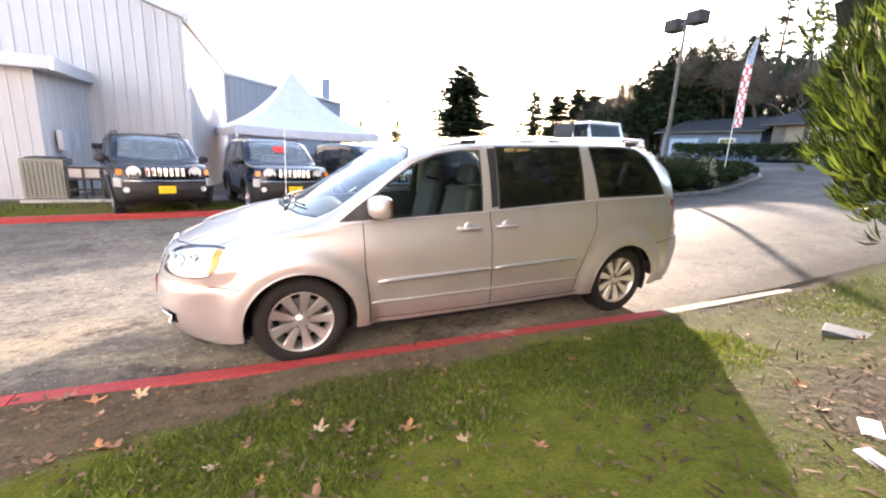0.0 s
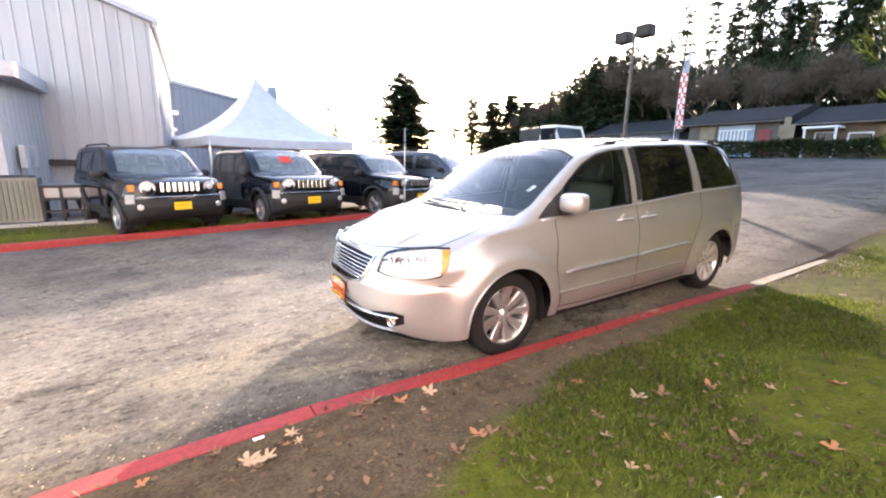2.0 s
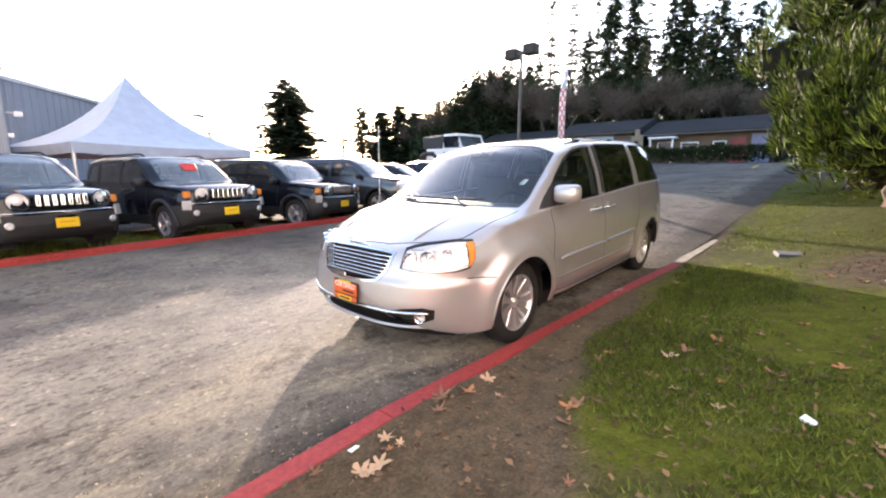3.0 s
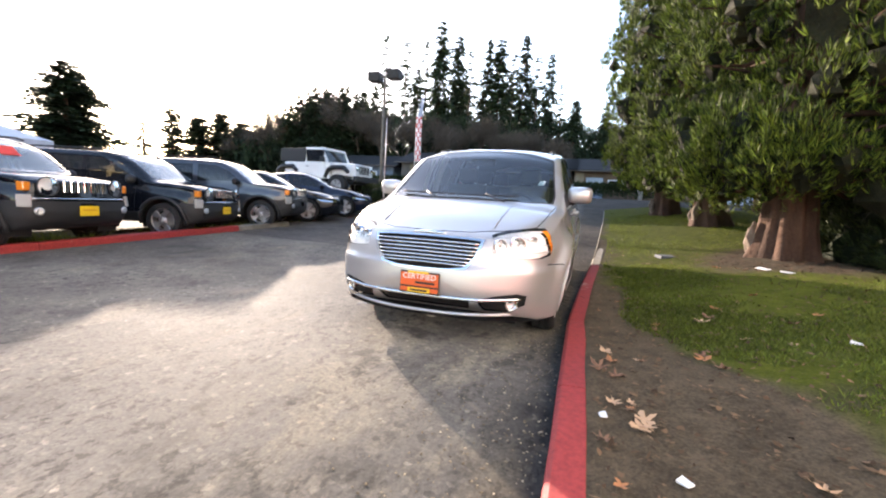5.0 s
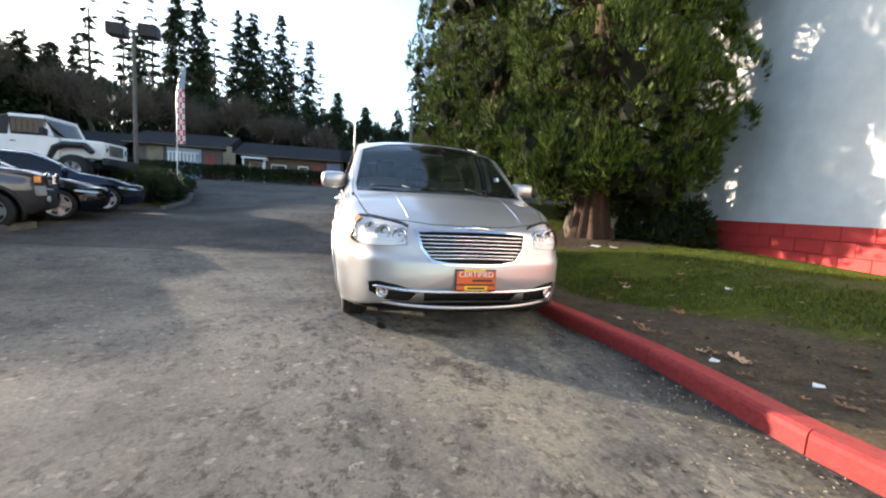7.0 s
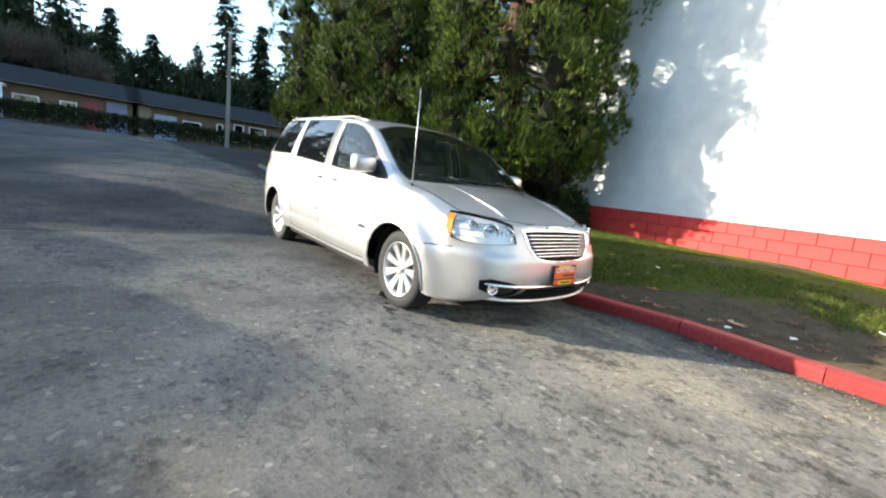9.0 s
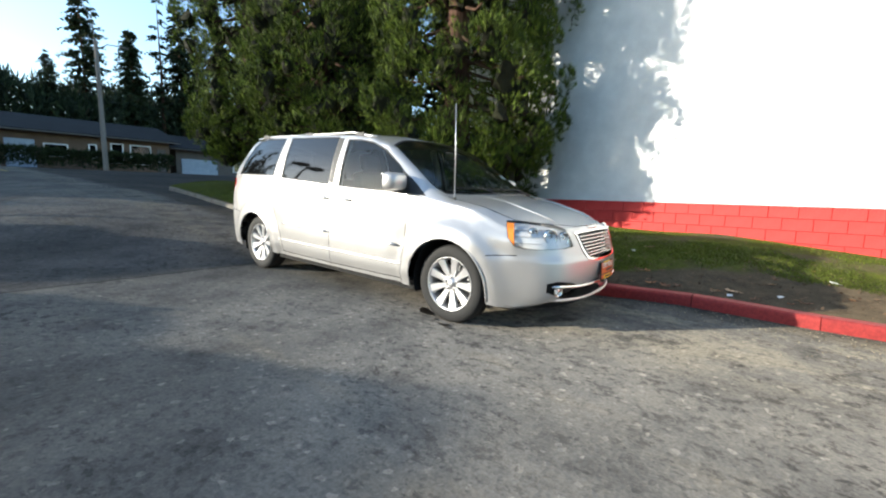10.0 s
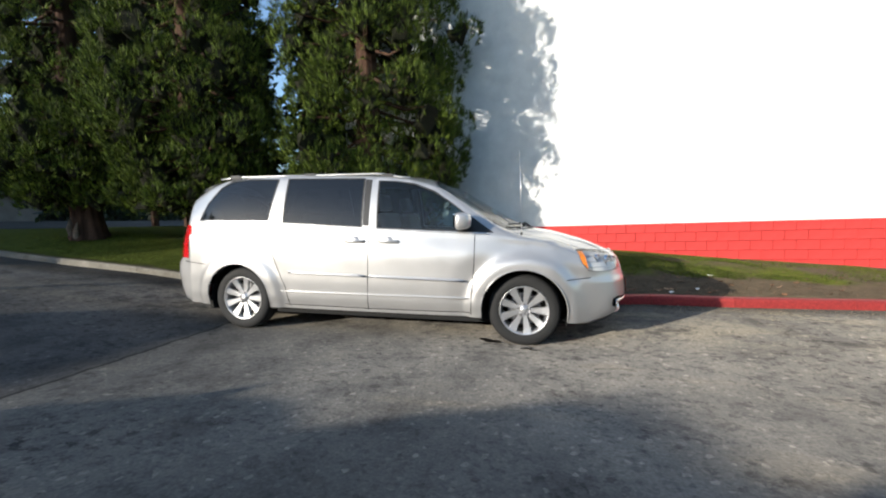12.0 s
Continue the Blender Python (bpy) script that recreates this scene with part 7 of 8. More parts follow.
def bush(x, y, z, rx, rz, tufts, seed, material=None, label="rounded dark green shrub on the planted bank", name="shrub"):
    rng = random.Random(seed)
    verts, faces = [], []
    for k in range(tufts):
        d = Vector((rng.gauss(0, 1), rng.gauss(0, 1), abs(rng.gauss(0, 1)) * 0.9)).normalized()
        r = rng.uniform(0.55, 1.0) ** 0.5 * (1 + 0.2 * noise.noise(d * 2.2 + Vector((seed, 0, 0))))
        p = Vector((d.x * rx * r, d.y * rx * r, d.z * rz * r))
        tuft(verts, faces, p, (d + Vector((0, 0, 0.3))).normalized(), rng.uniform(0.07, 0.14), rng, 6)
    # added dark core clumps, coloured as the shade inside the shrub
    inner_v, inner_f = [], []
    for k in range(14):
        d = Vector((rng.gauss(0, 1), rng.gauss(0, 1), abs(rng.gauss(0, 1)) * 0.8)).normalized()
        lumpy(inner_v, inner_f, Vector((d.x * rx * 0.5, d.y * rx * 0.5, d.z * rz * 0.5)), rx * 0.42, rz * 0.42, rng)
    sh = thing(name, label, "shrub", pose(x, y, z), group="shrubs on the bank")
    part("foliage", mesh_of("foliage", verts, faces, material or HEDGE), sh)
    part("foliage_shade_core", mesh_of("foliage_shade_core", inner_v, inner_f, HEDGE_SHADE), sh)
    part("stem", from_bm("stem", tube_bm([(0, 0, -0.15), (0, 0, rz * 0.5)], [0.04, 0.02], 6), BARK), sh)


for i, (x, y, rx, rz) in enumerate(((-13.0, -7.9, 0.8, 0.75), (-14.3, -8.0, 1.0, 0.85), (-15.6, -8.3, 0.9, 0.9), (-16.8, -8.6, 0.8, 0.6), (-14.8, -9.4, 0.9, 0.7), (-18.3, -9.2, 0.9, 0.6), (-12.6, -7.15, 0.55, 0.5), (-13.9, -7.35, 0.6, 0.55), (-15.2, -7.6, 0.6, 0.55), (-16.6, -7.9, 0.65, 0.5), (-18.2, -8.3, 0.7, 0.45), (-19.8, -8.8, 0.7, 0.4))):
    x, y = back(x, y)
    bush(x, y, ground_z(x, y) + 0.35, rx * 1.1, rz * 1.2, 800, 30 + i)
bush(*back(-16.0, -7.7), ground_z(*back(-16, -7.7)) + 0.2, 0.6, 1.05, 250, 44, make_leafy("pale_pampas", (0.25, 0.23, 0.14), (0.45, 0.42, 0.28), 0.8, 0.2), "pale tufted ornamental grass")
PLANTER_KERB = thing("kerb", "grey stone edging of the planted bank", "kerb", kind="structure")
edge = [(-11.8, -6.45), (-13.5, -6.7), (-15.5, -7.0), (-17.5, -7.4), (-19.5, -7.9), (-21.5, -8.6), (-23.0, -9.6)]
edge = [back(x, y) for x, y in edge]
for a, b in zip(edge, edge[1:]):
    kerb_stone("kerb_stone", b, a, road_z(b[0], b[1]), road_z(a[0], a[1]), OLD_CONCRETE, PLANTER_KERB, inward=-1)

# lamp post with two shoebox heads, flag, utility pole
POST_STEEL = worn("post_steel", (0.1, 0.085, 0.07), (0.16, 0.14, 0.12), 0.6, big=3)
LAMP_POST = thing("lamp_post", "tall brown lamp post with two dark box heads", "street lamp", pose(*back(-14.6, -8.4), ground_z(*back(-14.6, -8.4))))
part("pole", from_bm("pole", tube_bm([(0, 0, 0), (0, 0, 6.28)], [0.08, 0.06], 10), POST_STEEL), LAMP_POST)
for s in (1, -1):
    part("arm", from_bm("arm", tube_bm([(0, 0, 6.18), (0.1 * s, 0.34 * s, 6.23)], 0.035, 6), POST_STEEL), LAMP_POST)
    part("lamp_head", from_bm("lamp_head", box_bm(0.52, 0.6, 0.44, 0.06, (0.12 * s, 0.56 * s, 6.23)), worn("lamp_head_brown", (0.03, 0.026, 0.022), (0.055, 0.047, 0.04), 0.6, big=3)), LAMP_POST, "dark box lamp head")
FLAG = thing("feather_flag", "tall narrow feather flag with red and white pennant pattern", "flag", pose(*back(-17.9, -8.1), ground_z(*back(-17.9, -8.1)) + 0.25, 0, 0, 0))
part("pole", from_bm("pole", tube_bm([(0, 0, -0.3), (0, 0, 4.25), (0.0, 0.1, 5.05), (0.0, 0.3, 5.55)], [0.02, 0.016, 0.012, 0.008], 6), ALLOY), FLAG)
FLAG_WHITE, FLAG_RED, FLAG_BLUE = plain("flag_white", (0.7, 0.68, 0.68), 0.7), plain("flag_red", (0.55, 0.05, 0.05), 0.7), plain("flag_blue_grey", (0.3, 0.33, 0.42), 0.7)
for k in range(14):
    z = 2.15 + 0.24 * k
    w = 0.33 if z < 4.2 else 0.33 * max(0.35, 1 - (z - 4.2) / 2.0)
    bulge = 0.0 if z < 4.3 else (z - 4.3) * 0.22
    bm = bmesh.new()
    q = [[bm.verts.new((0.03 * math.sin(3 * y + z * 2), y + bulge, zz)) for y in (0.02, w * 0.5, w)] for zz in (z, z + 0.236)]
    for i in range(2):
        bm.faces.new((q[0][i], q[0][i + 1], q[1][i + 1], q[1][i]))
    cloth = part("cloth_band", from_bm("cloth_band", bm, FLAG_WHITE if k < 10 else FLAG_BLUE), FLAG)
    if k < 10:
        for j in range(3):
            off = rng.uniform(0.0, 0.04)
            part("printed_block", from_bm("printed_block", box_bm(0.008, w * 0.3, 0.1 + off, 0.0, (0.03 * math.sin(3 * w * (j + 0.5) / 3 + z * 2), w * (j + 0.5) / 3 + bulge, z + 0.07 + (0.1 if (j + k) % 2 else 0.0))), FLAG_RED), cloth)
WOOD_POLE = worn("grey_pole_wood", (0.16, 0.14, 0.12), (0.28, 0.25, 0.22), 0.9, big=3, stretch=(1, 1, 0.1))
UPOLE = thing("utility_pole", "tall weathered wooden pole with a street light", "pole", pose(-33.0, 4.95, road_z(-33, 0)))
part("pole", from_bm("pole", tube_bm([(0, 0, 0), (0, 0, 8.2)], [0.16, 0.11], 8), WOOD_POLE), UPOLE)
part("light_arm", from_bm("light_arm", tube_bm([(0, 0, 7.6), (0.0, 0.6, 8.1), (0, 1.3, 8.15)], 0.035, 6), POST_STEEL), UPOLE)
part("lamp_head", from_bm("lamp_head", box_bm(0.22, 0.5, 0.12, 0.04, (0, 1.5, 8.12)), POST_STEEL), UPOLE)
POLE_B = thing("utility_pole", "thin grey far lamp pole behind the sheds", "pole", pose(-13.5, -45.0, 0.8))
part("pole", from_bm("pole", tube_bm([(0, 0, 0), (0, 0, 6.0)], [0.1, 0.07], 6), POST_STEEL), POLE_B)
part("lamp_head", from_bm("lamp_head", box_bm(0.9, 0.5, 0.25, 0.05, (0.3, 0, 6.1)), POST_STEEL), POLE_B)

# ---- hedge and houses at the end of the road ----
rng = random.Random(9)
verts, faces = [], []
for k in range(9000):
    s = rng.random()
    y = -24 + 33 * s
    x = -34.0 + 0.03 * (y + 8) + rng.uniform(-0.55, 0.55)
    top = 1.15 + 0.15 * noise.noise((y * 0.4, 3, 0))
    z = road_z(-33.9, 0) + rng.uniform(0, 1) ** 0.6 * top
    tuft(verts, faces, Vector((x, y, z)), Vector((rng.uniform(0, 0.9), rng.uniform(-0.6, 0.6), rng.uniform(0, 1))).normalized(), rng.uniform(0.16, 0.3), rng, 5)
thing("hedge", "long clipped dark hedge along the road's end", "hedge", kind="stuff", me=mesh_of("hedge", verts, faces, HEDGE))

SIDING = [worn("blue_siding", (0.12, 0.15, 0.2), (0.17, 0.21, 0.27), 0.8), worn("brown_siding", (0.12, 0.08, 0.055), (0.18, 0.12, 0.08), 0.8), worn("grey_siding", (0.1, 0.085, 0.075), (0.15, 0.13, 0.115), 0.8)]
SHINGLE = worn("dark_shingle", (0.01, 0.01, 0.011), (0.022, 0.022, 0.024), 0.95, fine=8)
WINDOW_WHITE = plain("white_frame", (0.7, 0.7, 0.7), 0.5)


def road_line(x0, y0, x1, y1, wide):
    d = Vector((x1 - x0, y1 - y0)).normalized() * wide / 2
    vs = [(x0 - d.y, y0 + d.x), (x0 + d.y, y0 - d.x), (x1 + d.y, y1 - d.x), (x1 - d.y, y1 + d.x)]
    n_, verts, faces = 10, [], []
    for i in range(n_ + 1):
        f = i / n_
        for a, b in ((vs[0], vs[3]), (vs[1], vs[2])):
            x, y = a[0] + (b[0] - a[0]) * f, a[1] + (b[1] - a[1]) * f
            verts.append((x, y, ground_z(x, y) + 0.02))
    faces = [(2 * i, 2 * i + 1, 2 * i + 3, 2 * i + 2) for i in range(n_)]
    thing("road_marking", "faded yellow line painted on the asphalt", "marking", kind="structure", me=mesh_of("road_marking", verts, faces, worn("yellow_line", (0.3, 0.22, 0.05), (0.45, 0.33, 0.08), 0.85, big=5)))


road_line(-25.5, -0.55, -30.0, -0.75, 0.14)


HOUSE_X = -37.0
FRONT_COLOURS = {"blue": SIDING[0], "brown": SIDING[1], "grey": SIDING[2], "tan": worn("tan_boards", (0.2, 0.16, 0.11), (0.29, 0.235, 0.17), 0.85),
                 "pale": worn("pale_blue_boards", (0.3, 0.36, 0.44), (0.4, 0.46, 0.54), 0.7), "red": worn("red_door_paint", (0.22, 0.05, 0.045), (0.3, 0.075, 0.07), 0.6),
                 "violet": worn("violet_siding", (0.2, 0.19, 0.28), (0.27, 0.26, 0.36), 0.8)}


def house(y0, y1, siding, fronts, label, back_=0.0, lift=0.0):
    """A low house whose front faces the road: fronts are rows of a kind, a colour, two places along y, and the bottom and top over its floor."""
    z = road_z(-36, 0) - 0.25 + lift
    h = thing("house", label, "house", pose(HOUSE_X - back_, 0, z), group="houses at the road's end")
    deep, wide, mid = 8.0, y1 - y0, (y0 + y1) / 2
    part("wall", from_bm("wall", box_bm(deep, wide, 2.7, 0.0, (-deep / 2, mid, 1.35)), siding), h)
    o, zt, ridge = 0.6, 2.62, 4.05
    vs = [(-deep - o, y0 - o, zt), (o, y0 - o, zt), (o, y1 + o, zt), (-deep - o, y1 + o, zt), (-deep / 2, y0 - o, ridge), (-deep / 2, y1 + o, ridge)]
    vs += [(x, y, q + 0.14) for x, y, q in vs]
    part("roof", mesh_of("roof", vs, [(0, 3, 5, 4), (0, 4, 1), (1, 4, 5, 2), (2, 5, 3), (6, 10, 11, 9), (7, 8, 11, 10), (1, 2, 8, 7), (0, 6, 9, 3), (0, 1, 7, 10, 6, 4), (3, 9, 11, 8, 2, 5)], SHINGLE), h, "dark shingle roof")
    part("gutter", from_bm("gutter", tube_bm([(o + 0.05, y0 - o, zt + 0.02), (o + 0.05, y1 + o, zt + 0.02)], 0.06, 6), SIDING[2]), h)
    for kind, colour, ya, yb, za, zb in fronts:
        w, c, hi, zc = yb - ya, (ya + yb) / 2, zb - za, (za + zb) / 2
        if kind == "window":
            win = part("window", None, h, "white-framed window", pose(0.03, c, zc))
            for s_ in (-1, 1):
                part("frame", from_bm("frame", box_bm(0.08, 0.08, hi, 0.01, (0, s_ * (w / 2 - 0.04), 0)), WINDOW_WHITE), win)
                part("frame", from_bm("frame", box_bm(0.08, w - 0.16, 0.08, 0.01, (0, 0, s_ * (hi / 2 - 0.04))), WINDOW_WHITE), win)
            panes = 2 if w > 0.8 else 1
            for k in range(panes):
                part("pane", from_bm("pane", box_bm(0.03, (w - 0.16) / panes - 0.03, hi - 0.16, 0.0, (0.0, (k - (panes - 1) / 2) * (w - 0.16) / panes, 0)), TINTED), win)
        elif kind == "garage":
            g = part("garage_door", from_bm("garage_door", box_bm(0.06, w, hi, 0.02, (0.03, c, zc)), FRONT_COLOURS[colour]), h, "pale panelled garage door")
            for r in range(4):
                for q in range(3):
                    part("garage_panel", from_bm("garage_panel", box_bm(0.03, w / 3 - 0.1, hi / 4 - 0.09, 0.012, (0.065, ya + (q + 0.5) * w / 3, za + (r + 0.5) * hi / 4)), FRONT_COLOURS[colour]), g)
        elif kind == "door":
            d = part("door", from_bm("door", box_bm(0.08, w, hi, 0.02, (0.04, c, zc)), FRONT_COLOURS[colour]), h, "painted front door")
            part("door_knob", from_bm("door_knob", box_bm(0.05, 0.06, 0.06, 0.02, (0.1, ya + 0.12, za + 1.0)), ALLOY), d)
        elif kind == "rail":
            for k in range(int(w / 0.28)):
                part("rail_post", from_bm("rail_post", box_bm(0.07, 0.1, hi, 0.01, (0.3, ya + 0.28 * k + 0.1, zc)), WINDOW_WHITE), h)
            part("rail_top", from_bm("rail_top", box_bm(0.1, w, 0.1, 0.01, (0.3, c, zb)), WINDOW_WHITE), h)
        elif kind == "porch":
            part("porch_roof", from_bm("porch_roof", box_bm(1.4, w, 0.14, 0.02, (0.6, c, zb)), WINDOW_WHITE), h, "white porch eave")
            for q in (ya + 0.15, yb - 0.15):
                part("porch_post", from_bm("porch_post", box_bm(0.12, 0.12, zb, 0.01, (1.15, q, zb / 2)), WINDOW_WHITE), h)
        else:
            part("board_panel", from_bm("board_panel", box_bm(0.1, w, hi, 0.01, (0.05, c, zc)), FRONT_COLOURS[colour]), h)
    return h


house(-17.6, -10.9, SIDING[2], [("panel", "tan", -16.6, -15.4, 0.0, 2.5), ("panel", "pale", -15.1, -12.5, 0.0, 2.5), ("rail", "", -15.0, -12.6, 1.2, 2.1), ("door", "red", -12.2, -11.4, 0.1, 2.1)], "low house with a pale blue front and dark roof", lift=0.35)
house(-9.3, -0.6, SIDING[1], [("porch", "", -9.1, -7.1, 0.0, 2.35), ("window", "", -8.7, -7.5, 1.0, 2.1), ("window", "", -6.9, -5.6, 1.0, 2.0), ("window", "", -4.6, -3.7, 1.0, 2.0), ("door", "red", -3.4, -2.4, 0.1, 2.2), ("panel", "violet", -2.1, -0.9, 0.0, 2.45), ("window", "", -1.9, -1.1, 1.0, 2.1)],
      "low brown house with a white porch and red door")
house(-0.3, 10.2, SIDING[1], [("panel", "tan", -0.2, 0.55, 0.0, 2.5), ("garage", "pale", 0.75, 2.2, 0.0, 2.1), ("window", "", 2.6, 3.9, 1.05, 1.95), ("window", "", 5.0, 5.5, 1.05, 2.1), ("window", "", 6.3, 7.1, 0.8, 2.3), ("window", "", 7.5, 8.9, 0.8, 2.3), ("door", "grey", 9.3, 9.9, 0.1, 2.1)],
      "low brown house with white-framed windows and pale garage door")
house(11.2, 21.0, SIDING[2], [("garage", "pale", 11.6, 14.6, 0.0, 1.9), ("window", "", 16.0, 17.5, 0.9, 2.0)], "low dark house with a wide pale garage door", 1.5, -0.3)
house(-28.5, -19.0, SIDING[0], [("garage", "pale", -27.5, -24.5, 0.0, 2.1), ("window", "", -22.5, -21.0, 0.9, 2.1)], "small blue-grey house half hidden by shrubs", 1.0)
FENCE = thing("board_fence", "tall tan board fence with a stepped top between two houses", "fence", pose(HOUSE_X + 1.0, 0, road_z(-36, 0) - 0.2))
for k in range(7):
    part("board", from_bm("board", box_bm(0.04, 0.135, 2.6 + (0.5 if 1 < k < 5 else 0.0), 0.006, (0, -10.5 + 0.14 * k, 1.3 + (0.25 if 1 < k < 5 else 0.0))), FRONT_COLOURS["tan"]), FENCE)

# ---- woods ----


def fir_mesh(seed, high, radius, first, droop=0.35, density=1.0):
    """Trunk and crown of a conifer with layered, ragged branches."""
    rng = random.Random(seed)
    trunk = tube_bm([(0, 0, 0), (0.1, 0, high * 0.5), (0, 0, high)], [high * 0.013, high * 0.008, 0.02], 7)
    verts, faces = [], []
    z = high * first
    while z < high * 0.995:
        f = (z - high * first) / (high * (1 - first))
        reach = radius * ((1 - f) ** 0.62 * (0.55 + 0.45 * sm(0.0, 0.2, f)) * rng.uniform(0.7, 1.1)) + 0.35
        for b in range(rng.randint(5, 8)):
            if rng.random() > density:
                continue
            a = rng.uniform(0, 6.283)
            r = reach * rng.uniform(0.5, 1.12) * (1 + 0.3 * noise.noise((2 * math.cos(a) + seed, 2 * math.sin(a), z * 0.35)))
            way, side = Vector((math.cos(a), math.sin(a), 0)), Vector((-math.sin(a), math.cos(a), 0))
            lift = rng.uniform(-0.15, 0.3)
            steps = 6
            for s in range(steps):
                u = (s + 0.8) / steps
                c = Vector((0, 0, z)) + way * r * u + Vector((0, 0, lift * r * u - droop * r * u * u))
                w = 0.28 + r * 0.2 * (1.2 - u)
                for q in range(4):
                    d = (way * rng.uniform(0.1, 1) + side * rng.uniform(-1, 1) + Vector((0, 0, rng.uniform(-0.9, 0.2)))).normalized()
                    k = len(verts)
                    e = d.cross(Vector((rng.uniform(-1, 1), rng.uniform(-1, 1), 1))).normalized() * w * 0.3
                    verts += [c - e, c + d * w * 0.6 - e * 0.8, c + d * w * 1.2, c + d * w * 0.5 + e]
                    faces.append((k, k + 1, k + 2, k + 3))
        z += high * rng.uniform(0.012, 0.03) * (1 + 0.8 * (density < 0.7))
    return trunk, verts, faces


FIR_KINDS = []
for i, (high, radius, first, density) in enumerate(((24, 3.6, 0.25, 0.95), (24, 3.0, 0.34, 0.8), (24, 2.4, 0.5, 0.6), (16, 3.6, 0.1, 1.0), (24, 4.2, 0.18, 1.0), (24, 2.6, 0.3, 0.5))):
    tr, vs, fs = fir_mesh(100 + i, high, radius, first, density=density)
    FIR_KINDS.append((from_bm("trunk", tr, POST_STEEL if i == 2 else BARK), mesh_of("crown", vs, fs, FIR), high))


def fir(az, el, dist, kind, wide=1.0, label="tall dark fir on the wooded slope"):
    """A fir seen from about the van's nose under that bearing, its tip at that elevation."""
    a = radians(az)
    ox, oy = (3.5, -0.4) if az > 172 else (2.3, -3.5)
    x, y = ox + dist * math.cos(a), oy + dist * math.sin(a)
    z = 2.0 + max(0.0, (dist - 46) * 0.1) if az < 222 else ground_z(x, y) - 0.1
    top = 1.2 + dist * math.tan(radians(el + 0.8))
    tr, cr, high = FIR_KINDS[kind]
    s = (top - z) / high
    t_ = thing("fir_tree", label, "tree", pose(x, y, z, 0, 0, az * 7), group="firs behind the houses")
    t_.scale = (s * wide, s * wide, s)
    part("trunk", tr, t_)
    part("crown", cr, t_)


FIRS = ((210.9, 13.2, 62, 1), (207.3, 13.6, 60, 0), (206.1, 19.3, 66, 5), (203.4, 19.4, 62, 2), (200.8, 19.0, 68, 5), (198.8, 21.5, 58, 4), (196.6, 20.0, 63, 0), (194.9, 18.2, 66, 5),
        (192.6, 19.6, 62, 1), (191.0, 19.8, 60, 0), (189.3, 18.4, 66, 2), (187.9, 20.0, 61, 1), (186.2, 17.6, 66, 5), (184.5, 17.9, 60, 1), (183.0, 14.5, 64, 5), (181.0, 12.8, 58, 3), (177.4, 11.4, 60, 3), (173.2, 11.6, 62, 0),
        (213.5, 12.6, 58, 4), (215.6, 12.2, 60, 4), (217.8, 10.6, 62, 0), (220.3, 9.0, 60, 4), (223.4, 7.4, 62, 3), (208.9, 12.8, 70, 3), (202.0, 16.0, 72, 0), (190.0, 16.2, 72, 4), (195.8, 16.0, 74, 4), (186.9, 15.0, 72, 0),
        (167.5, 19.3, 62, 1), (166.5, 16.6, 64, 2), (163.6, 15.0, 55, 3), (161.0, 18.4, 60, 5), (159.2, 18.6, 60, 0), (157.6, 17.4, 62, 1), (155.4, 15.5, 58, 0), (152.5, 17.0, 60, 4), (148.0, 16.0, 62, 0), (144.0, 17.0, 60, 4),
        (230.6, 8.2, 60, 0), (228.0, 7.4, 64, 3), (225.7, 8.2, 66, 3), (233.4, 7.6, 70, 5), (249.0, 4.2, 60, 1), (254.0, 3.6, 62, 1))
for k, (az, el, dist, kind) in enumerate(FIRS):
    wide = (0.8 + 0.06 * ((k * 7) % 5)) * (2.3 if az > 222 else 1.0)
    fir(az, el, dist, kind, wide)
for az, el, dist in ((209.6, 12.4, 57), (211.4, 13.0, 56), (213.0, 12.2, 57), (214.8, 12.6, 56), (216.6, 11.6, 58), (218.2, 9.8, 57)):
    fir(az, el, dist, 4, 1.35, "dense dark conifer beside the low sun")
fir(239.6, 10.9, 50, 4, 2.9, "lone broad fir against the bright sky")
fir(238.6, 10.2, 53, 4, 2.4, "lone broad fir against the bright sky")
# the dark wood behind: many small crowns
rng = random.Random(13)
verts, faces = [], []
for k in range(26000):
    az = rng.uniform(138, 224)
    dist = rng.uniform(58, 84)
    limit = lerp_table([(138, 9.0), (150, 9.5), (160, 9.5), (172, 9.0), (178, 9.8), (186, 10.5), (200, 10.8), (212, 10.2), (218, 8.0), (224, 5.5)], az) + 1.6 * noise.noise((az * 0.35, 4, 1)) + 1.4 * noise.noise((az * 1.6, 8, 2)) + 0.8 * noise.noise((az * 5.0, 8, 5))
    a = radians(az)
    el = radians(limit * rng.uniform(0.05, 1.0) ** 0.8)
    p = Vector((3.5 + dist * math.cos(a), -0.4 + dist * math.sin(a), 1.0 + dist * math.tan(el)))
    tuft(verts, faces, p, Vector((rng.uniform(-0.5, 0.5), rng.uniform(-0.5, 0.5), 1)).normalized(), rng.uniform(0.5, 1.3), rng, 5)
thing("far_woods", "dark dense conifer woods on the slope", "woods", kind="stuff", me=mesh_of("far_woods", verts, faces, FIR))
verts, faces = field([-90 + 3 * i for i in range(15)], [-75 + 5 * j for j in range(28)], lambda x, y: 1.4 + max(0.0, -46 - x) * 0.24 + 0.8 * noise.noise((x * 0.1, y * 0.1, 0)))
thing("wooded_slope", "dark leafy ground of the wooded slope", "slope", kind="structure", me=mesh_of("wooded_slope", verts, faces, worn("forest_floor", (0.02, 0.02, 0.012), (0.05, 0.042, 0.025), 0.95, big=0.4, fine=3), True))

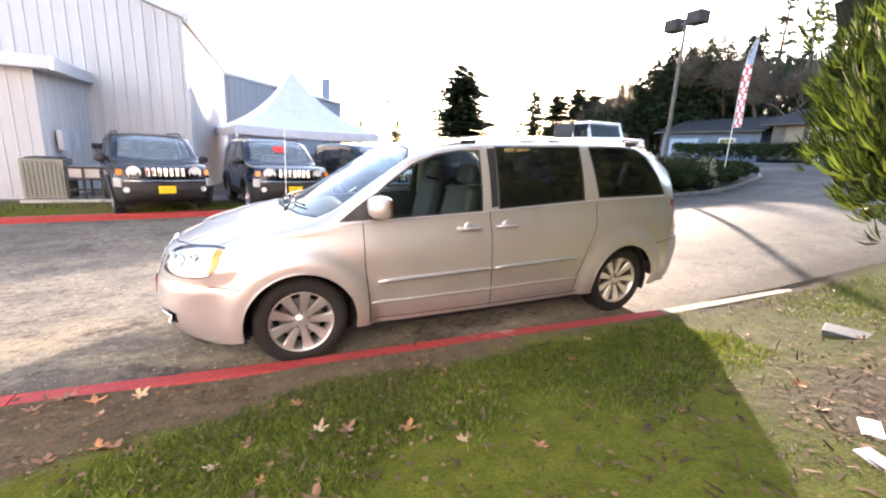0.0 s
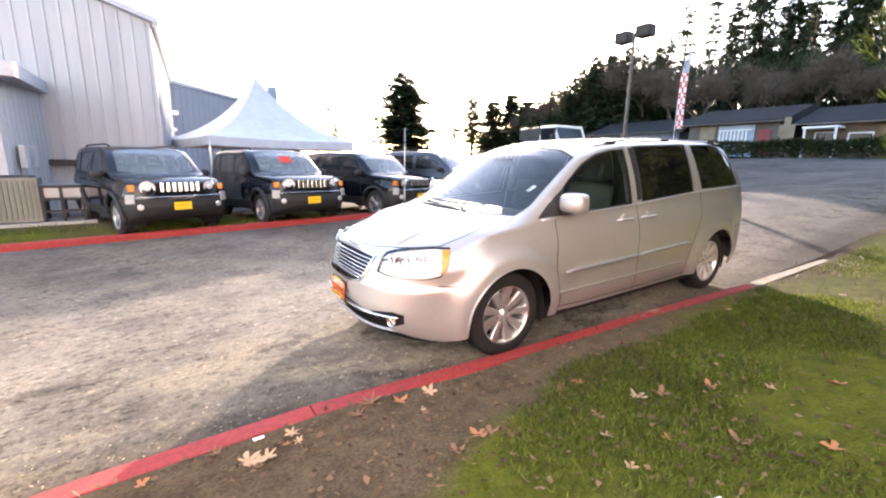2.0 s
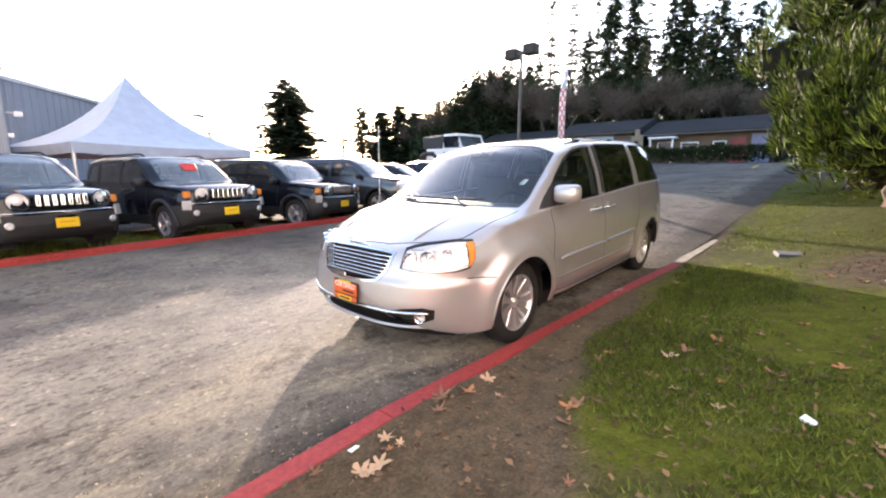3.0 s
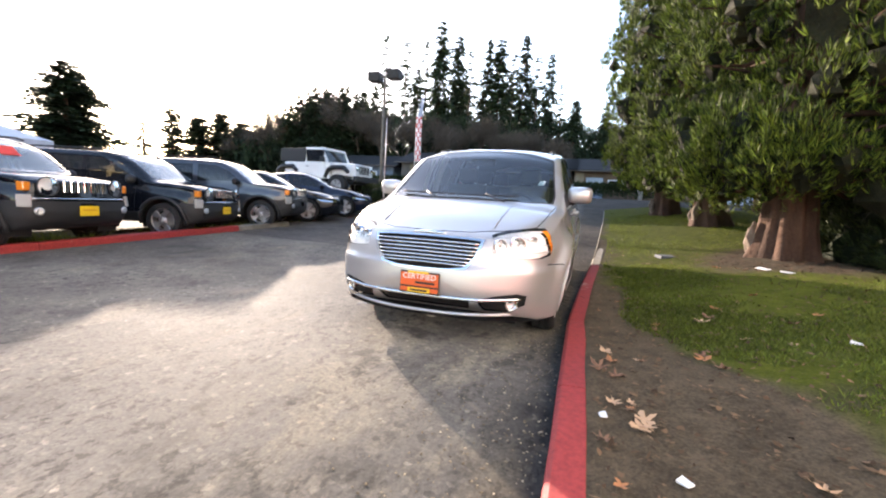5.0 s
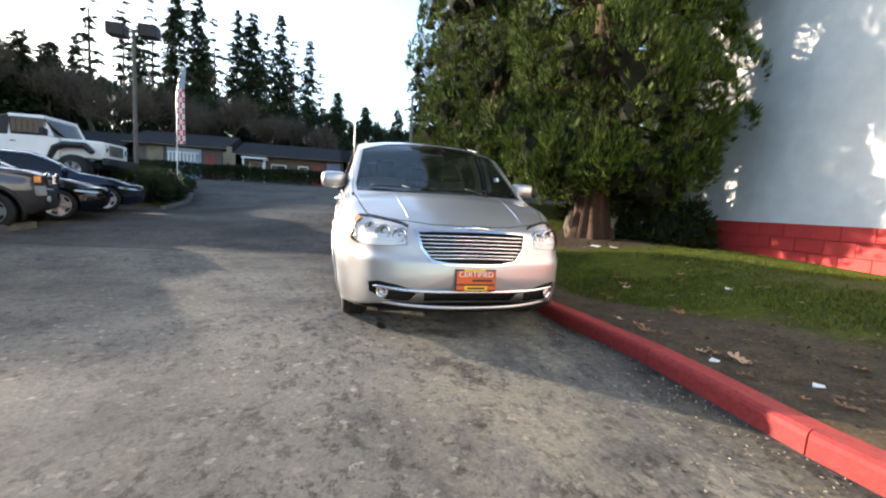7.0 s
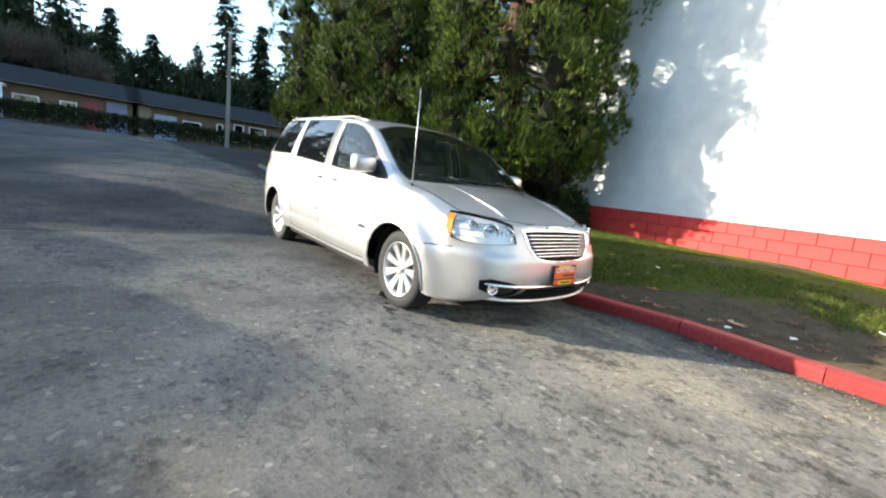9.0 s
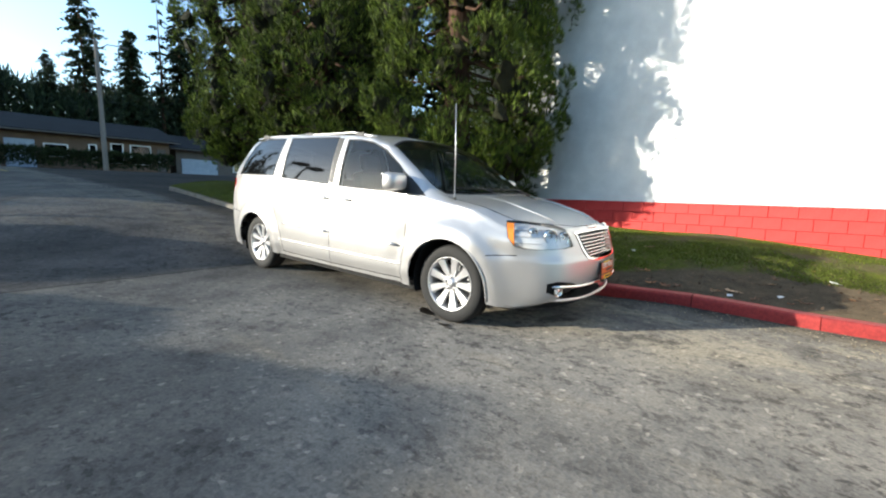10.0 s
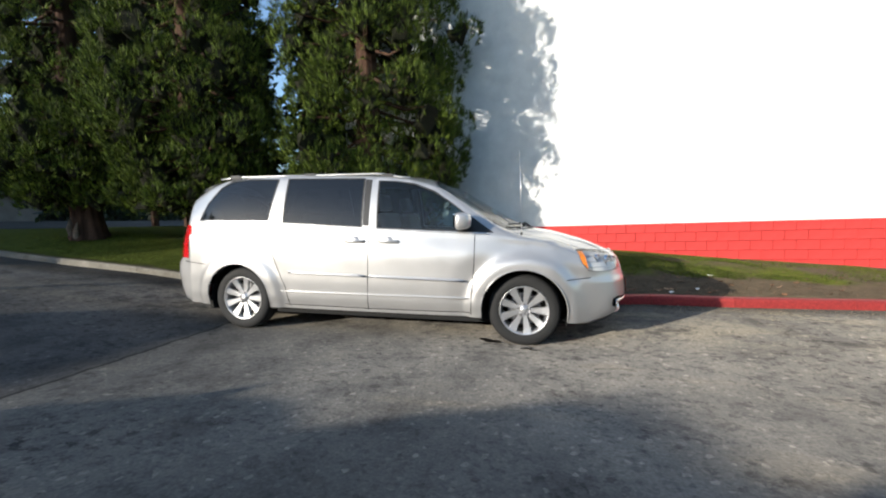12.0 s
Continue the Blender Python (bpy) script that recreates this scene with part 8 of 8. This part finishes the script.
# dark shrubs at the building's end and conifers behind the sequoias
for i, (x, y, rx, rz) in enumerate(((-4.75, 5.2, 0.95, 1.5), (-3.6, 5.1, 0.85, 1.3), (-2.75, 5.15, 0.7, 0.95), (-5.9, 5.6, 1.0, 1.7))):
    bush(x, y, bank_z(x, y) - 0.05, rx, rz, 700, 60 + i, None, "dark evergreen shrub crowding the building's corner")
for i, (x, y, k, sc) in enumerate(((-7.5, 9.5, 3, 0.62), (-10.5, 8.6, 3, 0.7), (-14.0, 9.8, 3, 0.75), (-18.0, 12.0, 3, 0.8), (-16.5, 7.6, 3, 0.78))):
    t_ = thing("conifer", "dark shaded conifer standing behind the sequoias", "tree", pose(x, y, bank_z(max(x, -20), y) - 0.1, 0, 0, 50 * i), group="conifers behind the sequoias")
    t_.scale = (sc, sc, sc)
    part("trunk", FIR_KINDS[k][0], t_)
    part("crown", FIR_KINDS[k][1], t_)

# ---- bare deciduous trees behind the houses, against the low sun ----
TWIG_BARK = worn("grey_brown_bark", (0.06, 0.045, 0.035), (0.14, 0.105, 0.08), 0.95, big=3, fine=20, relief=0.5, dist=0.02)


def bare_tree(x, y, high, seed, label="leafless broad tree behind the houses"):
    rng = random.Random(seed)
    tree = thing("bare_tree", label, "tree", pose(x, y, ground_z(x, y) - 0.1), group="leafless trees")
    limbs, verts, faces = bmesh.new(), [], []
    ends = []

    def grow(p, d, ln, r, level):
        mid = p + d * ln * 0.5 + Vector((rng.uniform(-1, 1), rng.uniform(-1, 1), 0)) * ln * 0.05
        q = p + d * ln
        tube_bm([p, mid, q], [r, r * 0.82, r * 0.66], 6 if level < 2 else 4, limbs, cap=False)
        if level == 4:
            ends.append((q, d))
            return
        for k in range(3):
            a = rng.uniform(0, 6.283)
            w = Vector((math.cos(a), math.sin(a), rng.uniform(-0.1, 0.35)))
            nd = (d * rng.uniform(0.75, 1.1) + w * rng.uniform(0.45, 0.8)).normalized()
            grow(p.lerp(q, (1.0, 0.9, 0.7)[k]), nd, ln * rng.uniform(0.62, 0.8), r * 0.58, level + 1)

    part("trunk", from_bm("trunk", tube_bm([(0, 0, 0), (0.05, 0, high * 0.1), (0, 0.05, high * 0.22)], [high * 0.024, high * 0.018, high * 0.016], 12), TWIG_BARK, True), tree)
    grow(Vector((0, 0.05, high * 0.21)), Vector((0, 0, 1)), high * 0.23, high * 0.015, 0)
    for q, d in ends:
        for k in range(34):
            a = Vector((rng.gauss(0, 1), rng.gauss(0, 1), rng.gauss(0.35, 0.8)))
            w = (d + a * 0.75).normalized()
            p = q + Vector((rng.gauss(0, 0.35), rng.gauss(0, 0.35), rng.gauss(0, 0.35)))
            s = w.cross(Vector((rng.uniform(-1, 1), rng.uniform(-1, 1), rng.uniform(-1, 1)))).normalized() * rng.uniform(0.012, 0.022)
            ln = rng.uniform(0.5, 1.3)
            i = len(verts)
            verts += [p - s, p + s, p + w * ln + s * 0.3, p + w * ln - s * 0.3]
            faces.append((i, i + 1, i + 2, i + 3))
    part("branchwork", from_bm("branchwork", limbs, TWIG_BARK, True), tree)
    part("twig_crown", mesh_of("twig_crown", verts, faces, TWIG_BARK), tree, "dense haze of thin brown twigs")


for k, (az, el, dist) in enumerate(((209.5, 14.0, 57), (211.8, 15.0, 60), (214.5, 14.0, 58), (217.5, 12.0, 58), (220.5, 9.5, 60), (206.5, 12.5, 55), (203.4, 11.5, 54), (200.2, 12.5, 56), (197.2, 11.0, 54), (193.8, 12.0, 55), (190.2, 10.5, 54), (186.8, 11.5, 56), (183.5, 9.5, 55), (223.5, 7.0, 62))):
    x, y = 3.9 + dist * math.cos(radians(az)), 0.1 + dist * math.sin(radians(az))
    bare_tree(x, y, dist * math.tan(radians(el)) + 1.0 - ground_z(x, y), 400 + k)

# ---- oil drips on the road beside the front wheel, and pebbles along the gutter ----
OIL = plain("oil_drip", (0.012, 0.011, 0.01), 0.35)
rng = random.Random(33)
for x, y, r in ((-0.34, -0.8, 0.075), (-0.26, -0.84, 0.04), (0.03, -0.98, 0.05), (0.1, -1.02, 0.028), (0.44, -0.6, 0.06), (-0.42, -0.73, 0.03), (0.36, -0.7, 0.025), (-0.12, -0.92, 0.022)):
    n_ = 14
    ring = [(r * rng.uniform(0.6, 1.2) * 1.5 * math.cos(6.283 * k / n_), r * rng.uniform(0.6, 1.2) * 0.7 * math.sin(6.283 * k / n_), 0.0) for k in range(n_)]
    thing("oil_drip", "dark oil drip on the asphalt beside a wheel", "stain", pose(x, y, road_z(x, y) + 0.004, 0, 1.7, rng.uniform(-20, 20)), group="oil drips", me=mesh_of("oil_drip", ring, [tuple(range(n_))], OIL))
verts, faces = [], []
for k in range(1600):
    x = rng.uniform(-5, 8) if k % 2 else rng.uniform(0.3, 5)
    y = kerb_y(x) - 0.01 - abs(rng.gauss(0, 0.35))
    lumpy(verts, faces, Vector((x, y, road_z(x, y) + 0.003)), rng.uniform(0.003, 0.009), rng.uniform(0.002, 0.005), rng)
thing("grit", "loose grit and leaf crumbs along the gutter", "litter", kind="stuff", me=mesh_of("grit", verts, faces, make_leafy("grit_bits", (0.06, 0.045, 0.03), (0.3, 0.25, 0.18), 0.9, 0)))
